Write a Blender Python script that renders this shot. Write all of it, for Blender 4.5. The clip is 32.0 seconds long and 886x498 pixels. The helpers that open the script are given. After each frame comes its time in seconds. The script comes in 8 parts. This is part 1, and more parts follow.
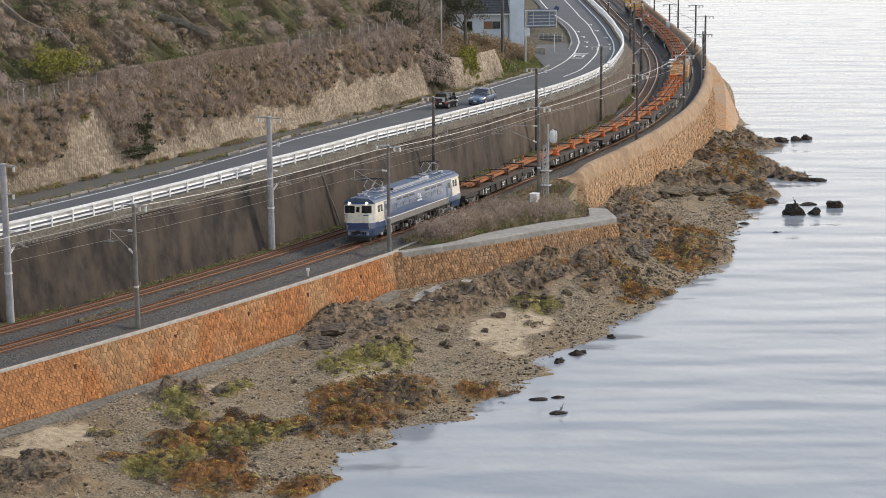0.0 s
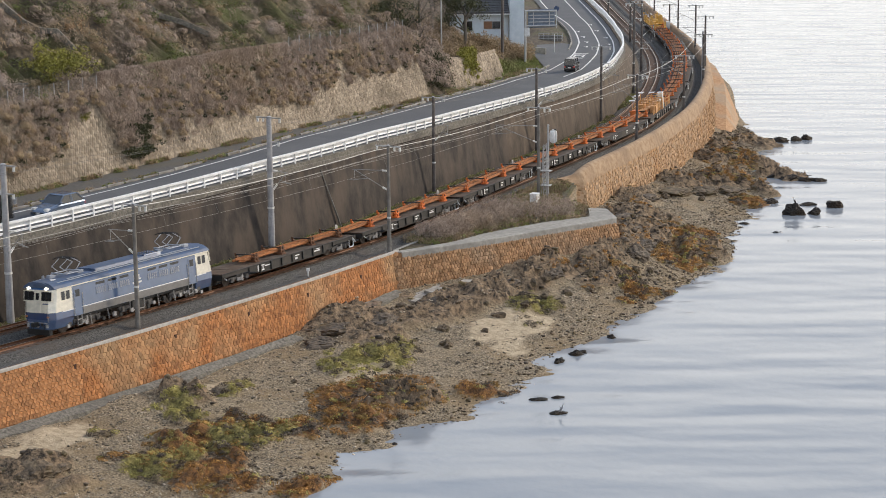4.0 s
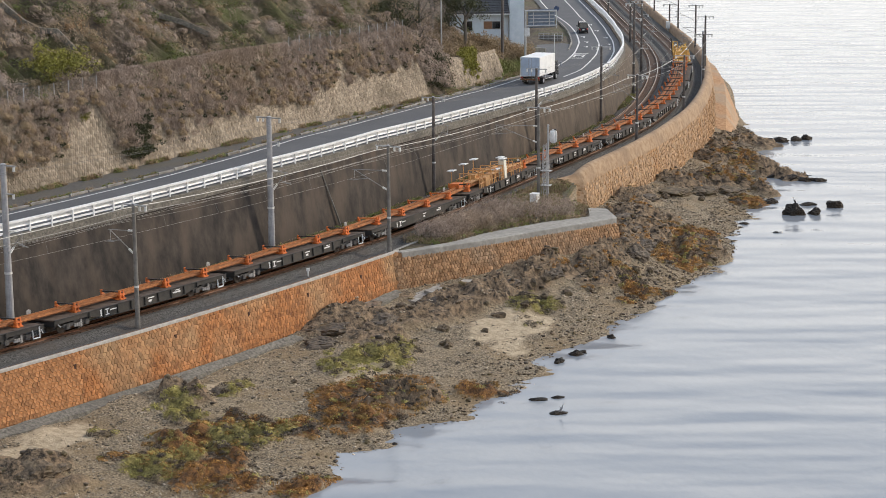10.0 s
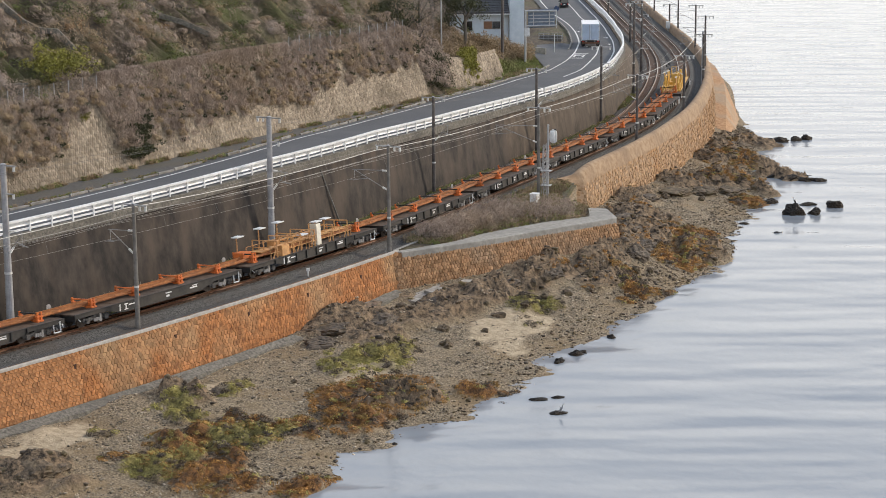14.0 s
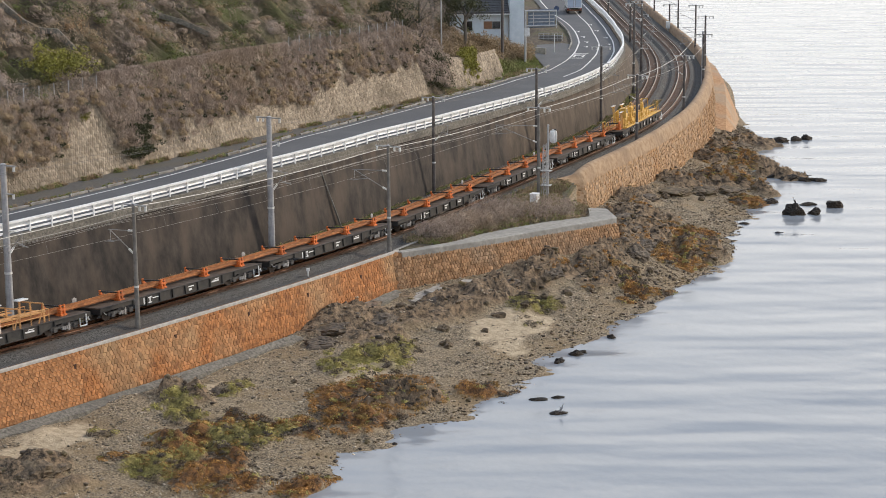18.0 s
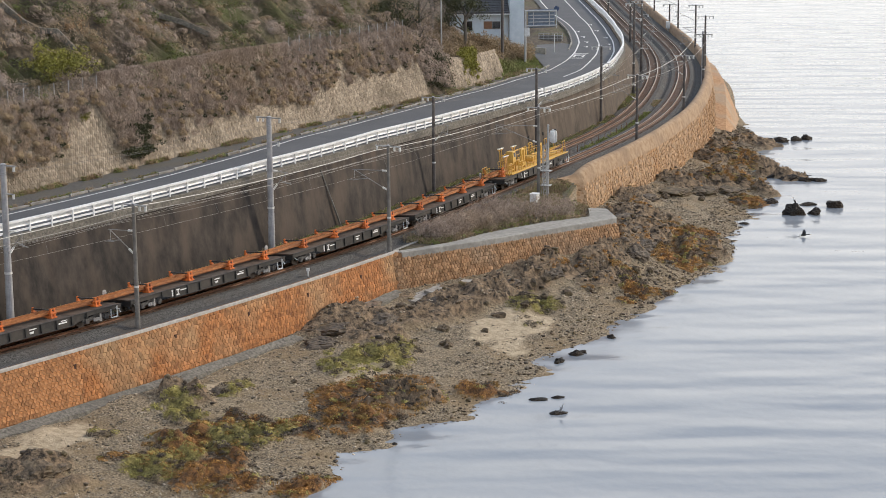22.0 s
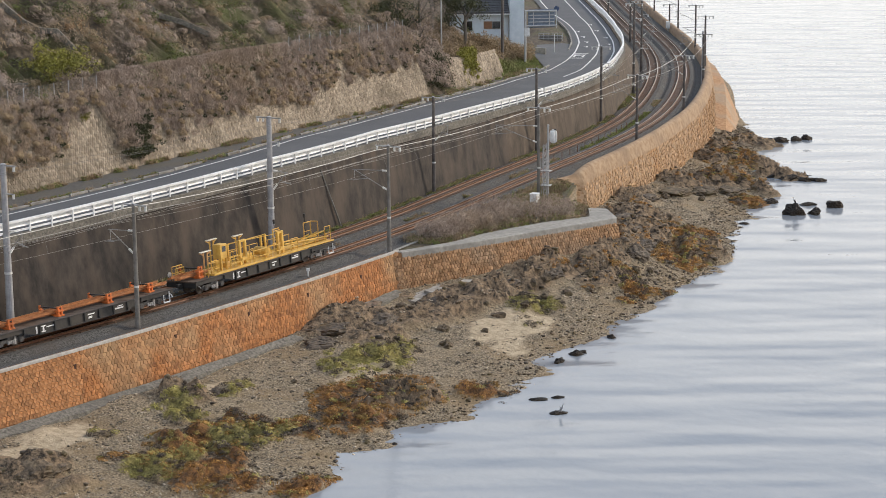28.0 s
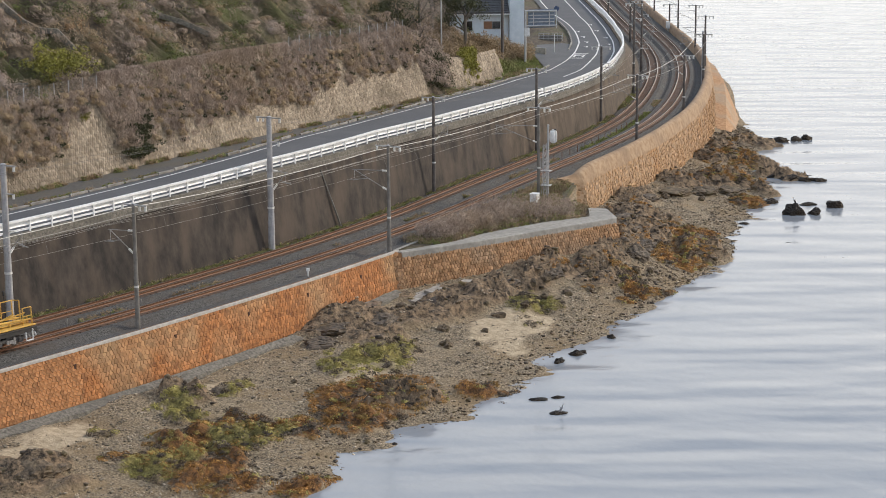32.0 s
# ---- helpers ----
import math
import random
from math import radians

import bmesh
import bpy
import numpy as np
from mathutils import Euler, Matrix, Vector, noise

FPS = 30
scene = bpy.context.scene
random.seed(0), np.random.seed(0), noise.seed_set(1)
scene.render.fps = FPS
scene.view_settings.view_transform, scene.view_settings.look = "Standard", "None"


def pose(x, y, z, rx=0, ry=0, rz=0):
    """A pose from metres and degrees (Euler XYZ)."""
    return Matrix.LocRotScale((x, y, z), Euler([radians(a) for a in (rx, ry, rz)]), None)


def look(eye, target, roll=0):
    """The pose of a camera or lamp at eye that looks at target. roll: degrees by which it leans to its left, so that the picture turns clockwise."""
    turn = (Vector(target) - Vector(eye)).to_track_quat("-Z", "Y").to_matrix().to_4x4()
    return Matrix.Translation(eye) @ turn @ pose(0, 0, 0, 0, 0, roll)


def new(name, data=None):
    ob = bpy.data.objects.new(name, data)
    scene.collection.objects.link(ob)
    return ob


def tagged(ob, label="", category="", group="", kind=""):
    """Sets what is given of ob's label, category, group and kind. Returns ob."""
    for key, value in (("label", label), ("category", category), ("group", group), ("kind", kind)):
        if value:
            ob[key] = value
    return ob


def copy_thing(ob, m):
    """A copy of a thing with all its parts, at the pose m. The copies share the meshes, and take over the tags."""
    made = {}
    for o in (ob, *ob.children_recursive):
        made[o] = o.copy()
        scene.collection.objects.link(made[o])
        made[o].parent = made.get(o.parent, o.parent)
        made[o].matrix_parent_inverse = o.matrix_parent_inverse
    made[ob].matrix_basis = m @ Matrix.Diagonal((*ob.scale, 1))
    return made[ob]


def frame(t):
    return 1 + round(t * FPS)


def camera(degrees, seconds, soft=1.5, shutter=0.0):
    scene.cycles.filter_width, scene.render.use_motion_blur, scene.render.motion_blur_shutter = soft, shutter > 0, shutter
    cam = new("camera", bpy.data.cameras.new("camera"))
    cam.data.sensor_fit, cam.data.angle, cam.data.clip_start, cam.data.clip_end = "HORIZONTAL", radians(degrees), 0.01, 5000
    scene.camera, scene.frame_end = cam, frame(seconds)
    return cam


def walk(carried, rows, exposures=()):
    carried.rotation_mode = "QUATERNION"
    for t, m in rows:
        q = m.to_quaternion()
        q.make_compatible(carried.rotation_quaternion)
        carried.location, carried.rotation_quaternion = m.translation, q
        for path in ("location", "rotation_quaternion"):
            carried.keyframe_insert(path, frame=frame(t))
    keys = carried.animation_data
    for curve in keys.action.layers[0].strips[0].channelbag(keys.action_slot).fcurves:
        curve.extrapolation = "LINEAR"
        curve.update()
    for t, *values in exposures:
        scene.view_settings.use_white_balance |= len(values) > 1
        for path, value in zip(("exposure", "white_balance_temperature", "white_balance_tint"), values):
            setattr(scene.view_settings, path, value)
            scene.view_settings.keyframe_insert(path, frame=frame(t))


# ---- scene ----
cam = camera(24.47, 32.0, soft=0.5, shutter=0.35)
EYE = Vector((0, 1.62, 31.08))
TILT = radians(11.23)
VIEW = look(EYE, EYE + Vector((0, math.cos(TILT), -math.sin(TILT))), -0.44)
walk(cam, [(0, VIEW), (32, VIEW)], [(0, 0.0, 6500, 10), (32, 0.0, 6500, 10)])

# ---- light ----
SUN_ELEV, SUN_AZ = radians(28), radians(62)        # azimuth clockwise from +Y
world = bpy.data.worlds.new("overcast_sky")
scene.world = world
world.use_nodes = True
wn, wl = world.node_tree.nodes, world.node_tree.links
sky = wn.new("ShaderNodeTexSky")
sky.sky_type, sky.sun_disc = "NISHITA", False
sky.sun_elevation, sky.sun_rotation = SUN_ELEV, SUN_AZ
sky.dust_density, sky.air_density, sky.ozone_density = 4.0, 1.2, 1.0
veil = wn.new("ShaderNodeMix")
veil.data_type = "RGBA"
veil.inputs[0].default_value = 0.8
# bright cloud low over the sea, thinner blue-grey cloud overhead
geo = wn.new("ShaderNodeTexCoord")
up = wn.new("ShaderNodeSeparateXYZ")
wl.new(geo.outputs["Generated"], up.inputs[0])
thin = wn.new("ShaderNodeMapRange")
thin.interpolation_type = "SMOOTHSTEP"
thin.inputs[1].default_value, thin.inputs[2].default_value = 0.2, 0.55
wl.new(up.outputs[2], thin.inputs[0])
cloud = wn.new("ShaderNodeMix")
cloud.data_type = "RGBA"
cloud.inputs[6].default_value = (16.8, 16.5, 16.05, 1)
cloud.inputs[7].default_value = (6.6, 8.0, 10.4, 1)
wl.new(thin.outputs[0], cloud.inputs[0])
wl.new(cloud.outputs[2], veil.inputs[7])
wl.new(sky.outputs[0], veil.inputs[6])
wl.new(veil.outputs[2], wn["Background"].inputs["Color"])
wn["Background"].inputs["Strength"].default_value = 0.1
sun_lamp = bpy.data.lights.new("sun", "SUN")
sun_lamp.energy, sun_lamp.angle, sun_lamp.color = 2.7, radians(7), (1.0, 0.87, 0.7)
sun = new("sun", sun_lamp)
sun_dir = Vector((math.sin(SUN_AZ) * math.cos(SUN_ELEV), math.cos(SUN_AZ) * math.cos(SUN_ELEV), math.sin(SUN_ELEV)))
sun.matrix_world = look((60, 100, 80), Vector((60, 100, 80)) - sun_dir)


# ---- materials ----
def mat(name, c1, c2, scale=4.0, rough=0.8, bump=0.3, metal=0.0, c3=None, scale2=0.35, amount=0.6, dist=0.02, vary=0.0, island=0.0,
        stretch=(1, 1, 1), rough2=None, spec=0.5, detail=8.0):
    """Two colours mixed by fine noise, a third laid over by broad noise, relief from the fine noise; vary: brightness by object."""
    m = bpy.data.materials.new(name)
    m.use_nodes = True
    n, l = m.node_tree.nodes, m.node_tree.links
    b = n["Principled BSDF"]
    co = n.new("ShaderNodeTexCoord")
    mp = n.new("ShaderNodeMapping")
    mp.inputs["Scale"].default_value = stretch
    l.new(co.outputs["Object"], mp.inputs["Vector"])
    fine = n.new("ShaderNodeTexNoise")
    fine.inputs["Scale"].default_value, fine.inputs["Detail"].default_value, fine.inputs["Roughness"].default_value = scale, detail, 0.65
    l.new(mp.outputs[0], fine.inputs["Vector"])
    ramp = n.new("ShaderNodeValToRGB")
    ramp.color_ramp.elements[0].position, ramp.color_ramp.elements[1].position = 0.36, 0.64
    ramp.color_ramp.elements[0].color, ramp.color_ramp.elements[1].color = (*c1, 1), (*c2, 1)
    l.new(fine.outputs["Fac"], ramp.inputs["Fac"])
    out = ramp.outputs["Color"]
    if c3:
        broad = n.new("ShaderNodeTexNoise")
        broad.inputs["Scale"].default_value, broad.inputs["Detail"].default_value = scale2, 6.0
        l.new(mp.outputs[0], broad.inputs["Vector"])
        r2 = n.new("ShaderNodeMapRange")
        r2.inputs[1].default_value, r2.inputs[2].default_value, r2.inputs[4].default_value = 0.45, 0.68, amount
        l.new(broad.outputs["Fac"], r2.inputs[0])
        mx = n.new("ShaderNodeMix")
        mx.data_type = "RGBA"
        l.new(r2.outputs[0], mx.inputs[0])
        l.new(out, mx.inputs[6])
        mx.inputs[7].default_value = (*c3, 1)
        out = mx.outputs[2]
    if vary or island:
        src = n.new("ShaderNodeObjectInfo").outputs["Random"] if vary else n.new("ShaderNodeNewGeometry").outputs["Random Per Island"]
        k = vary or island
        r3 = n.new("ShaderNodeMapRange")
        r3.inputs[3].default_value, r3.inputs[4].default_value = 1 - k, 1 + k
        l.new(src, r3.inputs[0])
        hs = n.new("ShaderNodeHueSaturation")
        l.new(r3.outputs[0], hs.inputs["Value"])
        l.new(out, hs.inputs["Color"])
        out = hs.outputs[0]
    l.new(out, b.inputs["Base Color"])
    b.inputs["Roughness"].default_value, b.inputs["Metallic"].default_value = rough, metal
    b.inputs["Specular IOR Level"].default_value = spec
    if bump:
        bp = n.new("ShaderNodeBump")
        bp.inputs["Strength"].default_value, bp.inputs["Distance"].default_value = bump, dist
        l.new(fine.outputs["Fac"], bp.inputs["Height"])
        l.new(bp.outputs[0], b.inputs["Normal"])
    return m


def plain(name, c, rough=0.5, metal=0.0, dirt=0.25, scale=3.0):
    d = tuple(v * (1 - dirt) for v in c)
    return mat(name, d, c, scale, rough, 0.05, metal, tuple(v * 0.6 + 0.02 for v in c), 1.2, 0.35, 0.004)


M = {}
M["asphalt"] = mat("asphalt", (0.058, 0.06, 0.065), (0.095, 0.098, 0.105), 18, 0.85, 0.3, 0, (0.115, 0.115, 0.118), 0.25, 0.5, 0.01)
M["verge"] = mat("dusty_asphalt", (0.06, 0.056, 0.052), (0.115, 0.108, 0.1), 6, 0.9, 0.4, 0, (0.1, 0.085, 0.06), 0.4, 0.7, 0.01)
M["paint_white"] = mat("road_paint", (0.6, 0.6, 0.58), (0.75, 0.75, 0.72), 9, 0.7, 0.2, 0, (0.35, 0.35, 0.35), 0.9, 0.5, 0.004)
M["concrete_dark"] = mat("weathered_concrete", (0.017, 0.0135, 0.0115), (0.064, 0.05, 0.04), 0.9, 0.9, 0.6, 0, (0.1, 0.073, 0.054), 0.5, 0.7, 0.05, stretch=(1, 1, 0.5), detail=12)
M["concrete_brown"] = mat("brown_concrete", (0.045, 0.033, 0.024), (0.13, 0.096, 0.068), 0.9, 0.9, 0.6, 0, (0.085, 0.062, 0.045), 0.4, 0.7, 0.05, stretch=(1, 1, 0.5), detail=12)
M["concrete"] = mat("pale_concrete", (0.24, 0.22, 0.19), (0.38, 0.355, 0.31), 2.2, 0.85, 0.35, 0, (0.2, 0.19, 0.17), 0.3, 0.6, 0.02)
M["coping"] = mat("bleached_concrete", (0.36, 0.33, 0.3), (0.52, 0.485, 0.44), 3, 0.85, 0.4, 0, (0.28, 0.25, 0.22), 0.5, 0.6, 0.02)
M["footing"] = mat("worn_concrete", (0.08, 0.072, 0.06), (0.23, 0.21, 0.175), 5, 0.9, 0.6, 0, (0.1, 0.09, 0.075), 0.4, 0.7, 0.03)
M["ballast"] = mat("ballast", (0.016, 0.015, 0.014), (0.13, 0.124, 0.117), 9, 0.95, 0.9, 0, (0.075, 0.06, 0.05), 0.3, 0.6, 0.08)
M["rust_bed"] = mat("rusty_ballast", (0.018, 0.01, 0.006), (0.155, 0.078, 0.041), 8, 0.95, 0.9, 0, (0.085, 0.062, 0.05), 0.3, 0.7, 0.06)
M["rail_rust"] = mat("rail_steel", (0.09, 0.038, 0.019), (0.19, 0.085, 0.04), 8, 0.6, 0.2, 0.2)
M["rail_top"] = mat("rail_head", (0.34, 0.29, 0.24), (0.48, 0.44, 0.4), 5, 0.32, 0.03, 0.85)
M["sleeper"] = mat("sleeper", (0.045, 0.027, 0.017), (0.12, 0.07, 0.045), 5, 0.9, 0.3, 0, None)
M["wallstone"] = mat("orange_granite", (0.23, 0.083, 0.023), (0.47, 0.2, 0.068), 3.2, 0.85, 0.8, 0, (0.36, 0.225, 0.115), 0.22, 0.85, 0.03, vary=0.3)
M["terrace_stone"] = mat("tan_granite", (0.26, 0.135, 0.06), (0.46, 0.275, 0.145), 2.6, 0.9, 0.8, 0, (0.3, 0.25, 0.185), 0.16, 0.9, 0.04, island=0.3)
M["wallstone_far"] = mat("orange_granite_joined", (0.23, 0.083, 0.023), (0.47, 0.2, 0.068), 3.2, 0.85, 0.8, 0, (0.36, 0.225, 0.115), 0.22, 0.85, 0.03, island=0.3)
M["mortar"] = mat("brown_joint", (0.15, 0.072, 0.033), (0.27, 0.14, 0.064), 3, 0.95, 0.5)
M["tan_wall"] = mat("tan_render", (0.25, 0.155, 0.085), (0.4, 0.28, 0.172), 1.6, 0.9, 0.5, 0, (0.2, 0.13, 0.08), 0.3, 0.7, 0.05)
M["pale_joint"] = mat("pale_stone_joint", (0.19, 0.15, 0.108), (0.32, 0.26, 0.19), 2.5, 0.95, 0.5, 0, (0.12, 0.1, 0.075), 0.3, 0.6)
M["palestone"] = mat("pale_stone", (0.25, 0.195, 0.135), (0.41, 0.335, 0.25), 3.0, 0.9, 0.5, 0, (0.16, 0.125, 0.085), 0.3, 0.8, 0.02, island=0.3)
M["tanstone"] = mat("tan_stone", (0.27, 0.155, 0.075), (0.46, 0.3, 0.17), 3.0, 0.9, 0.6, 0, (0.36, 0.18, 0.065), 0.2, 0.7, 0.03, island=0.3)
M["hill"] = mat("dry_hill", (0.04, 0.03, 0.02), (0.13, 0.098, 0.064), 1.8, 0.98, 0.9, 0, (0.075, 0.085, 0.02), 0.14, 0.8, 0.2)
M["beach"] = mat("shingle_beach", (0.1, 0.09, 0.075), (0.3, 0.275, 0.235), 6, 0.95, 0.9, 0, (0.42, 0.34, 0.23), 0.12, 0.6, 0.06)
M["pole"] = mat("pole_concrete", (0.27, 0.265, 0.27), (0.42, 0.415, 0.42), 2, 0.85, 0.15, 0, (0.2, 0.18, 0.16), 0.5, 0.5)
M["pole_brown"] = mat("pole_weathered", (0.13, 0.12, 0.105), (0.22, 0.205, 0.185), 2, 0.85, 0.15, 0, (0.1, 0.085, 0.07), 0.5, 0.5)
M["pole_dark"] = mat("pole_steel", (0.06, 0.052, 0.047), (0.12, 0.104, 0.094), 2, 0.8, 0.15, 0, (0.17, 0.14, 0.12), 0.5, 0.5)
M["white"] = plain("white_paint", (0.78, 0.78, 0.77), 0.5)
M["cream"] = plain("cream_paint", (0.78, 0.72, 0.58), 0.35)
M["blue"] = plain("blue_paint", (0.035, 0.12, 0.3), 0.35)
M["navy"] = plain("deep_blue_paint", (0.012, 0.05, 0.16), 0.4)
M["grey"] = plain("under_grey", (0.2, 0.19, 0.18), 0.6)
M["wagon"] = mat("wagon_black", (0.014, 0.013, 0.012), (0.034, 0.031, 0.028), 3, 0.7, 0.2, 0, (0.075, 0.058, 0.045), 0.5, 0.5)
M["deck"] = mat("wagon_deck", (0.06, 0.046, 0.037), (0.135, 0.106, 0.085), 2, 0.9, 0.2, 0, (0.13, 0.08, 0.05), 0.4, 0.6, spec=0.2)
M["orange"] = mat("orange_paint", (0.5, 0.115, 0.022), (0.74, 0.19, 0.035), 5, 0.6, 0.2, 0, (0.28, 0.09, 0.03), 0.9, 0.6)
M["rail_load"] = mat("new_rail_rust", (0.27, 0.1, 0.032), (0.5, 0.2, 0.066), 4, 0.75, 0.2, 0, (0.2, 0.08, 0.035), 0.6, 0.6)
M["yellow"] = mat("yellow_paint", (0.56, 0.31, 0.045), (0.76, 0.48, 0.11), 4, 0.5, 0.1, 0, (0.34, 0.17, 0.04), 1.0, 0.5)
M["black"] = plain("black_iron", (0.018, 0.017, 0.016), 0.6)
M["weep"] = plain("rusty_hole", (0.07, 0.028, 0.014), 0.9)
M["glass"] = mat("dark_glass", (0.01, 0.012, 0.014), (0.02, 0.022, 0.026), 1, 0.06, 0.0, 0, spec=0.8)


# ---- path of the running line: the seaward track, s in metres along it, off to the land side ----
KY = np.array((40, 80, 110, 130, 150, 170, 190, 210, 230, 250, 270, 290, 310, 340, 380, 420, 480, 560), float)
KX = np.array((-86.94, -56.06, -34.71, -21.99, -10.81, -1.42, 6.05, 13.6, 20.02, 24.22, 27.13, 29.18, 30.26, 30.56, 30.59, 30.76, 31.14, 31.78))


def spline(kx, ky, x):
    """Natural cubic spline, straight on below the first knot."""
    n, h = len(kx), np.diff(kx)
    a, r = np.zeros((n, n)), np.zeros(n)
    a[0, 0] = a[-1, -1] = 1
    for i in range(1, n - 1):
        a[i, i - 1], a[i, i], a[i, i + 1] = h[i - 1], 2 * (h[i - 1] + h[i]), h[i]
        r[i] = 6 * ((ky[i + 1] - ky[i]) / h[i] - (ky[i] - ky[i - 1]) / h[i - 1])
    m = np.linalg.solve(a, r)
    i = np.clip(np.searchsorted(kx, x) - 1, 0, n - 2)
    t, hh = x - kx[i], h[i]
    p, q = (hh - t) / hh, t / hh
    y = p * ky[i] + q * ky[i + 1] + ((p ** 3 - p) * m[i] + (q ** 3 - q) * m[i + 1]) * hh * hh / 6
    slope = (ky[1] - ky[0]) / h[0] - h[0] * m[1] / 6
    return np.where(x < kx[0], ky[0] + slope * (x - kx[0]), y)


PY = np.arange(-150, 560, 0.5)
PX = spline(KY, KX, PY)
PS = np.concatenate([[0], np.cumsum(np.hypot(np.diff(PX), np.diff(PY)))])
PS -= np.interp(150, PY, PS)
DX, DY = np.gradient(PX, PS), np.gradient(PY, PS)
SMIN, SMAX = -230.0, 400.0


def plan(x, y, z):
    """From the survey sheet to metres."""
    return Vector((1.17 * x, 1.0052 * y + 0.0606 * z, 1.164 * z))


def at(s, off=0.0, z=0.0):
    """Place at survey station s, off to the land side and up by z (all in survey units)."""
    x, y, a, b = (float(np.interp(s, PS, v)) for v in (PX, PY, DX, DY))
    return plan(x - b * off, y + a * off, z)


def heading(s):
    return math.atan2(1.0052 * float(np.interp(s, PS, DY)), 1.17 * float(np.interp(s, PS, DX)))


def beside(s, off, d, z):
    """d metres squarely beside the point at s, off, and z metres up."""
    h = heading(s)
    return at(s, off) + Vector((-math.sin(h) * d, math.cos(h) * d, z))


TX, TY = 1.17 * PX, 1.0052 * PY
TS = np.concatenate([[0], np.cumsum(np.hypot(np.diff(TX), np.diff(TY)))])
TS -= np.interp(0, PS, TS)


def rail_at(d):
    """Point of the seaward track's middle, d metres along it."""
    return Vector((float(np.interp(d, TS, TX)), float(np.interp(d, TS, TY)), 0))


def along(s, *pairs):
    """Value at s of a line of (s, value) stations, eased."""
    return float(np.interp(s, [p[0] for p in pairs], [p[1] for p in pairs]))


def mesh_ob(name, verts, faces, m, smooth=False):
    me = bpy.data.meshes.new(name)
    me.from_pydata([tuple(v) for v in verts], [], faces)
    me.materials.append(m)
    if smooth:
        me.shade_smooth()
    me.update()
    return new(name, me)


def sweep(name, s0, s1, ds, prof, m, smooth=False, closed=False, caps=False, square=None):
    """A surface swept along the line: prof(s) gives its section as (off, z) pairs; square: in metres about that offset."""
    ss = np.linspace(s0, s1, max(2, int(round((s1 - s0) / ds)) + 1))
    verts, faces, k = [], [], len(prof(s0))
    for s in ss:
        verts += [at(s, o, z) if square is None else beside(s, square, o, z) for o, z in prof(s)]
    for i in range(len(ss) - 1):
        for j in range(k if closed else k - 1):
            j2 = (j + 1) % k
            faces.append((i * k + j, i * k + j2, (i + 1) * k + j2, (i + 1) * k + j))
    if caps:
        faces += [tuple(range(k)), tuple(range((len(ss) - 1) * k, len(ss) * k))]
    return mesh_ob(name, verts, faces, m, smooth)


def part(name, bm, m, parent, label=""):
    """Links a bmesh as one mesh object under a thing or part."""
    me = bpy.data.meshes.new(name)
    bm.to_mesh(me)
    bm.free()
    me.materials.append(m)
    ob = new(name, me)
    ob.parent = parent
    if label:
        ob["label"] = label
    return ob


def box(bm, x0, x1, y0, y1, z0, z1, bevel=0.0, m=None):
    r = bmesh.ops.create_cube(bm, size=1)
    vs = r["verts"]
    for v in vs:
        v.co = Vector(((x0 + x1) / 2 + v.co.x * (x1 - x0), (y0 + y1) / 2 + v.co.y * (y1 - y0), (z0 + z1) / 2 + v.co.z * (z1 - z0)))
    if bevel:
        es = list({e for v in vs for e in v.link_edges})
        bmesh.ops.bevel(bm, geom=es, offset=bevel, segments=2, affect="EDGES", profile=0.6)
    elif m is not None:
        bmesh.ops.transform(bm, matrix=m, verts=vs)
    return bm


def rod(bm, a, b, r, n=8, r2=None):
    """A round bar from a to b."""
    a, b = Vector(a), Vector(b)
    d = b - a
    q = d.to_track_quat("Z", "Y").to_matrix().to_4x4()
    bmesh.ops.create_cone(bm, cap_ends=True, segments=n, radius1=r, radius2=r if r2 is None else r2, depth=d.length,
                          matrix=Matrix.Translation((a + b) / 2) @ q)
    return bm


def B(*boxes, bevel=0.0):
    bm = bmesh.new()
    for b in boxes:
        box(bm, *b, bevel=bevel)
    return bm


def R(*rods):
    bm = bmesh.new()
    for r in rods:
        rod(bm, *r)
    return bm


# ---- levels of the cross section ----
SEA, BED = -5.0, -0.45
SHORE = ((-230, -21), (-26, -20.5), (-19, -18.4), (-14, -18.8), (-10, -20.3), (-5, -19.2), (3, -17.4), (12, -17.3), (22, -16.7), (30, -17.5), (40, -17.8),
         (50, -15.9), (60, -14.3), (76, -13.2), (90, -9.4), (112, -7.5), (145, -6.4), (172, -7.6), (400, -8))
FOOT = ((-230, -3.3), (-3, -3.3), (4, -2.9), (12, -2.7), (20, -2.5), (30, -2.3), (46, -2.7), (63, -3.0), (84, -3.6), (111, -3.8), (130, -4.1), (400, -4.3))
ROAD = ((-230, 3.9), (-60, 4.18), (-27, 4.33), (-16, 4.42), (0, 4.6), (10, 4.75), (27, 4.74), (40, 4.4), (60, 4.05), (75, 3.85), (95, 3.75), (120, 3.85), (150, 4.0), (400, 4.2))
TOP = ((-230, 6.0), (100, 5.7), (119, 6.2), (132, 7.0), (144, 8.0), (160, 8.8), (178, 9.3), (260, 10.0), (400, 11.0))
HILLFOOT = ((-230, 14.4), (5, 14.4), (66, 14.6), (86, 13.9), (98, 12.6), (108, 12.2), (118, 12.2), (131, 12.6), (145, 13.6), (158, 14.6), (180, 16.5), (400, 20))
EDGE = ((-230, -3.1), (46, -3.1), (47, -4.2), (62, -3.9), (84, -3.2), (130, -3.3), (400, -3.4))
TERRACE = ((10.5, -3.2), (15, -5.4), (19, -7.3), (23, -9.0), (29.5, -12.2), (33.5, -10.2), (36, -6.5), (46.5, -4.3))


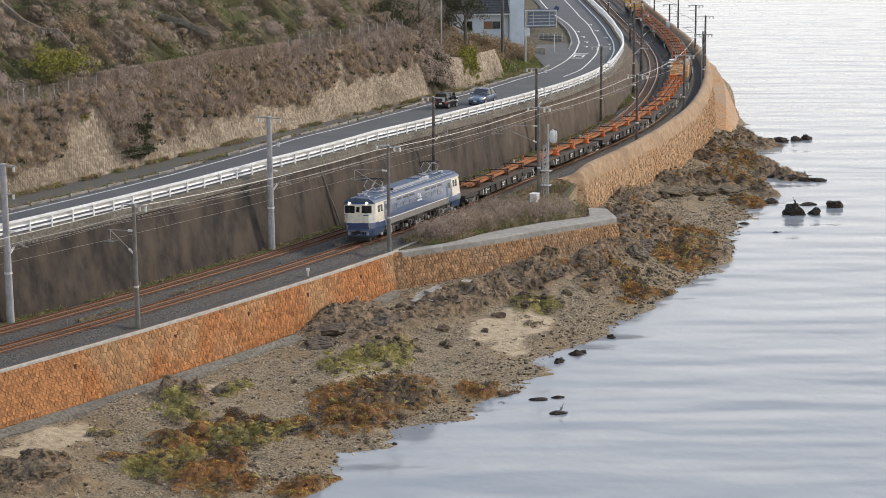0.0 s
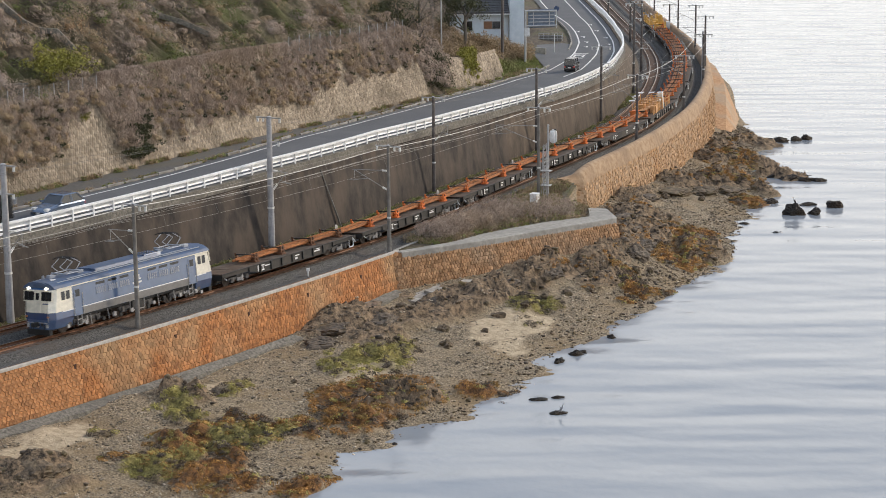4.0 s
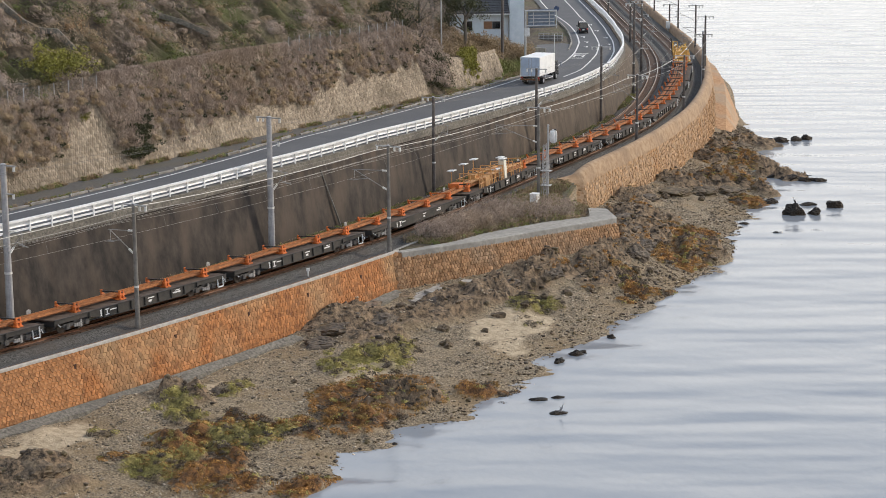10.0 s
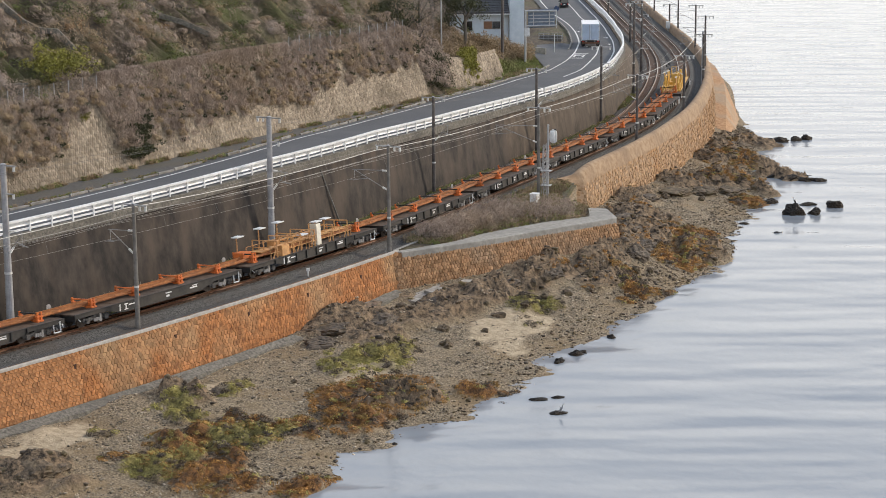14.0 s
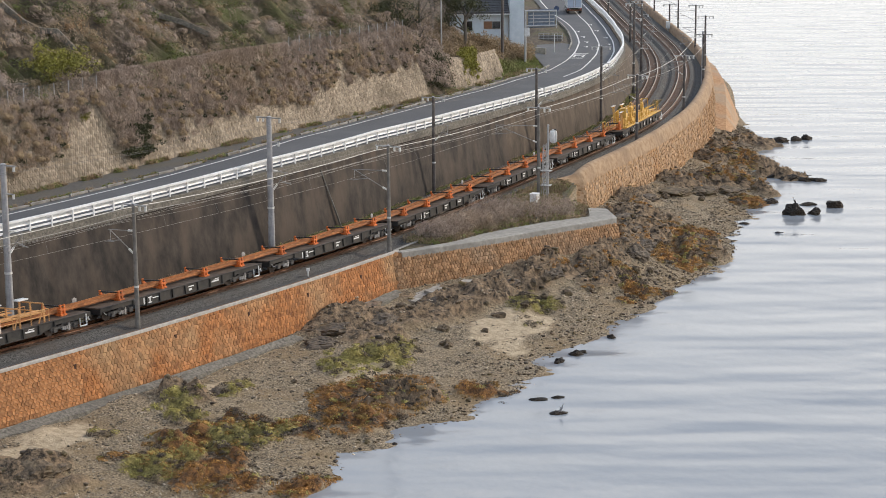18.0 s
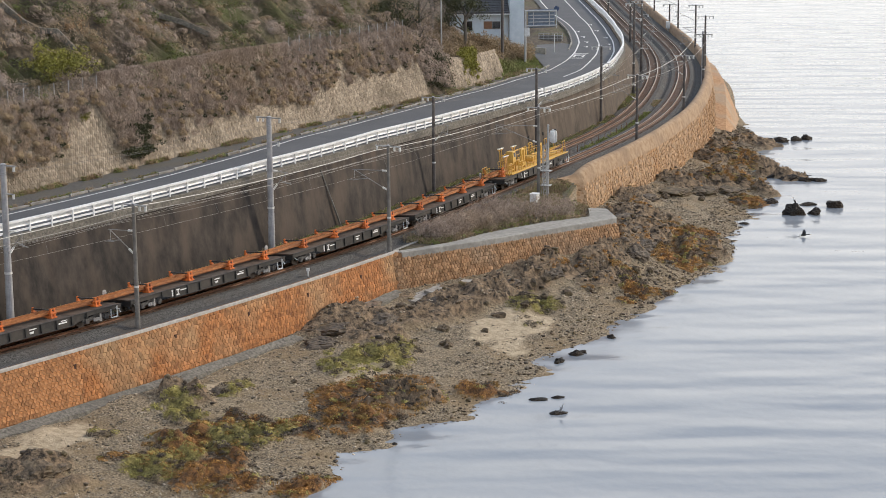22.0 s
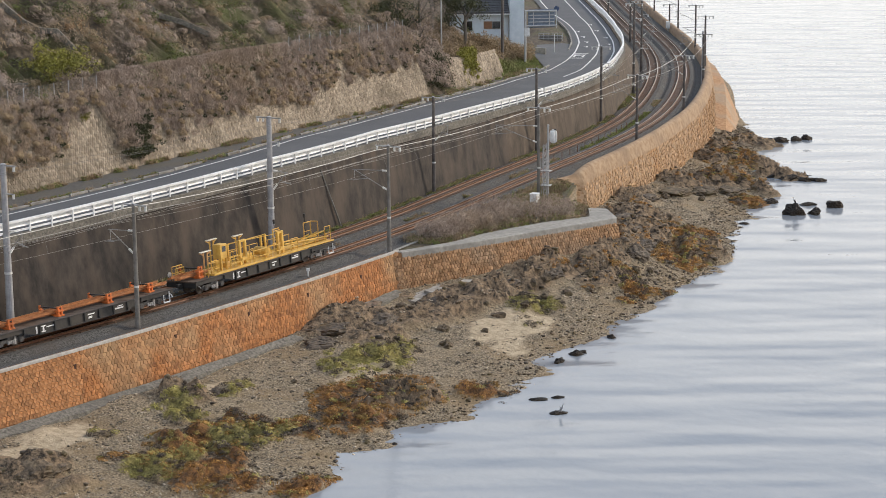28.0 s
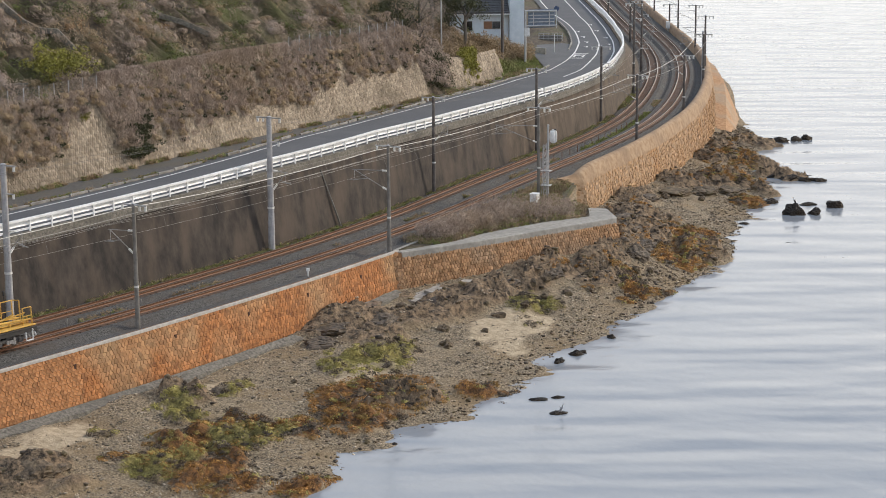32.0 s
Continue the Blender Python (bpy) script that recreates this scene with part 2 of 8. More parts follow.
def road_z(s):
    return along(s, *ROAD)


def wall_top(s):
    """Offset of the retaining wall's top, the seaward edge of the road."""
    return along(s, *TOP)


def foot_off(s):
    """Offset of the hill's foot, less the narrow verge before it."""
    return along(s, *HILLFOOT)


def kerb_off(s):
    """Offset of the hill-side kerb of the road."""
    return foot_off(s) - along(s, (-230, 2.2), (8, 2.2), (30, 1.1), (50, 0.6), (70, 0.0))


def sea_edge(s):
    """Offset of the seawall's face at its top."""
    return along(s, *EDGE)


def land_edge(s):
    """Offset of the outermost made ground: seawall or terrace."""
    return along(s, *TERRACE) if 10.5 < s < 46.5 else sea_edge(s)


# ---- large structure ----
def blobs(s, off, spots):
    """How far a place lies within one of some soft-edged patches (s, off, half width across, half length along)."""
    q = Vector((s * 0.24, off * 0.4, 2.0))
    s, off = s + 2.4 * noise.noise(q) + 1.2 * noise.noise(q * 2.7), off + 1.5 * noise.noise(q + Vector((5, 9, 3))) + 0.8 * noise.noise(q * 2.7 + Vector((1, 4, 8)))
    best = 0.0
    for bs, bo, a, b in spots:
        d = ((off - bo) / (a + 0.4)) ** 2 + ((s - bs) / (b + 0.4)) ** 2
        best = max(best, 1.35 - d)
    return best


ROCKY = ((0.5, -5.9, 2.0, 4.2), (-19, -6.7, 0.7, 1.2), (-36, -10.1, 2.0, 3.3), (8, -7.4, 1.8, 4.4), (13, -8.8, 1.3, 3.4), (20, -10.0, 1.4, 3.6), (25, -12.4, 1.6, 4.0), (33, -12.0, 2.6, 5.0), (42, -10.5, 2.6, 5.0), (49, -8.5, 2.4, 4.0), (57.5, -5.6, 1.2, 4.0),
         (70, -6.2, 2.0, 2.0), (74.5, -8.6, 2.4, 2.2), (75.5, -12.0, 2.0, 2.2), (40, -15.8, 1.5, 3.0), (90, -6.2, 2.0, 2.6), (93, -9.4, 2.4, 2.4), (86, -13.0, 2.6, 1.5), (98, -6.4, 1.5, 3.2), (108.5, -8.3, 2.6, 3.0), (-12, -15.5, 1.4, 3.0))
WEEDY = ((-11, -14.3, 2.4, 3.6), (-26, -12.4, 1.9, 3.6), (-21, -13.0, 1.6, 3.2), (-29, -16.1, 1.6, 2.0), (-27, -20.2, 1.0, 1.6), (-6, -18.6, 0.8, 1.6), (-15, -15.3, 2.0, 2.4),
         (47.5, -13.2, 1.4, 2.6), (36, -15.2, 1.7, 4.4), (24, -15.4, 1.4, 2.4), (68.5, -13.0, 1.2, 2.2), (76, -10.2, 1.8, 1.8), (92, -8.0, 1.8, 2.4))
GREEN = ((-4.5, -9.8, 1.6, 4.2), (-29, -13.1, 1.0, 2.3), (-16, -7.7, 0.6, 1.4), (-28, -7.8, 0.5, 0.8), (-21, -8.0, 0.7, 1.6), (-23, -13.4, 1.3, 2.6), (14, -11.6, 0.7, 2.4))
SANDY = ((-29, -6.6, 1.3, 2.6), (-17, -6.6, 0.9, 2.0), (5, -14.5, 0.6, 2.6), (-9, -11.3, 0.8, 2.4), (-33, -7.5, 1.0, 1.4), (8, -12.5, 1.2, 4.0))
HILLWALL = ((-230, 5.3), (63.5, 5.2), (66.5, 4.6), (69, 2.2), (72.5, 3.2), (84, 2.4), (89, 2.0), (93, 1.4), (97, 0.5), (100, 0.2), (400, 0.2))
LEVEL = ((-230, 1.6), (88, 1.6), (95, 2.0), (100, 6.0), (128, 6.0), (136, 2.5), (400, 2.0))
SLOPE = ((-230, 0.78), (60, 0.78), (85, 0.6), (103, 0.55), (130, 0.3), (160, 0.35), (400, 0.4))


def hill_z(s, k):
    """Height of the hill above the road, k metres behind the kerb's verge."""
    h = along(s, *HILLWALL)
    if k < 1.9:
        return h * k / 1.9 if h < 3.4 else h * max(0.0, (k - 0.35) / 1.9)
    return h + along(s, *SLOPE) * max(0.0, k - 1.9 - along(s, *LEVEL)) + 0.1 * min(k - 1.9, 2.0)


def hill_relief(s, k, p):
    """Folds that run down the slope, and mounds of overgrown brush."""
    q = Vector((s * 0.36 + k * 0.1, k * 0.13, 4.0))
    r = 1.0 * noise.noise(p * 0.1) + 1.7 * (0.5 - abs(noise.noise(q)) * 2) + 0.8 * noise.noise(Vector((s * 0.85, k * 0.5, 9.0))) + 0.22 * noise.noise(Vector((s * 2.1, k * 1.2, 5.0)))
    for s0, k0, s1, k1, w, d in GULLY:
        t = ((s - s0) * (s1 - s0) + (k - k0) * (k1 - k0)) / ((s1 - s0) ** 2 + (k1 - k0) ** 2)
        if -0.1 < t < 1.1:
            g = abs((s - s0) * (k1 - k0) - (k - k0) * (s1 - s0)) / math.hypot(s1 - s0, k1 - k0)
            r -= d * max(0.0, 1 - (g / w) ** 2)
    return r * min(1.0, max(0.0, (k - 2.0) / 2.5)) * along(s, (90, 1.0), (96, 0.0 if k < 7 else 0.5), (130, 0.0 if k < 7 else 0.5), (140, 1.0))


GULLY = ((22, 15.5, 30, 6.0, 1.6, 1.5), (-7.5, 9.0, -4.5, 4.2, 1.2, 0.9), (-12.0, 9.0, -9.5, 4.5, 1.2, 0.9), (41, 14, 46, 5, 1.4, 0.8))


def crag(p):
    """Broken layered rock relief."""
    u, v = p.x * 0.8 + p.y * 0.6, p.y * 0.8 - p.x * 0.6
    a = 1 - 2 * abs(noise.noise(Vector((u * 0.28, v * 0.75, 1.0))))
    b = 1 - 2 * abs(noise.noise(Vector((u * 0.8, v * 2.0, 6.0))))
    return 0.38 * a + 0.2 * a * b + 0.16 * b + 0.12 * noise.noise(Vector((u * 2.6, v * 4.2, 3.0)))


def beach_z(s, off):
    e, sh, base = land_edge(s) - 0.5, along(s, *SHORE), along(s, *FOOT)
    k = (e - off) / (e - sh)
    return base if k < 0 else base + (SEA - base) * k if k < 1 else max(-12.0, SEA - 0.1 * (sh - off))


def ground_material():
    """Shingle, with sand, weed, algae and bare rock where the sheet's zones say so."""
    m = mat("foreshore", (0.03, 0.022, 0.014), (0.43, 0.335, 0.215), 7.0, 0.92, 1.0, 0, (0.24, 0.165, 0.085), 0.3, 0.75, 0.16, detail=10)
    n, l = m.node_tree.nodes, m.node_tree.links
    b = n["Principled BSDF"]
    out = b.inputs["Base Color"].links[0].from_socket
    co = n.new("ShaderNodeTexCoord")
    at_ = n.new("ShaderNodeAttribute")
    at_.attribute_name = "zone"
    sp = n.new("ShaderNodeSeparateColor")
    l.new(at_.outputs["Color"], sp.inputs[0])
    for i, (c1, c2, sc, lo, hi) in enumerate((((0.04, 0.018, 0.007), (0.27, 0.125, 0.034), 2.6, 0.3, 0.7), ((0.07, 0.058, 0.015), (0.33, 0.27, 0.085), 2.8, 0.3, 0.7), ((0.36, 0.28, 0.18), (0.54, 0.43, 0.29), 2.2, 0.25, 0.75),
                                              ((0.014, 0.01, 0.007), (0.31, 0.215, 0.13), 2.2, 0.2, 0.6))):
        t = n.new("ShaderNodeTexNoise")
        t.inputs["Scale"].default_value, t.inputs["Detail"].default_value, t.inputs["Roughness"].default_value = sc, 9.0, 0.7
        l.new(co.outputs["Object"], t.inputs["Vector"])
        r = n.new("ShaderNodeValToRGB")
        r.color_ramp.elements[0].position, r.color_ramp.elements[1].position = 0.38, 0.62
        r.color_ramp.elements[0].color, r.color_ramp.elements[1].color = (*c1, 1), (*c2, 1)
        l.new(t.outputs["Fac"], r.inputs["Fac"])
        # the patch's edge is broken up by the noise
        ad = n.new("ShaderNodeMath")
        ad.operation = "MULTIPLY_ADD"
        ad.inputs[1].default_value = 1.3
        ad.inputs[2].default_value = -0.65
        l.new(t.outputs["Fac"], ad.inputs[0])
        su = n.new("ShaderNodeMath")
        l.new(ad.outputs[0], su.inputs[0])
        l.new(at_.outputs["Alpha"] if i == 3 else sp.outputs[i], su.inputs[1])
        mr = n.new("ShaderNodeMapRange")
        mr.inputs[1].default_value, mr.inputs[2].default_value = lo, hi
        l.new(su.outputs[0], mr.inputs[0])
        mx = n.new("ShaderNodeMix")
        mx.data_type = "RGBA"
        l.new(mr.outputs[0], mx.inputs[0])
        l.new(out, mx.inputs[6])
        l.new(r.outputs["Color"], mx.inputs[7])
        out = mx.outputs[2]
    l.new(out, b.inputs["Base Color"])
    return m


M["beach"] = ground_material()


def build_ground():
    ss = np.concatenate([np.arange(SMIN, -45, 6.0), np.arange(-45, 128, 0.28), np.arange(128, SMAX + 1, 4.0)])
    sea = np.concatenate([[-70, -50, -36, -30, -27], np.arange(-23, -3.0, 0.22)])
    nsea, verts, zone = len(sea), [], []
    hill = np.concatenate([[0.0, 0.35, 1.0, 1.9, 2.6], np.arange(3.2, 30, 0.6), [34, 40, 50, 62]])
    for s in ss:
        e, r, w = land_edge(s), road_z(s), wall_top(s)
        kb = foot_off(s)
        row = []
        for o in sea:
            o2 = min(o, e + 0.25) if o > -24 else o
            z = beach_z(s, o2)
            p = at(s, o2)
            c = [blobs(s, o2, q) for q in (WEEDY, GREEN, SANDY, ROCKY)]
            if o > -26 and -46 < s < 140 and o2 < e - 0.3:
                rk = max(0.0, min(1.0, c[3] * 0.8))
                wd = max(0.0, min(1.0, max(c[0], c[1]) * 0.8))
                z += rk * (0.2 + 1.5 * crag(p)) if rk else 0
                z += wd * (0.3 + 0.85 * noise.noise(p * 0.7) + 0.4 * noise.noise(p * 1.7)) if wd else 0
                z += 0.1 * noise.noise(p * 0.8) + 0.05 * noise.noise(p * 2.1)
                z += 0.22 * noise.noise(p * 0.22)
            row.append((o2, z))
            zone.append([max(0.0, min(1.0, v)) for v in c])
        inner = [(e + 0.3, -0.62 if 10.5 < s < 46.5 else BED - 0.1), (sea_edge(s) + 0.6, BED - 0.1), (4.9, BED - 0.1), (w - 0.2, BED - 0.1), (w + 0.1, r - 0.15), (kb + 0.1, r - 0.12)]
        row += inner + [(kb + 1.2 + k, r - 0.03 + hill_z(s, k)) for k in hill]
        for i, (o, z) in enumerate(row):
            p = at(s, o, z)
            if o > kb + 3.2:
                p.z += hill_relief(s, o - kb - 1.2, p)
            verts.append(p)
        zone += [[0, 0, 0, 0]] * (len(row) - nsea)
    k = len(row)
    faces = [(i * k + j + 1, i * k + j, (i + 1) * k + j, (i + 1) * k + j + 1) for i in range(len(ss) - 1) for j in range(k - 1)]
    ob = mesh_ob("ground", verts, faces, M["beach"], True)
    ob.data.materials.append(M["hill"])
    idx = np.arange(len(faces)) % (k - 1)
    ob.data.polygons.foreach_set("material_index", (idx >= nsea).astype(np.int32))
    a = ob.data.attributes.new("zone", "FLOAT_COLOR", "POINT")
    a.data.foreach_set("color", np.array(zone, np.float32).ravel())
    tagged(ob, "shingle foreshore, track bed and dry overgrown hillside", "ground", kind="structure")
    ob = part("seabed", B((-4000, 4000, -1000, 4900, -15.0, -14.0)), M["beach"], None)
    tagged(ob, "dark sea bed under the water", "ground", kind="structure")


build_ground()


def water_material():
    m = bpy.data.materials.new("sea_water")
    m.use_nodes = True
    n, l = m.node_tree.nodes, m.node_tree.links
    b = n["Principled BSDF"]
    b.inputs["Base Color"].default_value = (0.25, 0.275, 0.305, 1)
    b.inputs["Roughness"].default_value = 0.13
    b.inputs["IOR"].default_value = 1.33
    co = n.new("ShaderNodeTexCoord")
    h = None
    for sc, rot, w in (((0.9, 1.0, 1), -10, 0.11), ((0.06, 0.2, 1), 8, 2.4), ((2.3, 2.6, 1), -14, 0.035), ((0.3, 0.4, 1), -24, 0.28), ((0.02, 0.03, 1), 30, 2.0)):
        mp = n.new("ShaderNodeMapping")
        mp.inputs["Scale"].default_value = sc
        mp.inputs["Rotation"].default_value = (0, 0, radians(rot))
        l.new(co.outputs["Object"], mp.inputs["Vector"])
        t = n.new("ShaderNodeTexNoise")
        t.inputs["Scale"].default_value, t.inputs["Detail"].default_value = 1.0, 1.2
        l.new(mp.outputs[0], t.inputs["Vector"])
        mu = n.new("ShaderNodeMath")
        mu.operation = "MULTIPLY"
        mu.inputs[1].default_value = w
        l.new(t.outputs["Fac"], mu.inputs[0])
        if h is None:
            h = mu.outputs[0]
        else:
            ad = n.new("ShaderNodeMath")
            l.new(h, ad.inputs[0])
            l.new(mu.outputs[0], ad.inputs[1])
            h = ad.outputs[0]
    bp = n.new("ShaderNodeBump")
    bp.inputs["Strength"].default_value, bp.inputs["Distance"].default_value = 1.0, 0.16
    l.new(h, bp.inputs["Height"])
    l.new(bp.outputs[0], b.inputs["Normal"])
    return m


M["water"] = water_material()


def build_water():
    xs = [-4000, -800, -200, -60, 0, 60, 200, 800, 4000]
    ys = [-1000, 0, 60, 120, 200, 300, 500, 900, 2000, 4900]
    verts = [(x, y, 1.164 * SEA) for y in ys for x in xs]
    k = len(xs)
    faces = [(j * k + i, j * k + i + 1, (j + 1) * k + i + 1, (j + 1) * k + i) for j in range(len(ys) - 1) for i in range(k - 1)]
    return tagged(mesh_ob("water", verts, faces, M["water"], True), "calm grey sea with small ripples reflecting a bright cloudy sky", "sea", kind="structure")


WATER = build_water()


# seawalls: a joint-coloured core with stones laid on its face further down
def wall_face(s, v):
    """Point on the sea face of the wall at s, v metres down from its top; and the face's outward direction."""
    e = land_edge(s)
    h = math.atan2(at(s + 0.3, land_edge(s + 0.3)).y - at(s - 0.3, land_edge(s - 0.3)).y, at(s + 0.3, land_edge(s + 0.3)).x - at(s - 0.3, land_edge(s - 0.3)).x)
    out = Vector((math.sin(h), -math.cos(h), 0))
    return at(s, e, -0.42 - v) + out * 0.2 * v, (out + Vector((0, 0, 0.2))).normalized()


def core(name, s0, s1, label, m):
    ss = np.arange(s0, s1 + 0.01, 0.5)
    verts, faces = [], []
    for s in ss:
        a, b = wall_face(s, 0)[0], wall_face(s, 4.2)[0]
        o = wall_face(s, 0)[1]
        verts += [a - Vector((o.x, o.y, 0)) * 0.8, a, b, b - Vector((o.x, o.y, 0)) * 1.6]
    for i in range(len(ss) - 1):
        for j in range(4):
            faces.append((i * 4 + j, i * 4 + (j + 1) % 4, i * 4 + 4 + (j + 1) % 4, i * 4 + 4 + j))
    faces += [(0, 1, 2, 3), tuple(range(len(verts) - 4, len(verts)))]
    return tagged(mesh_ob(name, verts, faces, m), label, "seawall", kind="structure")


WALL_SEA = core("wall_sea", SMIN, 10.5, "orange-brown rubble stone seawall below the railway", M["mortar"])
WALL_TERRACE = core("wall_terrace", 10.5, 33.5, "orange stone wall of the splayed terrace beside the line", M["mortar"])
tagged(sweep("coping", SMIN, 11.2, 1.0, lambda s: [(sea_edge(s) + 0.1 + 0.1 * noise.noise(Vector((s * 0.9, 0, 0))), BED - 0.1), (sea_edge(s) + 0.1 + 0.1 * noise.noise(Vector((s * 0.9, 0, 0))), -0.25), (sea_edge(s) - 0.04, -0.25), (sea_edge(s) - 0.06, -0.28), (sea_edge(s) - 0.06, -0.41), (sea_edge(s) + 0.1, -0.44)],
             M["coping"], caps=True), "pale worn concrete coping on the seawall", "coping", kind="structure")


def terrace_cap():
    # broad concrete apron along the terrace, narrow at its start and end
    wid = ((10.5, 0.5), (16, 1.0), (20, 2.2), (26, 2.6), (33.4, 1.4))
    def prof(s):
        e, w = along(s, *TERRACE), along(s, *wid)
        return [(e + w, -0.62), (e + w, -0.36), (e - 0.04, -0.37), (e - 0.08, -0.41), (e - 0.08, -0.82), (e + 0.1, -0.82)]
    tagged(sweep("terrace_apron", 11.0, 33.4, 0.5, prof, M["concrete"], caps=True), "pale concrete apron capping the stone terrace", "coping", kind="structure")


terrace_cap()
tagged(sweep("wall_footing", -60, 9.0, 0.4, lambda s: [(-3.9, -4.0), (-4.05, along(s, *FOOT) + 0.25 + 0.05 * noise.noise(Vector((s, 3, 0)))), (-4.6 - 0.3 * noise.noise(Vector((s * 0.22, 7, 0))) - 0.12 * noise.noise(Vector((s * 1.1, 2, 0))), along(s, *FOOT) - 0.02 + 0.06 * noise.noise(Vector((s * 0.5, 5, 0)))),
                                                         (-4.65 - 0.3 * noise.noise(Vector((s * 0.22, 7, 0))) - 0.12 * noise.noise(Vector((s * 1.1, 2, 0))), along(s, *FOOT) - 0.5)], M["footing"]),
       "worn grey concrete footing along the foot of the seawall", "footing", kind="structure")
tagged(sweep("terrace_ground", 11, 46.4, 0.5, lambda s: [(sea_edge(s) + 0.7, BED + 0.02), (along(s, *TERRACE) + 0.45, -0.46)], M["hill"]), "rough ground with dry weeds on the terrace", "ground", kind="structure")
def bay_top(s):
    return along(s, (46, -0.1), (47.5, 0.35), (51, 0.62), (400, 0.62))


WALL_BAY = tagged(sweep("wall_bay", 46, SMAX, 1.0, lambda s: [(sea_edge(s) + 1.0, BED - 0.3), (sea_edge(s) + 0.8, bay_top(s) - 0.12), (sea_edge(s) + 0.6, bay_top(s)), (sea_edge(s) + 0.3, bay_top(s)), (sea_edge(s) + 0.05, bay_top(s) - 0.17), (sea_edge(s) - 0.2, -0.45),
                                                              (sea_edge(s) - 0.22, -0.5), (sea_edge(s) - 1.0, -4.9)], M["tan_wall"], True, caps=True),
                  "tan seawall with a smooth rounded parapet round the bend", "seawall", kind="structure")
RETAINING = lambda s: [(5.0, BED - 0.3), (wall_top(s) - 0.12, road_z(s) - 0.35), (wall_top(s) - 0.2, road_z(s) - 0.33), (wall_top(s) - 0.2, road_z(s) + 0.15), (wall_top(s) + 0.3, road_z(s) + 0.15), (wall_top(s) + 0.3, road_z(s) - 0.5)]
tagged(sweep("wall_retaining", SMIN, 56, 1.0, RETAINING, M["concrete_dark"]), "dark stained concrete retaining wall between railway and road", "wall", kind="structure")
tagged(sweep("wall_retaining_bend", 56, SMAX, 1.0, RETAINING, M["concrete_brown"]), "brown-stained concrete retaining wall round the bend", "wall", kind="structure")
tagged(sweep("wall_capping", -60, 130, 1.0, lambda s: [(wall_top(s) - 0.14, road_z(s) - 0.42), (wall_top(s) - 0.26, road_z(s) - 0.4), (wall_top(s) - 0.26, road_z(s) + 0.17), (wall_top(s) + 0.28, road_z(s) + 0.17)], M["footing"]),
       "lighter grey concrete capping course on the retaining wall", "coping", kind="structure")
tagged(sweep("road", SMIN, SMAX, 1.0, lambda s: [(wall_top(s) + 0.28, road_z(s)), (wall_top(s) * 0.5 + kerb_off(s) * 0.5, road_z(s) + 0.06), (kerb_off(s) + 0.05, road_z(s))], M["asphalt"], True),
       "grey asphalt two-lane coast road", "road", kind="structure")
tagged(sweep("pavement", SMIN, 100, 1.0, lambda s: [(kerb_off(s), road_z(s) + 0.02), (foot_off(s) + 1.3, road_z(s) + 0.05)], M["verge"]), "narrow grey verge below the hill wall", "pavement", kind="structure")
lay_by = lambda s, k: (kerb_off(s) + k, road_z(s) + 0.02 + 0.088 * k)
tagged(sweep("driveway", 101, 129, 0.5, lambda s: [lay_by(s, -0.1), lay_by(s, along(s, (101, 0.2), (106, 0.9), (112, 1.6), (124, 1.9), (129, 0.6))), lay_by(s, along(s, (101, 0.4), (106, 1.8), (112, 3.2), (124, 3.8), (129, 1.2)))], M["asphalt"]),
       "grey asphalt lay-by beside the road", "pavement", kind="structure")


def wall_hill_face(s, v):
    """Point on the hill wall's face, v metres up it, and its outward direction."""
    h = heading(s)
    out = Vector((math.sin(h), -math.cos(h), 0))
    return at(s, foot_off(s) + 1.28 + 0.36 * v, road_z(s) + v), (out + Vector((0, 0, 0.36))).normalized()


WALL_HILL = tagged(sweep("wall_hill", SMIN, 66, 1.0, lambda s: [(foot_off(s) + 1.25, road_z(s) - 0.2), (foot_off(s) + 1.32 + 0.36 * 5.3, road_z(s) + 5.3), (foot_off(s) + 3.7, road_z(s) + 5.3), (foot_off(s) + 3.7, road_z(s))],
                         M["pale_joint"], caps=True), "pale stone block wall overgrown with dry creepers", "wall", kind="structure")
WALL_HILL2 = tagged(sweep("wall_hill_far", 72.5, 89, 0.5, lambda s: [(foot_off(s) + 1.25, road_z(s) - 0.2), (foot_off(s) + 1.32 + 0.36 * along(s, *HILLWALL), road_z(s) + along(s, *HILLWALL)), (foot_off(s) + 3.2, road_z(s) + along(s, *HILLWALL)), (foot_off(s) + 3.2, road_z(s))],
                          M["pale_joint"], caps=True), "short pale stone block wall under hanging creepers", "wall", kind="structure")


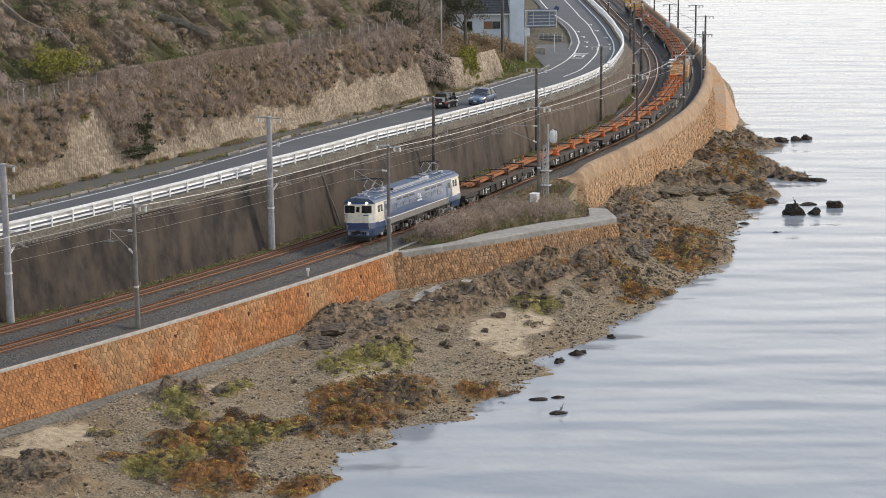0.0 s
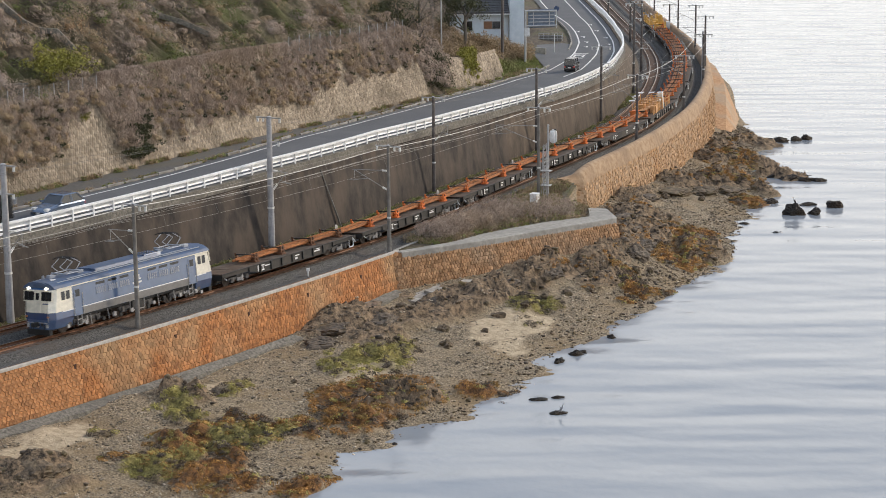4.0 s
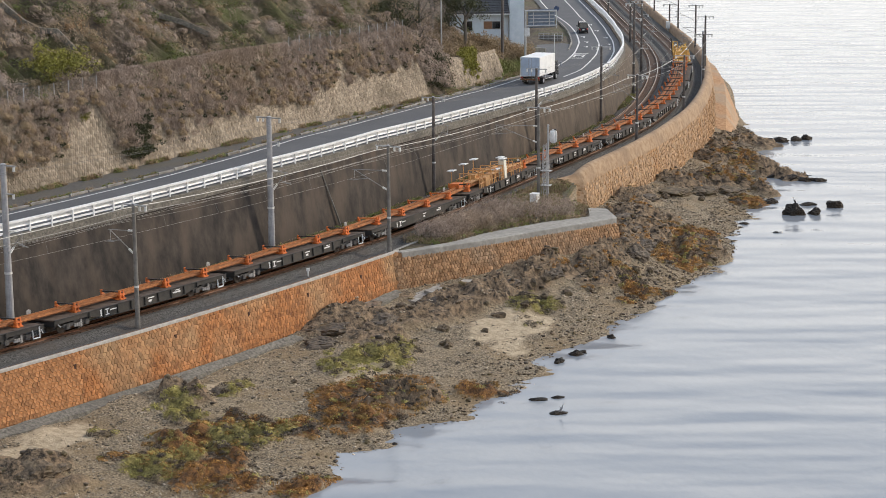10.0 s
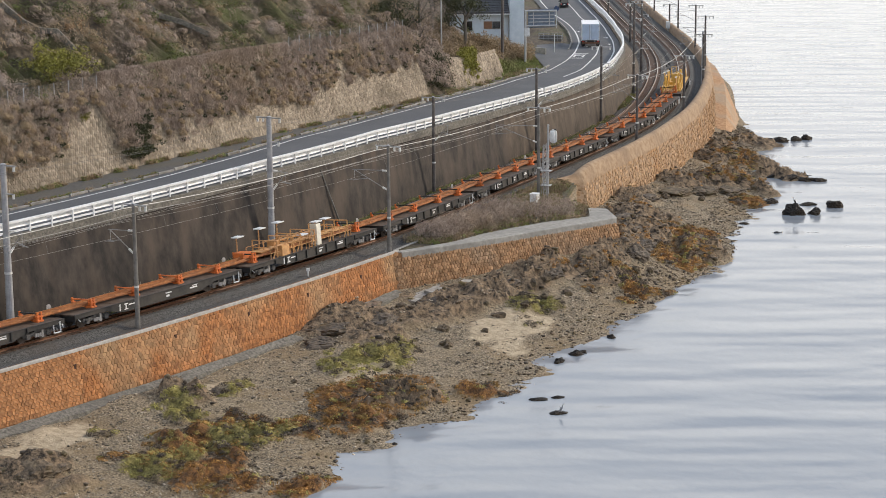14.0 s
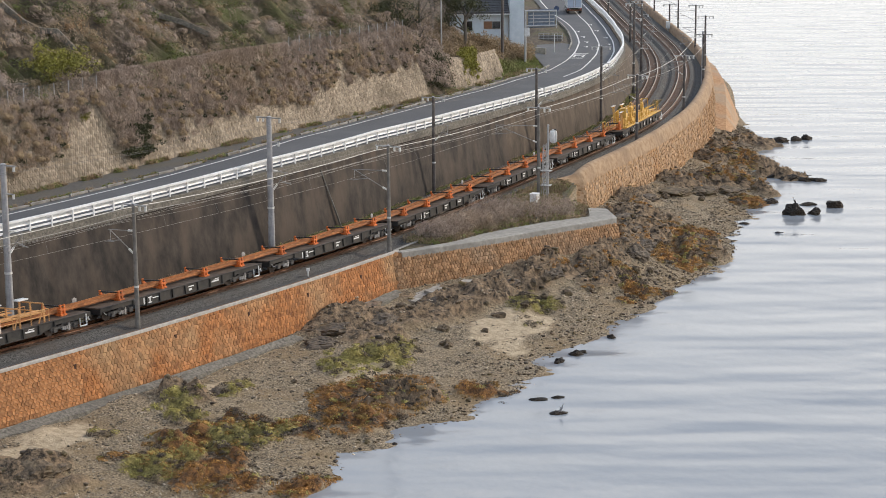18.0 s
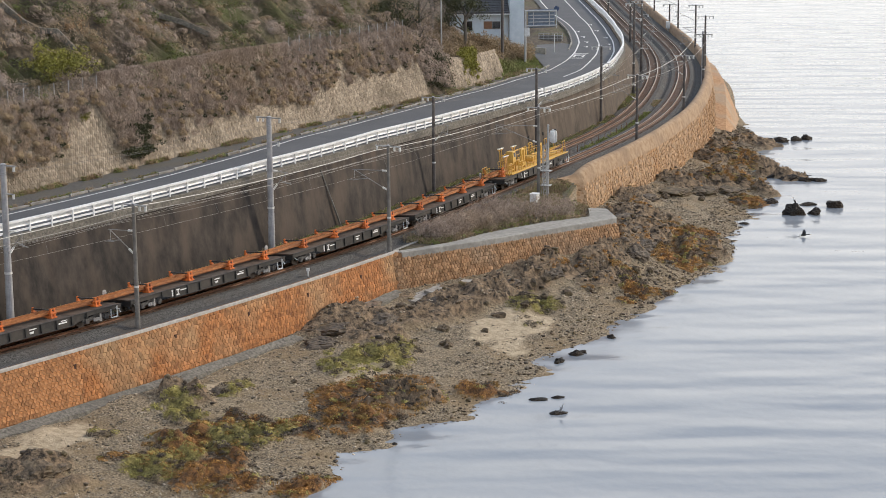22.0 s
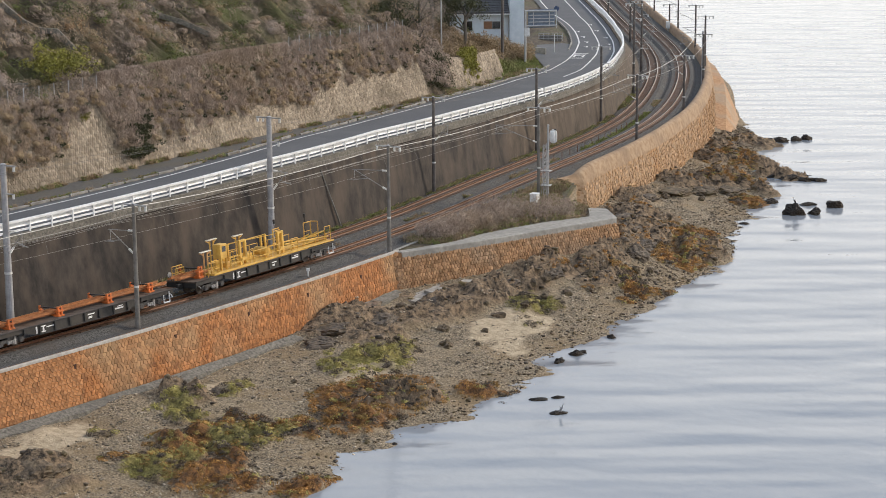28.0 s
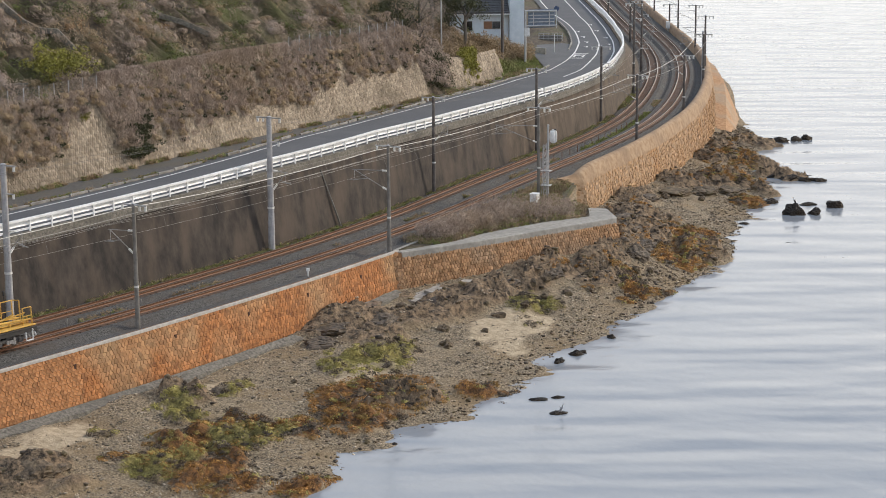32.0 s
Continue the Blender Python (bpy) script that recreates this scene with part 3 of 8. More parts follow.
# ---- tracks ----
def track(name, off, label):
    tr = tagged(sweep(name, SMIN, SMAX, 1.0, lambda s: [(-1.95, -0.58), (-1.45, -0.17), (-0.6, -0.155), (0.6, -0.225), (1.45, -0.26), (1.95, -0.58)], M["ballast"], square=off), label, "railway track", kind="structure")
    b = sweep("rusty_bed", SMIN, SMAX, 1.0, lambda s: [(-1.0 - 0.14 * noise.noise(Vector((s * 0.9, off, 1))), -0.157), (-0.6, -0.145), (0.6, -0.215), (1.0 + 0.14 * noise.noise(Vector((s * 0.9, off, 5))), -0.236)], M["rust_bed"], square=off)
    b.parent = tr
    for u in (-0.5335, 0.5335):
        z, o = -u * 0.07, u
        r = sweep("rail", SMIN, SMAX, 1.5, lambda s: [(o - 0.065, z - 0.17), (o - 0.02, z - 0.12), (o - 0.033, z - 0.035), (o - 0.033, z), (o + 0.033, z), (o + 0.033, z - 0.035), (o + 0.02, z - 0.12), (o + 0.065, z - 0.17)], M["rail_rust"], square=off)
        r.parent = tr
        h = sweep("rail_head", SMIN, SMAX, 1.5, lambda s: [(o - 0.03, z + 0.004), (o + 0.03, z + 0.004)], M["rail_top"], square=off)
        h.parent = tr
    return tr


TRACK_SEA = track("track_sea", 0.0, "rusty ballasted railway track on the sea side")
TRACK_LAND = track("track_land", 3.4, "rusty ballasted railway track on the land side")
tagged(sweep("track_bed", SMIN, SMAX, 1.0, lambda s: [(sea_edge(s) + 0.4, BED), (5.2, BED)], M["ballast"]), "grey gravel beside the tracks with weeds", "ballast", kind="structure")


# ---- train ----
CANT = radians(4.0)


def train_shift(t):
    """Distance that the train has run along the line since the clip's start."""
    return -0.096 - 9.3337 * t + 0.052364 * t ** 2 - 0.001751 * t ** 3 + 3.5385e-5 * t ** 4 + 5.913e-8 * t ** 5 - 8.594e-9 * t ** 6


def vehicle_pose(s_front, length):
    """Pose of a vehicle whose front end is at s_front and that reaches back by its length; its own x points forwards, y to the sea."""
    a, b = rail_at(s_front + 0.2 * length), rail_at(s_front + 0.8 * length)
    mid, d = (a + b) / 2, a - b
    return Matrix.Translation(mid) @ Matrix.Rotation(math.atan2(d.y, d.x), 4, "Z") @ Matrix.Rotation(CANT, 4, "X")


def prism(profile, x0, x1, bevel=0.0):
    """A bar along x with the section profile, as (y, z) pairs."""
    bm = bmesh.new()
    k = len(profile)
    a = [bm.verts.new((x0, y, z)) for y, z in profile]
    b = [bm.verts.new((x1, y, z)) for y, z in profile]
    for i in range(k):
        bm.faces.new((a[i], b[i], b[(i + 1) % k], a[(i + 1) % k]))
    e1, e2 = bm.faces.new(a[::-1]), bm.faces.new(b)
    if bevel:
        bmesh.ops.bevel(bm, geom=list({e for f in (e1, e2) for e in f.edges}), offset=bevel, segments=2, affect="EDGES")
    bmesh.ops.recalc_face_normals(bm, faces=bm.faces[:])
    return bm


def wheelset(bm, x, r, y=0.53):
    for sy in (-1, 1):
        rod(bm, (x, sy * y - 0.06, r), (x, sy * y + 0.06, r), r, 18)
        rod(bm, (x, sy * (y + 0.06), r), (x, sy * (y + 0.16), r), 0.12, 8)
    rod(bm, (x, -y, r), (x, y, r), 0.08, 8)


def bogie(parent, xc, axles, r, name="bogie", m="bogie", w=0.98):
    b = part(name, B((xc + axles[0] - 0.35, xc + axles[-1] + 0.35, w - 0.16, w, r - 0.02, r + 0.22), (xc + axles[0] - 0.35, xc + axles[-1] + 0.35, -w, -w + 0.16, r - 0.02, r + 0.22),
                     (xc - 0.25, xc + 0.25, -w, w, r + 0.05, r + 0.35), *[(xc + a - 0.16, xc + a + 0.16, sy * w - 0.11, sy * w + 0.11, r - 0.15, r + 0.17) for a in axles for sy in (-1, 1)], bevel=0.03), M[m], parent)
    for a in axles:
        bm = bmesh.new()
        wheelset(bm, xc + a, r)
        part("wheelset", bm, M["wheel"], b)
    bm = bmesh.new()
    for i in range(len(axles) - 1):
        c = xc + (axles[i] + axles[i + 1]) / 2
        for sy in (-1, 1):
            for dx in (-0.18, 0.0, 0.18):
                rod(bm, (c + dx, sy * (w + 0.02), r - 0.12), (c + dx, sy * (w + 0.02), r + 0.1), 0.07, 8)
            box(bm, c - 0.42, c - 0.3, sy * (w + 0.03) - 0.04, sy * (w + 0.03) + 0.04, r - 0.2, r + 0.3)
    part("springs", bm, M["dustgrey"], b, "dusty grey springs and hangers")
    return b


M["bogie"] = mat("bogie_dust", (0.02, 0.018, 0.017), (0.11, 0.104, 0.1), 5, 0.85, 0.2, 0, (0.16, 0.145, 0.13), 0.8, 0.5)
M["wheel"] = mat("wheel_steel", (0.06, 0.045, 0.035), (0.13, 0.1, 0.08), 6, 0.6, 0.2, 0.3)
M["dustgrey"] = mat("brake_dust", (0.22, 0.21, 0.2), (0.42, 0.4, 0.38), 6, 0.8, 0.2)
M["silver"] = plain("silver_grey", (0.36, 0.38, 0.42), 0.45, 0.2)
M["locoblue"] = mat("loco_blue", (0.036, 0.075, 0.165), (0.052, 0.1, 0.205), 2.5, 0.4, 0.04, 0, (0.06, 0.095, 0.165), 0.5, 0.5, 0.003)
M["locoroof"] = mat("loco_roof", (0.032, 0.06, 0.125), (0.05, 0.09, 0.175), 2.5, 0.5, 0.05, 0, (0.11, 0.12, 0.14), 0.6, 0.5, 0.003)
for _m in (M["locoblue"], M["cream"], M["navy"]):
    _m.node_tree.nodes["Principled BSDF"].inputs["Coat Weight"].default_value = 1.0
    _m.node_tree.nodes["Principled BSDF"].inputs["Coat Roughness"].default_value = 0.07
    _m.node_tree.nodes["Principled BSDF"].inputs["Coat IOR"].default_value = 2.1
M["lamp_on"] = bpy.data.materials.new("lit_headlamp")
M["lamp_on"].use_nodes = True
_b = M["lamp_on"].node_tree.nodes["Principled BSDF"]
_b.inputs["Base Color"].default_value = (0.9, 0.85, 0.7, 1)
_b.inputs["Emission Color"].default_value = (1.0, 0.9, 0.72, 1)
_b.inputs["Emission Strength"].default_value = 2.5


def pantograph(parent, x, up):
    p = part("pantograph", R(((x - 0.8, -0.6, 3.72), (x + 0.8, -0.6, 3.72), 0.04), ((x - 0.8, 0.6, 3.72), (x + 0.8, 0.6, 3.72), 0.04), ((x - 0.7, -0.7, 3.74), (x - 0.7, 0.7, 3.74), 0.05), ((x + 0.7, -0.7, 3.74), (x + 0.7, 0.7, 3.74), 0.05)),
             M["silver"], parent, "raised grey pantograph on the roof")
    h = 3.74 + up
    rods = []
    for sx in (-1, 1):
        for y in (-0.45, 0.45):
            rods += [((x + sx * 0.3, y, 3.76), (x + sx * 0.95, y * 0.8, 3.76 + up * 0.5), 0.03, 6), ((x + sx * 0.95, y * 0.8, 3.76 + up * 0.5), (x + sx * 0.12, y * 0.9, h), 0.025, 6)]
    part("arm", R(*rods), M["silver"], p)
    part("bow", R(((x - 0.2, -0.95, h - 0.12), (x - 0.2, -0.6, h), 0.03, 6), ((x - 0.2, -0.6, h), (x - 0.2, 0.6, h), 0.035, 6), ((x - 0.2, 0.6, h), (x - 0.2, 0.95, h - 0.12), 0.03, 6),
                  ((x + 0.2, -0.95, h - 0.12), (x + 0.2, -0.6, h), 0.03, 6), ((x + 0.2, -0.6, h), (x + 0.2, 0.6, h), 0.035, 6), ((x + 0.2, 0.6, h), (x + 0.2, 0.95, h - 0.12), 0.03, 6)), M["black"], p)


def build_loco():
    e = tagged(new("locomotive"), "blue and cream electric locomotive hauling flat wagons", "locomotive")
    L, W = 8.0, 1.4
    side = [(-W, 1.05), (-W, 3.0), (-W + 0.07, 3.1), (W - 0.07, 3.1), (W, 3.0), (W, 1.05)]
    part("body", prism(side, -L + 1.9, L - 1.9), M["locoblue"], e, "blue side panels")
    roof = [(-W - 0.03, 3.08), (-W + 0.12, 3.26), (-0.9, 3.46), (-0.4, 3.53), (0.4, 3.53), (0.9, 3.46), (W - 0.12, 3.26), (W + 0.03, 3.08)]
    part("roof", prism(roof, -L + 0.25, L - 0.25, 0.1), M["locoroof"], e, "dark grey-blue curved roof")
    part("gutter", B((-L + 0.5, L - 0.5, W - 0.01, W + 0.05, 3.03, 3.1), (-L + 0.5, L - 0.5, -W - 0.05, -W + 0.01, 3.03, 3.1)), M["cream"], e, "pale gutter strip")
    part("roof_hood", prism([(-0.85, 3.45), (-0.75, 3.66), (0.75, 3.66), (0.85, 3.45)], -3.1, 3.3, 0.12), M["locoroof"], e, "long grey-blue ventilator hood")
    part("hood_step", prism([(-0.7, 3.45), (-0.6, 3.72), (0.6, 3.72), (0.7, 3.45)], -3.6, -1.7, 0.12), M["locoblue"], e)
    part("stripe", B((-L + 0.9, L - 0.9, W + 0.001, W + 0.014, 1.52, 1.58), (-L + 0.9, L - 0.9, -W - 0.014, -W - 0.001, 1.52, 1.58)), M["white"], e, "thin cream waist stripe")
    for sy in (-1, 1):
        part("lower_band", B((-L + 2.75, L - 2.75, min(sy * W, sy * (W + 0.01)), max(sy * W, sy * (W + 0.01)), 1.06, 1.5)), M["grey"], e, "grey lower side band")
    part("roof_pipes", R(*[((-L + 1, y, 3.42), (L - 1, y, 3.42), 0.035, 6) for y in (-1.05, 1.05)], *[((-L + 2, y, 3.5), (L - 2, y, 3.5), 0.03, 6) for y in (-0.9, 0.95)]), M["silver"], e)
    for d in (-1, 1):
        # cab: cream above, blue band and light skirt below, front leaning back above the waist
        x0 = d * (L - 1.9)
        xf, xt = d * L, d * (L - 0.28)
        def wedge(z0, z1, xa, xb, w0=W, w1=W):
            bm = bmesh.new()
            rows = []
            for z, xe, w in ((z0, xa, w0), (z1, xb, w1)):
                rows.append([bm.verts.new(v) for v in ((x0, -w, z), (xe - d * 0.3, -w, z), (xe, -w + 0.45, z), (xe, w - 0.45, z), (xe - d * 0.3, w, z), (x0, w, z))])
            for i in range(6):
                bm.faces.new((rows[0][i], rows[0][(i + 1) % 6], rows[1][(i + 1) % 6], rows[1][i]))
            bm.faces.new(rows[0])
            bm.faces.new(rows[1])
            bmesh.ops.recalc_face_normals(bm, faces=bm.faces[:])
            return bm
        cab = part("cab", wedge(1.58, 3.04, xf, xt), M["cream"], e, "cream cab with dark windows")
        part("blue_band", wedge(1.12, 1.579, xf, xf), M["navy"] if d > 0 else M["locoblue"], cab, "deep blue lower band")
        part("brow", wedge(3.041, 3.36, xt + d * 0.02, xt - d * 0.28, W + 0.02, W - 0.3), M["blue"], cab, "blue roof brow")
        part("skirt", wedge(0.5, 1.119, xf, xf + d * 0.02, W - 0.2, W - 0.02), M["locoblue"], cab, "grey-blue skirt")
        def onface(y0, y1, z0, z1, t=0.03):
            """A thin plate lying on the leaning front."""
            bm = bmesh.new()
            f = lambda z: xf + (xt - xf) * (z - 1.58) / 1.46
            vs = [bm.verts.new((f(z) + d * k, y, z)) for k in (-0.05, t) for y, z in ((y0, z0), (y1, z0), (y1, z1), (y0, z1))]
            for q in ((0, 1, 2, 3), (4, 5, 6, 7), (0, 1, 5, 4), (1, 2, 6, 5), (2, 3, 7, 6), (3, 0, 4, 7)):
                bm.faces.new([vs[i] for i in q])
            bmesh.ops.recalc_face_normals(bm, faces=bm.faces[:])
            return bm
        for y0, y1 in ((0.32, 1.22), (-1.22, -0.32)):
            part("window_rim", onface(y0 - 0.04, y1 + 0.04, 2.3, 2.97, 0.008), M["cream"], cab)
            part("windscreen", onface(y0, y1, 2.36, 2.93, 0.014), M["glass"], cab)
            part("wiper", onface(y0 + 0.4, y0 + 0.43, 2.4, 2.9, 0.03), M["black"], cab)
        part("end_door", onface(-0.28, 0.28, 1.6, 2.92, 0.03), M["cream"], cab)
        part("door_window", onface(-0.15, 0.15, 2.42, 2.84, 0.04), M["glass"], cab)
        part("number_bar", onface(0.45, 0.95, 2.14, 2.2, 0.02), M["navy"], cab)
        for y in (-0.78, 0.78):
            part("headlamp", R(((xt - d * 0.3, y, 3.14), (xt + d * 0.12, y, 3.14), 0.095, 14)), M["lamp_on"] if d > 0 else M["glass"], cab, "round roof headlamp")
        part("tail_lamp", R(((xf, 0.95, 1.33), (xf + d * 0.06, 0.95, 1.33), 0.07, 10), ((xf, -0.95, 1.33), (xf + d * 0.06, -0.95, 1.33), 0.07, 10)), M["rail_load"], cab)
        part("handrail", R(*[((xf + d * 0.06, y, 1.0), (xf + d * 0.06, y, 1.75), 0.02, 6) for y in (-1.0, 1.0)], ((xf + d * 0.08, -0.9, 0.95), (xf + d * 0.08, 0.9, 0.95), 0.025, 6)), M["dustgrey"], cab)
        for q in range(5):
            part("jumper_box", B((min(xf, xf + d * 0.07), max(xf, xf + d * 0.07), -0.95 + 0.42 * q, -0.75 + 0.42 * q, 0.62 + 0.1 * (q % 2), 0.86 + 0.1 * (q % 2)), bevel=0.02), M["black"] if q % 2 else M["dustgrey"], cab)
        part("coupler", B((min(xf, xf + d * 0.5), max(xf, xf + d * 0.5), -0.14, 0.14, 0.72, 1.0), bevel=0.04), M["black"], e)
        part("snowplough", B((min(xf - d * 0.25, xf + d * 0.05), max(xf - d * 0.25, xf + d * 0.05), -1.0, 1.0, 0.12, 0.5), bevel=0.05), M["black"], e)
        part("hoses", R(*[((xf + d * 0.03, y, 0.85), (xf + d * 0.12, y + 0.05, 0.45), 0.03, 6) for y in (-0.6, -0.4, 0.4, 0.6)]), M["black"], e)
        for sy in (-1, 1):
            for wx in (1.05, 1.5):
                xx = d * (L - wx)
                part("cab_window", B((xx - 0.17, xx + 0.17, sy * W - 0.01, sy * W + 0.012, 2.3, 2.85)), M["glass"], cab)
            xx = d * (L - 2.35)
            dr = part("side_door", B((xx - 0.33, xx + 0.33, sy * W - 0.01, sy * W + 0.018, 1.15, 2.9), bevel=0.01), M["locoblue"], e, "recessed blue crew door")
            part("door_glass", B((xx - 0.2, xx + 0.2, sy * W + 0.0, sy * W + 0.026, 2.3, 2.75)), M["glass"], dr)
            part("door_rail", R(((xx - 0.42, sy * (W + 0.05), 1.1), (xx - 0.42, sy * (W + 0.05), 2.5), 0.02, 6), ((xx + 0.42, sy * (W + 0.05), 1.1), (xx + 0.42, sy * (W + 0.05), 2.5), 0.02, 6)), M["dustgrey"], dr)
    for sy in (-1, 1):
        for x in (-3.9, -2.75, -1.6, 1.15, 2.3, 3.45):
            lv = part("louvre", B((x - 0.47, x + 0.47, sy * W - 0.01, sy * W + 0.012, 2.12, 2.6)), M["locoblue"], e, "louvred air intake")
            for i in range(5):
                part("slat", B((x - 0.42 + 0.19 * i, x - 0.34 + 0.19 * i, sy * W + 0.0, sy * W + 0.03, 2.16, 2.56)), M["silver"], lv)
        for x in (-3.9, -2.75, -1.6, 1.15, 2.3, 3.45):
            part("clerestory_window", B((x - 0.42, x + 0.42, sy * W - 0.01, sy * W + 0.014, 2.74, 2.9)), M["glass"], e)
        part("emblem", B((-0.32, -0.22, sy * W, sy * W + 0.02, 2.42, 2.72), (-0.46, -0.22, sy * W, sy * W + 0.021, 2.36, 2.44), (-0.1, 0.0, sy * W, sy * W + 0.02, 2.36, 2.72), (0.0, 0.2, sy * W, sy * W + 0.021, 2.62, 2.72), (0.12, 0.22, sy * W, sy * W + 0.022, 2.36, 2.66)), M["white"], e, "plain white emblem strokes")
        part("number_plate", B((-0.5, 0.35, sy * W, sy * W + 0.02, 2.12, 2.24)), M["white"], e)
        part("tank", B((-0.5, 0.5, sy * 1.12 - 0.2, sy * 1.12 + 0.2, 0.4, 1.0), bevel=0.05), M["black"], e)
        part("steps", R(*[((x, sy * 1.3, 0.35), (x, sy * 1.3, 1.1), 0.03, 6) for x in (-0.7, 0.7, -5.3, 5.3, -5.7, 5.7)], *[((-5.7, sy * 1.3, z), (-5.3, sy * 1.3, z), 0.03, 6) for z in (0.4, 0.75)], *[((5.3, sy * 1.3, z), (5.7, sy * 1.3, z), 0.03, 6) for z in (0.4, 0.75)],
                        *[((-0.7, sy * 1.3, z), (0.7, sy * 1.3, z), 0.03, 6) for z in (0.36,)]), M["dustgrey"], e, "pale footsteps")
    part("frame", B((-L + 0.3, L - 0.3, -1.2, 1.2, 0.85, 1.06)), M["black"], e)
    for sy in (-1, 1):
        for i, x in enumerate(np.arange(-6.6, 6.7, 0.55)):
            z = 0.32 + 0.3 * ((i * 7) % 5) / 5
            part("brake_cylinder" if i % 3 == 0 else "axle_box" if i % 3 == 1 else "sand_pipe", R(((x, sy * 1.22, z), (x, sy * 1.34, z), 0.13, 10)) if i % 3 == 0 else B((x - 0.12, x + 0.12, sy * 1.25 - 0.08, sy * 1.25 + 0.08, z - 0.12, z + 0.16), bevel=0.02) if i % 3 == 1 else R(((x, sy * 1.27, 0.2), (x + 0.1, sy * 1.27, 0.95), 0.03, 6)), M["dustgrey"] if i % 4 < 2 else M["black"], e)
    for xc in (-5.1, 0.0, 5.1):
        bogie(e, xc, (-1.3, 1.3), 0.56, w=1.16)
    for x in (-5.0, 5.0):
        pantograph(e, x, 0.95)
    part("roof_gear", B(*[(x - 0.25, x + 0.25, y - 0.2, y + 0.2, 3.45, 3.72) for x, y in ((-6.3, 0.3), (6.2, -0.3), (4.0, 0.1), (-4.2, -0.2))], bevel=0.04), M["silver"], e)
    part("horn", R(((6.6, 0.5, 3.5), (7.1, 0.5, 3.56), 0.05, 8, 0.09), ((6.7, -0.5, 3.45), (6.7, -0.5, 3.75), 0.1, 8)), M["silver"], e)
    return e


def rack(parent, x, m_arm="black", paint="orange"):
    """Orange rail rack across the deck: two brackets, a cross arm, clamps."""
    p = part("rail_rack", B((x - 0.24, x + 0.24, 0.2, 0.75, 1.1, 1.24), (x - 0.2, x - 0.08, 0.53, 0.67, 1.2, 1.95), (x + 0.08, x + 0.2, 0.53, 0.67, 1.2, 1.95), (x - 0.1, x + 0.1, 0.25, 0.37, 1.2, 1.7), (x - 0.26, x + 0.26, 0.45, 0.71, 1.5, 1.62),
                             (x - 0.07, x + 0.07, -1.2, -1.1, 1.1, 1.78), (x - 0.12, x + 0.12, -1.25, -0.95, 1.1, 1.22), (x - 0.13, x + 0.13, -1.24, -1.02, 1.5, 1.58), (x - 0.07, x + 0.07, -1.2, 0.75, 1.12, 1.24), bevel=0.015), M[paint], parent, "%s steel rail rack" % ("orange" if paint == "orange" else "dark brown"))
    part("cross_arm", B((x - 0.06, x + 0.06, -1.15, 0.7, 1.74, 1.84), bevel=0.01), M[m_arm], p)
    part("clamp", B((x - 0.22, x - 0.1, 0.3, 0.6, 1.14, 1.3), (x + 0.1, x + 0.22, 0.3, 0.6, 1.14, 1.3), (x - 0.04, x + 0.04, 0.46, 0.62, 1.55, 1.9), (x - 0.05, x + 0.05, -1.28, -1.16, 1.6, 1.92), bevel=0.01), M[paint], p)


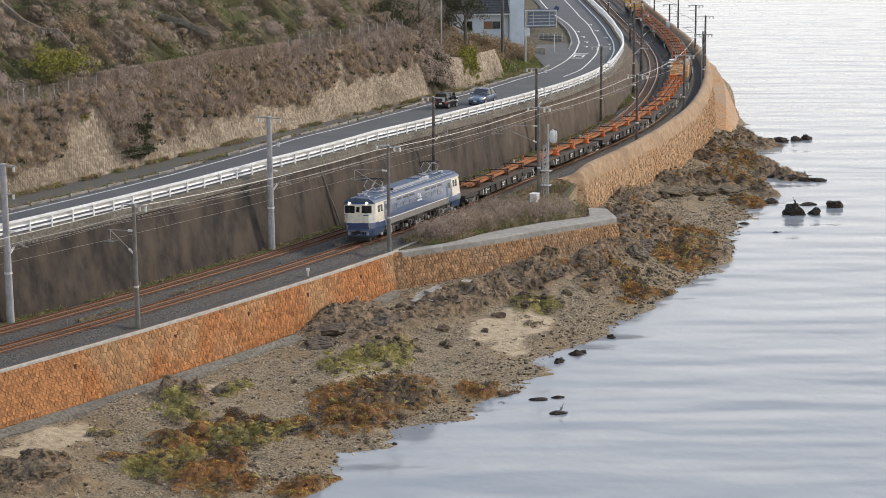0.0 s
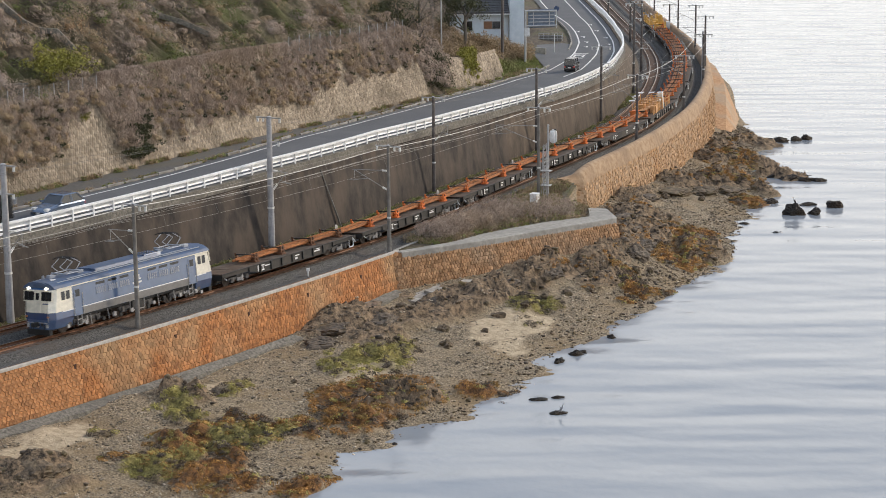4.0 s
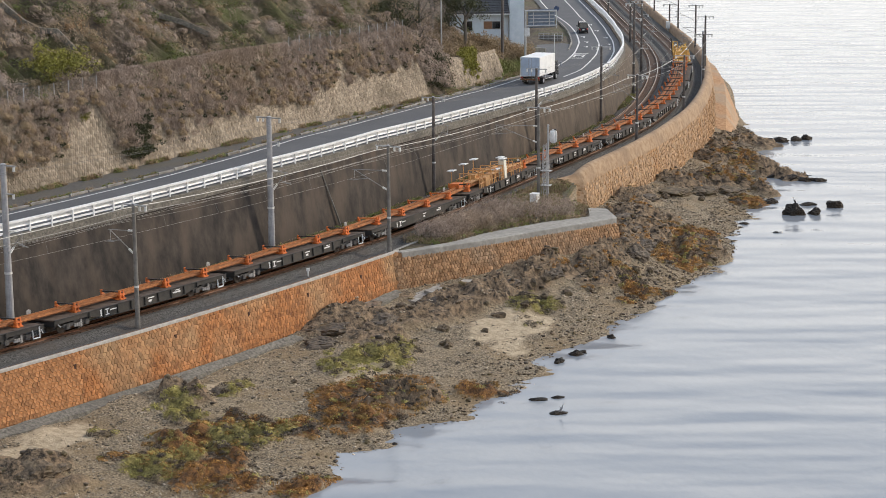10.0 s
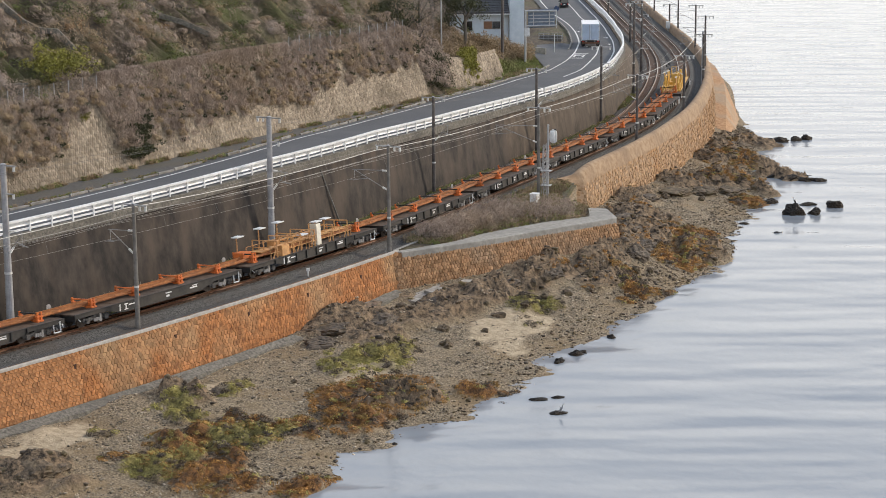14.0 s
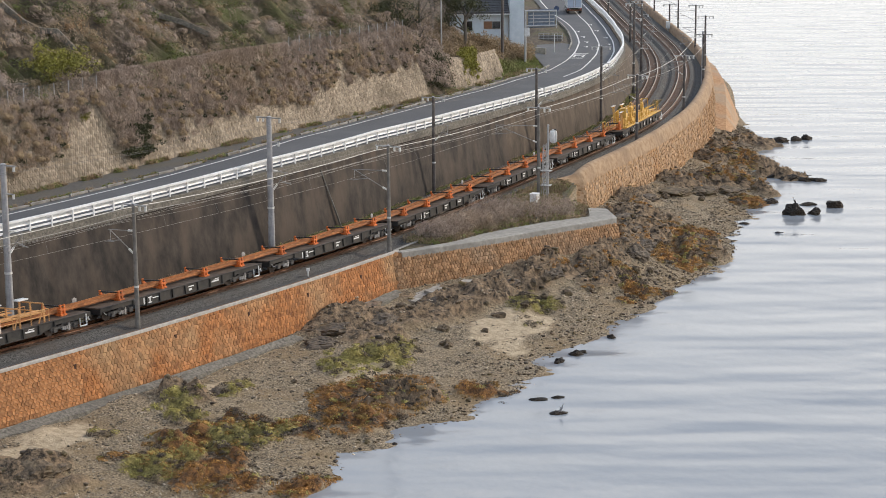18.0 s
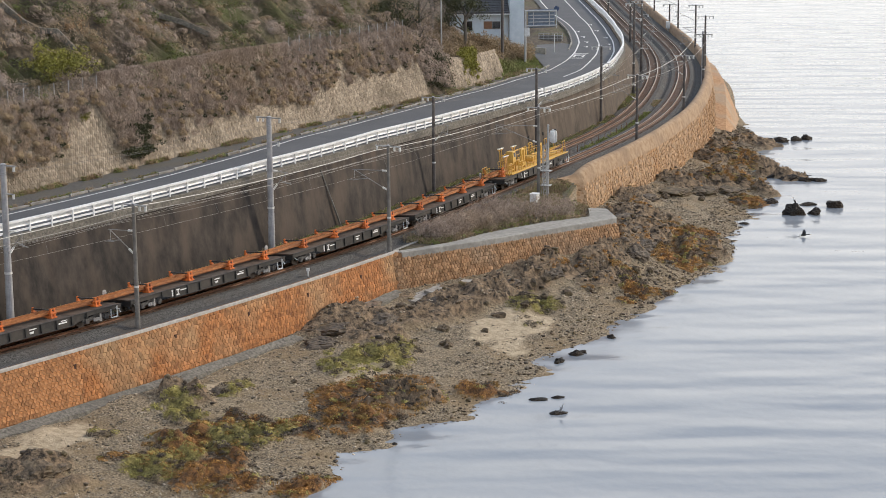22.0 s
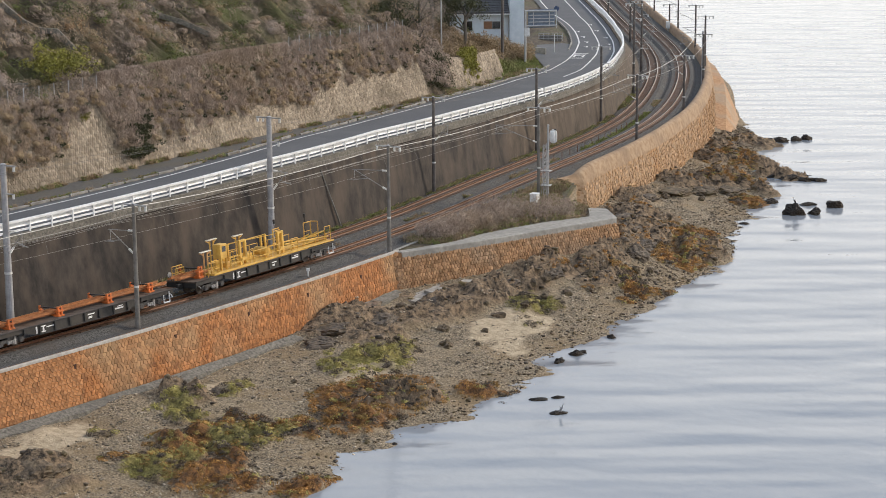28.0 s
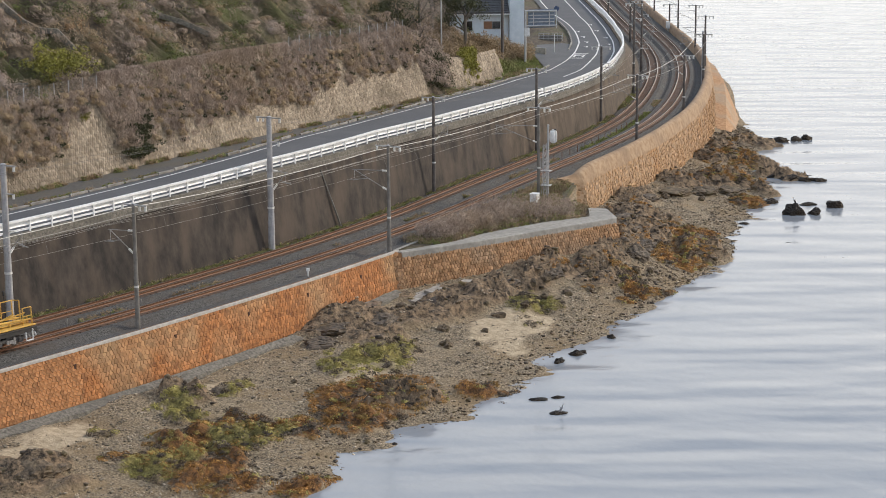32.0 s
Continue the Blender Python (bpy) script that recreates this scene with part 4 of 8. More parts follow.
def wagon_base(label, ribs=True):
    e = tagged(new("flat_wagon"), label, "flat wagon")
    L = 8.3
    for sy in (-1, 1):
        bm = bmesh.new()
        prof = [(-L, 1.08), (-L, 0.8), (-5.4, 0.8), (-4.0, 0.45), (4.0, 0.45), (5.4, 0.8), (L, 0.8), (L, 1.08)]
        a = [bm.verts.new((x, sy * 1.24, z)) for x, z in prof]
        b = [bm.verts.new((x, sy * 1.32, z)) for x, z in prof]
        for i in range(8):
            bm.faces.new((a[i], a[(i + 1) % 8], b[(i + 1) % 8], b[i]))
        bm.faces.new(a)
        bm.faces.new(b)
        bmesh.ops.recalc_face_normals(bm, faces=bm.faces[:])
        part("side_sill", bm, M["wagon"], e, "dark fish-bellied side sill")
        part("sill_flange", B((-4.0, 4.0, sy * 1.3 - 0.07, sy * 1.3 + 0.09, 0.43, 0.48), (-L, L, sy * 1.3 - 0.07, sy * 1.3 + 0.07, 1.06, 1.1)), M["wagon"], e)
        if ribs:
            for x in (-5.2, -3.9, -2.6, -1.3, 0.0, 1.3, 2.6, 3.9, 5.2):
                z0 = 0.47 if abs(x) < 4 else 0.74
                part("rib", B((x - 0.06, x + 0.06, sy * 1.36 - 0.05, sy * 1.36 + 0.05, z0, 1.06)), M["black"], e)
        m = part("marking", B((4.1, 4.2, sy * 1.325, sy * 1.335, 0.55, 1.0), (3.4, 3.75, sy * 1.325, sy * 1.335, 0.55, 0.62), (3.4, 3.75, sy * 1.325, sy * 1.335, 0.9, 0.97), (3.53, 3.62, sy * 1.325, sy * 1.335, 0.62, 0.9),
                              (2.7, 3.3, sy * 1.325, sy * 1.335, 0.8, 0.87), (-0.9, -0.3, sy * 1.325, sy * 1.335, 0.86, 0.93), (-0.65, -0.35, sy * 1.325, sy * 1.335, 0.62, 0.76), (-3.5, -2.75, sy * 1.325, sy * 1.335, 0.74, 0.84), (-3.5, -3.0, sy * 1.325, sy * 1.335, 0.9, 0.95)), M["white"], e, "white painted lettering bars")
        part("side_step", R(((-7.9, sy * 1.34, 0.28), (-7.9, sy * 1.34, 1.0), 0.04, 6), ((-7.9, sy * 1.34, 0.3), (-7.35, sy * 1.34, 0.3), 0.045, 6), ((-7.35, sy * 1.34, 0.3), (-7.35, sy * 1.34, 0.85), 0.03, 6)), M["white"], e, "white shunter's step")
        part("end_lever", R(((7.9, sy * 1.2, 0.75), (7.9, sy * 1.4, 0.6), 0.03, 6), ((-8.1, sy * 1.2, 0.95), (-8.1, sy * 1.42, 0.55), 0.03, 6)), M["white"], e)
    part("deck", B((-L, L, -1.3, 1.3, 1.0, 1.085)), M["deck"], e, "worn brown-grey steel deck")
    for x in (-8.1, -6.0, -3.9, -1.8, 0.3, 2.4, 4.5, 6.6):
        part("deck_plate", B((x, min(x + 2.0, 8.25), -1.25, 1.25, 1.086, 1.1)), M["deck"], e)
    part("centre_sill", B((-L, L, -0.25, 0.25, 0.6, 1.0)), M["black"], e)
    part("brake_gear", B((-1.6, -0.7, -0.9, -0.4, 0.4, 0.85), (1.0, 1.9, 0.3, 0.8, 0.45, 0.85), bevel=0.05), M["black"], e)
    for d in (-1, 1):
        bogie(e, d * 6.2, (-0.85, 0.85), 0.43, w=1.12)
        part("coupler", B((min(d * 8.3, d * 8.72), max(d * 8.3, d * 8.72), -0.13, 0.13, 0.7, 0.96), bevel=0.03), M["black"], e)
        part("headstock", B((min(d * 8.3, d * 8.2), max(d * 8.3, d * 8.2), -1.3, 1.3, 0.66, 1.06)), M["black"], e)
        part("handbrake", R(((d * 8.15, -1.1, 1.0), (d * 8.15, -1.1, 1.5), 0.03, 6), ((d * 8.15, -1.12, 1.5), (d * 8.15, -1.08, 1.5), 0.2, 12)) if d > 0 else R(((d * 8.2, 0.6, 0.5), (d * 8.4, 0.5, 0.2), 0.03, 6)), M["dustgrey"], e)
    return e


def lower(e, k=0.62):
    """Presses the load of a wagon down towards its deck, to the loading gauge."""
    base = ("side_sill", "sill_flange", "rib", "marking", "side_step", "end_lever", "deck", "deck_plate", "centre_sill", "brake_gear", "bogie", "wheelset", "springs", "coupler", "headstock", "handbrake", "loaded_rail")
    for o in e.children_recursive:
        if o.name.split(".")[0] not in base and "low" not in o.data:
            for v in o.data.vertices:
                v.co.z = 1.1 + (v.co.z - 1.1) * k
            o.data["low"] = True
    return e


RAIL_SECTION = [(-0.065, 0.0), (0.065, 0.0), (0.065, 0.02), (0.012, 0.035), (0.012, 0.11), (0.034, 0.12), (0.034, 0.155), (-0.034, 0.155), (-0.034, 0.12), (-0.012, 0.11), (-0.012, 0.035), (-0.065, 0.02)]


def lengthen(e, k=1.037):
    """Draws a wagon out to its length over the couplers."""
    for o in e.children_recursive:
        if "long" not in o.data:
            o.data.transform(Matrix.Diagonal((k, 1, 1, 1)))
            o.data["long"] = True
    return e


def loaded_rails(e, x0, x1):
    for y, z in ((0.34, 1.36), (0.12, 1.24), (-0.16, 1.24), (-0.48, 1.36), (-0.76, 1.24)):
        part("loaded_rail", prism([(y + a, z + b) for a, b in RAIL_SECTION], x0, x1), M["rail_load"], e, "long rust-orange rail")


def build_wagons():
    out = []
    plainw = wagon_base("black flat wagon carrying long rusty rails on orange racks")
    for x in (-6.9, -3.0, 1.4, 5.6):
        rack(plainw, x)
    loaded_rails(plainw, -8.75, 8.75)
    smooth = wagon_base("smooth-sided dark flat wagon with long rusty rails on orange racks", False)
    for x in (-6.6, -2.6, 1.8, 5.9):
        rack(smooth, x, "orange")
    loaded_rails(smooth, -8.75, 8.75)
    first = wagon_base("leading black flat wagon with rusty rails on racks")
    for x in (-7.2, -3.6, 0.2, 3.4):
        rack(first, x, "black", "rail_rust")
    loaded_rails(first, -8.75, 4.4)
    return [pieces(lengthen(lower(w, 0.74))) for w in (first, plainw, smooth)]


def rails_of(*pts, r=0.035):
    return R(*[(a, b, r, 6) for a, b in zip(pts[:-1], pts[1:])])


def handrail(parent, x0, x1, y, m, h=0.95, n=3):
    rods = [((x0, y, 1.1 + k * h), (x1, y, 1.1 + k * h), 0.03, 6) for k in (0.5, 1.0)]
    rods += [((x0 + (x1 - x0) * i / (n - 1), y, 1.08), (x0 + (x1 - x0) * i / (n - 1), y, 1.1 + h), 0.03, 6) for i in range(n)]
    part("handrail", R(*rods), M[m], parent)


def floodlight(parent, x, y, h, m, plate="white"):
    p = part("light_mast", R(((x, y, 1.08), (x, y, 1.1 + h), 0.04, 6)), M[m], parent)
    part("light_plate", B((x - 0.55, x + 0.25, y - 0.3, y + 0.3, 1.1 + h, 1.2 + h), bevel=0.02), M[plate], p, "flat pale lamp plate on a mast")


def build_crane_wagon():
    """The wagon with the orange gantries and a tall cream cabinet."""
    e = wagon_base("flat wagon with orange rail-handling gantries and a cream cabinet")
    loaded_rails(e, -8.75, 8.75)
    rack(e, 6.8)
    rack(e, -6.6)
    part("control_box", B((-1.0, -0.45, 0.55, 1.15, 1.1, 2.95), bevel=0.03), M["cream"], e, "tall cream control cabinet")
    part("equipment_box", B((3.2, 4.1, 0.5, 1.2, 1.1, 2.0), bevel=0.03), M["orange2"], e, "orange-tan machine box")
    part("equipment_box", B((6.0, 7.0, -1.1, -0.2, 1.1, 1.9), bevel=0.03), M["orange"], e, "orange tool box")
    part("equipment_box", B((2.3, 3.0, -1.0, -0.3, 1.1, 2.1), bevel=0.03), M["orange2"], e)
    for x in (-4.6, -2.6, -0.2, 1.6, 2.6, 4.6):
        part("gantry", R(*[((x, y, 1.08), (x, y, 2.5), 0.055, 6) for y in (-1.1, -0.1, 1.1)], ((x, -1.1, 2.5), (x, 1.1, 2.5), 0.055, 6), ((x, -1.1, 1.9), (x, 1.1, 1.9), 0.045, 6), ((x + 0.5, 1.1, 1.08), (x, 1.1, 2.2), 0.04, 6)), M["orange2"], e, "orange roller gantry")
    for y in (-1.1, 1.1):
        handrail(e, -5.0, 5.4, y, "orange2", 0.95, 8)
    part("roller_table", B((-5.5, 5.5, -0.5, 0.3, 1.62, 1.72), (-3.5, 2.0, -0.9, -0.6, 1.9, 2.0)), M["orange2"], e)
    for x, y, h in ((-4.4, -0.9, 1.5), (-0.7, 0.85, 1.95), (1.6, -1.0, 2.3), (3.9, -1.0, 2.2), (6.6, -1.0, 2.0), (1.2, 0.9, 1.2)):
        floodlight(e, x, y, h, "orange2")
    part("ladder", R(((0.4, 1.28, 1.0), (0.4, 1.28, 2.4), 0.03, 6), ((0.8, 1.28, 1.0), (0.8, 1.28, 2.4), 0.03, 6), *[((0.4, 1.28, 1.2 + 0.25 * i), (0.8, 1.28, 1.2 + 0.25 * i), 0.02, 6) for i in range(5)]), M["orange2"], e)
    return e


def build_yellow_wagon():
    """The last wagon: yellow unloading machine."""
    e = wagon_base("last flat wagon with a yellow rail-unloading machine")
    loaded_rails(e, 5.4, 8.75)
    part("machine_bed", B((-5.0, 6.0, -1.0, 1.15, 1.1, 1.24), bevel=0.02), M["yellow"], e)
    part("cabin", B((4.0, 4.75, 0.1, 0.8, 2.05, 3.1), bevel=0.05), M["yellow"], e, "boxy yellow operator cabin")
    part("cabin_window", B((4.15, 4.55, 0.8, 0.815, 2.55, 2.95)), M["glass"], e)
    part("cabin_leg", B(*[(x, x + 0.14, y, y + 0.14, 1.1, 2.06) for x in (4.02, 4.6) for y in (0.12, 0.66)]), M["yellow"], e)
    for x in (1.8, 2.4, -2.1, -2.6):
        part("guide_post", B((x - 0.1, x + 0.1, 0.55, 0.75, 1.1, 3.0 if x > 0 else 2.9), (x - 0.07, x + 0.07, -1.0, -0.85, 1.1, 2.6), bevel=0.03), M["yellow"], e, "yellow guide post")
    part("guide_beam", B((1.7, 2.5, 0.58, 0.72, 2.85, 3.02), (-2.7, -2.0, 0.58, 0.72, 2.7, 2.84), (1.75, 2.45, 0.5, 0.8, 1.5, 1.75), (-2.65, -2.05, 0.5, 0.8, 1.45, 1.7), bevel=0.02), M["yellow"], e)
    part("top_pipe", R(((2.4, -0.95, 2.55), (-2.6, -0.95, 2.55), 0.035, 6), ((-2.1, 0.65, 2.75), (1.7, -0.9, 2.6), 0.03, 6)), M["yellow"], e)
    for x0, x1, y, z in ((7.3, 8.2, -0.5, 0.85), (5.3, 6.0, 0.9, 1.0), (3.1, 3.8, 0.9, 1.3), (3.0, 3.6, -0.7, 1.5), (1.2, 1.6, 0.9, 1.1), (-0.9, -0.3, 0.9, 0.9), (-3.4, -4.2, 0.85, 1.0), (-3.6, -4.4, -0.9, 1.5), (-7.4, -8.3, -0.9, 1.5), (-7.6, -8.3, 0.9, 1.2)):
        part("guard_hoop", rails_of((x0, y, 1.1), (x0, y, 1.1 + z), (x1, y, 1.1 + z), (x1, y, 1.1), r=0.035), M["yellow"], e, "yellow bent-pipe guard hoop")
        part("hoop_bar", R(((x0, y, 1.1 + z * 0.55), (x1, y, 1.1 + z * 0.55), 0.025, 6)), M["yellow"], e)
    part("tail_platform", B((-8.4, -4.4, -1.1, 1.15, 1.14, 1.22), (-8.2, -5.0, -0.2, 0.1, 1.22, 1.36), bevel=0.015), M["yellow"], e, "worn yellow tail platform")
    part("slanting_bar", R(((-5.0, -0.6, 1.3), (-8.2, 0.4, 1.9), 0.05, 6), ((-5.6, -0.9, 1.25), (-6.4, 0.3, 1.95), 0.045, 6), ((-6.6, -0.9, 1.25), (-7.4, 0.3, 1.95), 0.045, 6)), M["yellow"], e)
    for x0, x1, y, n in ((5.4, 6.6, 1.1, 3), (2.7, 4.1, 1.1, 4), (-1.8, 1.4, 1.1, 5), (-5.6, -3.0, -1.0, 4), (-1.8, 4.0, -1.05, 7), (7.0, 8.1, -0.9, 3)):
        handrail(e, x0, x1, y, "yellow", 0.95, n)
    part("winch", B((0.3, 0.9, -0.6, 0.1, 1.24, 1.75), (3.1, 3.7, -0.5, 0.3, 1.24, 1.6), bevel=0.06), M["yellow"], e)
    part("drum", R(((-0.9, -0.5, 1.65), (-0.9, 0.6, 1.65), 0.32, 14)), M["yellow"], e)
    # chute that slopes down to the tail
    bm = bmesh.new()
    for y in (-0.55, 0.55):
        rod(bm, (-3.0, y, 1.75), (-8.5, y, 1.45), 0.06, 6)
        for x in (-4.0, -5.4, -6.8, -8.2):
            rod(bm, (x, y, 1.1), (x, y, 1.65), 0.045, 6)
    part("chute", bm, M["yellow"], e, "yellow guide chute sloping to the tail")
    part("chute_tray", B((-8.4, -3.0, -0.5, 0.5, 1.3, 1.36)), M["yellow"], e)
    part("tail_frame", rails_of((-8.4, -1.0, 1.1), (-8.4, -1.0, 2.6), (-8.4, -0.3, 2.6), (-8.4, -0.3, 1.1), r=0.04), M["yellow"], e)
    part("tail_frame", rails_of((-4.6, -1.1, 1.1), (-4.6, -1.1, 2.7), (-3.8, -1.1, 2.7), (-3.8, -1.1, 1.1), r=0.04), M["yellow"], e)
    part("signal_post", R(((-4.2, -1.2, 1.1), (-4.2, -1.2, 3.3), 0.03, 6), ((-4.2, -1.2, 3.1), (-4.2, -1.2, 3.4), 0.09, 8), ((-8.0, -1.2, 1.1), (-8.0, -1.2, 3.1), 0.03, 6), ((-8.0, -1.2, 2.95), (-8.0, -1.2, 3.25), 0.09, 8)), M["black"], e)
    for x, y, h in ((6.3, 0.7, 1.75), (3.6, -0.9, 2.1), (0.9, -0.7, 1.95)):
        p = part("light_mast", R(((x - 0.2, y, 1.08), (x - 0.2, y, 1.1 + h), 0.05, 6), ((x + 0.2, y, 1.08), (x + 0.2, y, 1.1 + h), 0.05, 6), ((x - 0.2, y, 0.9 + h), (x - 0.6, y, 1.1 + h), 0.04, 6), ((x + 0.2, y, 0.9 + h), (x + 0.6, y, 1.1 + h), 0.04, 6)), M["orange2"] if x > 6 else M["yellow"], e)
        part("light_plate", B((x - 0.55, x + 0.55, y - 0.12, y + 0.12, 1.1 + h, 1.18 + h), bevel=0.02), M["cream"], p, "long pale lamp plate")
    rack(e, 6.9)
    return e


M["orange2"] = mat("faded_orange", (0.5, 0.24, 0.08), (0.68, 0.38, 0.15), 5, 0.6, 0.2, 0, (0.32, 0.16, 0.07), 0.9, 0.6)
SPLIT = {"clamp": "clamp", "marking": "marking_bar", "end_lever": "end_lever", "springs": "spring", "brake_gear": "brake_gear", "winch": "winch", "guide_post": "guide_post", "guide_beam": "guide_beam", "cabin_leg": "cabin_leg",
         "hoses": "hose", "horn": "horn", "tail_lamp": "tail_lamp", "stripe": "stripe", "gutter": "gutter", "roof_gear": "roof_box", "roof_pipes": "roof_pipe", "signal_post": "signal_post", "steps": "step_bar", "gantry": "gantry_bar", "door_rail": "door_rail"}


def pieces(e):
    """Takes parts that were drawn several at a time apart, one object for each piece."""
    for o in list(e.children_recursive):
        nm = o.name.split(".")[0]
        if nm not in SPLIT:
            continue
        me = o.data
        root = list(range(len(me.vertices)))
        def find(i):
            while root[i] != i:
                root[i] = root[root[i]]
                i = root[i]
            return i
        for ed in me.edges:
            a, b = find(ed.vertices[0]), find(ed.vertices[1])
            root[a] = b
        sets = {}
        for p in me.polygons:
            sets.setdefault(find(p.vertices[0]), []).append(tuple(p.vertices))
        if len(sets) < 2:
            continue
        for fs in sets.values():
            ids = sorted({i for f in fs for i in f})
            ren = {v: k for k, v in enumerate(ids)}
            q = mesh_ob(SPLIT[nm], [me.vertices[i].co for i in ids], [tuple(ren[i] for i in f) for f in fs], me.materials[0])
            q.parent, q.matrix_basis = o.parent, o.matrix_basis
            if "label" in o:
                q["label"] = o["label"]
        bpy.data.objects.remove(o)
    return e


FRONT = 12.0
PITCH = 18.1
TRAIN = [(pieces(build_loco()), FRONT, 15.9)]
_first, _plain, _smooth = build_wagons()
_order = [_first, _plain, _plain, _plain, _smooth, None, _plain, _plain, _plain, _plain, _plain, None]
_used = set()
for _i, _w in enumerate(_order):
    if _w is None:
        _ob = pieces(lengthen(lower(build_crane_wagon(), 0.88) if _i == 5 else lower(build_yellow_wagon(), 1.0)))
    elif _w.name in _used:
        _ob = copy_thing(_w, Matrix())
    else:
        _ob = _w
        _used.add(_w.name)
    tagged(_ob, group="wagons of the rail train")
    TRAIN.append((_ob, FRONT + 16.8 + PITCH * _i + (1.5 if _i == 11 else 0.0), 17.2))


# ---- road traffic ----
M["carblue"] = plain("metallic_blue", (0.16, 0.2, 0.27), 0.18, 0.6, 0.05)
M["carblack"] = plain("black_paint", (0.016, 0.016, 0.017), 0.25, 0.0, 0.1)
M["truckbox"] = plain("white_panel", (0.84, 0.84, 0.83), 0.45, 0, 0.06)
M["truckdoor"] = plain("pale_blue_door", (0.42, 0.5, 0.62), 0.45, 0, 0.1)
M["tyre"] = plain("tyre_rubber", (0.02, 0.02, 0.02), 0.85)
M["red"] = plain("red_lens", (0.5, 0.03, 0.02), 0.35)


def wheel(parent, x, y, r, w=0.2):
    t = part("wheel", R(((x, y - w / 2, r), (x, y + w / 2, r), r, 20)), M["tyre"], parent)
    part("rim", R(((x, y - w / 2 - 0.01, r), (x, y + w / 2 + 0.01, r), r * 0.6, 14)), M["silver"], t)


def loft(sections):
    """A closed skin through cross sections, each a list of points."""
    bm = bmesh.new()
    rows = [[bm.verts.new(p) for p in sec] for sec in sections]
    k = len(rows[0])
    for a, b in zip(rows[:-1], rows[1:]):
        for i in range(k):
            bm.faces.new((a[i], a[(i + 1) % k], b[(i + 1) % k], b[i]))
    bm.faces.new(rows[0])
    bm.faces.new(rows[-1])
    bmesh.ops.recalc_face_normals(bm, faces=bm.faces[:])
    return bm


def car(label, paint, length, width, h, hood, top0, top1, bonnet=0.62):
    """A car: body, glasshouse, wheels, lamps; x forwards. hood: where the windscreen starts; top0, top1: the roof's front and rear."""
    e = tagged(new("car"), label, "car")
    l, w = length / 2, width / 2
    half = lambda k, zt: [(-w * k * 0.9, 0.2), (-w * k * 0.98, 0.34), (-w * k, zt * 0.62), (-w * k * 0.97, zt * 0.85), (-w * k * 0.88, zt * 0.97), (-w * k * 0.7, zt)]
    sec = lambda x, zt, k=1.0: [(x, y, z) for y, z in half(k, zt)] + [(x, -y, z) for y, z in half(k, zt)[::-1]]
    belt = h * bonnet
    part("body", loft([sec(-l, belt * 0.85, 0.9), sec(-l + 0.12, belt, 0.98), sec(-l + 0.8, belt), sec(hood, belt), sec(l - 0.75, belt * 0.9, 0.99), sec(l - 0.35, belt * 0.8, 0.94), sec(l - 0.12, belt * 0.68, 0.84), sec(l, belt * 0.55, 0.74)]), paint, e)
    gh = lambda x, z, k: [(x, -w * k, z), (x, w * k, z)]
    g = part("glasshouse", loft([[(-l + 0.1, -w * 0.92, belt - 0.01), (-l + 0.1, w * 0.92, belt - 0.01), (hood, w * 0.92, belt - 0.01), (hood, -w * 0.92, belt - 0.01)], [(top1, -w * 0.78, h - 0.06), (top1, w * 0.78, h - 0.06), (top0, w * 0.78, h - 0.06), (top0, -w * 0.78, h - 0.06)]]), M["glass"], e, "dark tinted windows")
    part("roof", loft([[(top1 - 0.06, -w * 0.8, h - 0.065), (top1 - 0.06, w * 0.8, h - 0.065), (top0 + 0.06, w * 0.8, h - 0.065), (top0 + 0.06, -w * 0.8, h - 0.065)], [(top1 + 0.1, -w * 0.7, h), (top1 + 0.1, w * 0.7, h), (top0 - 0.1, w * 0.7, h), (top0 - 0.1, -w * 0.7, h)]]), paint, e)
    part("pillar", R(*[((x, sy * w * 0.93, belt - 0.02), (x2, sy * w * 0.8, h - 0.05), 0.045, 6) for sy in (-1, 1) for x, x2 in ((hood, top0), (-l + 0.12, top1), ((hood - l) / 2, (top0 + top1) / 2))]), paint, g)
    part("grille", B((l - 0.06, l + 0.03, -w * 0.5, w * 0.5, belt * 0.38, belt * 0.52), bevel=0.02), M["black"], e, "dark front grille")
    for x in (-l * 0.62, l * 0.64):
        for sy in (-1, 1):
            wheel(e, x, sy * (w - 0.1), 0.3)
    for sy in (-1, 1):
        part("headlamp", B((l - 0.42, l - 0.1, sy * w * 0.68 - 0.16, sy * w * 0.68 + 0.16, belt * 0.62, belt * 0.82), bevel=0.03), M["white"], e)
        part("tail_lamp", B((-l - 0.02, -l + 0.12, sy * w * 0.8 - 0.1, sy * w * 0.8 + 0.1, belt * 0.62, belt * 0.86), bevel=0.02), M["red"], e)
        part("mirror", B((hood - 0.2, hood, sy * (w + 0.08) - 0.08, sy * (w + 0.08) + 0.08, belt, belt + 0.16), bevel=0.03), paint, e)
    part("bumper", B((l - 0.2, l + 0.02, -w * 0.85, w * 0.85, 0.25, 0.48), (-l - 0.03, -l + 0.15, -w * 0.9, w * 0.9, 0.28, 0.5), bevel=0.04), paint, e)
    part("plate_bar", B((-l - 0.045, -l - 0.03, -0.17, 0.17, 0.5, 0.66), (l + 0.02, l + 0.035, -0.17, 0.17, 0.33, 0.49)), M["white"], e, "blank white plate")
    return e


def shrink(e, k):
    """Scales the meshes of a thing about its origin."""
    for o in e.children_recursive:
        o.data.transform(Matrix.Scale(k, 4))
        o.location *= k
    return e


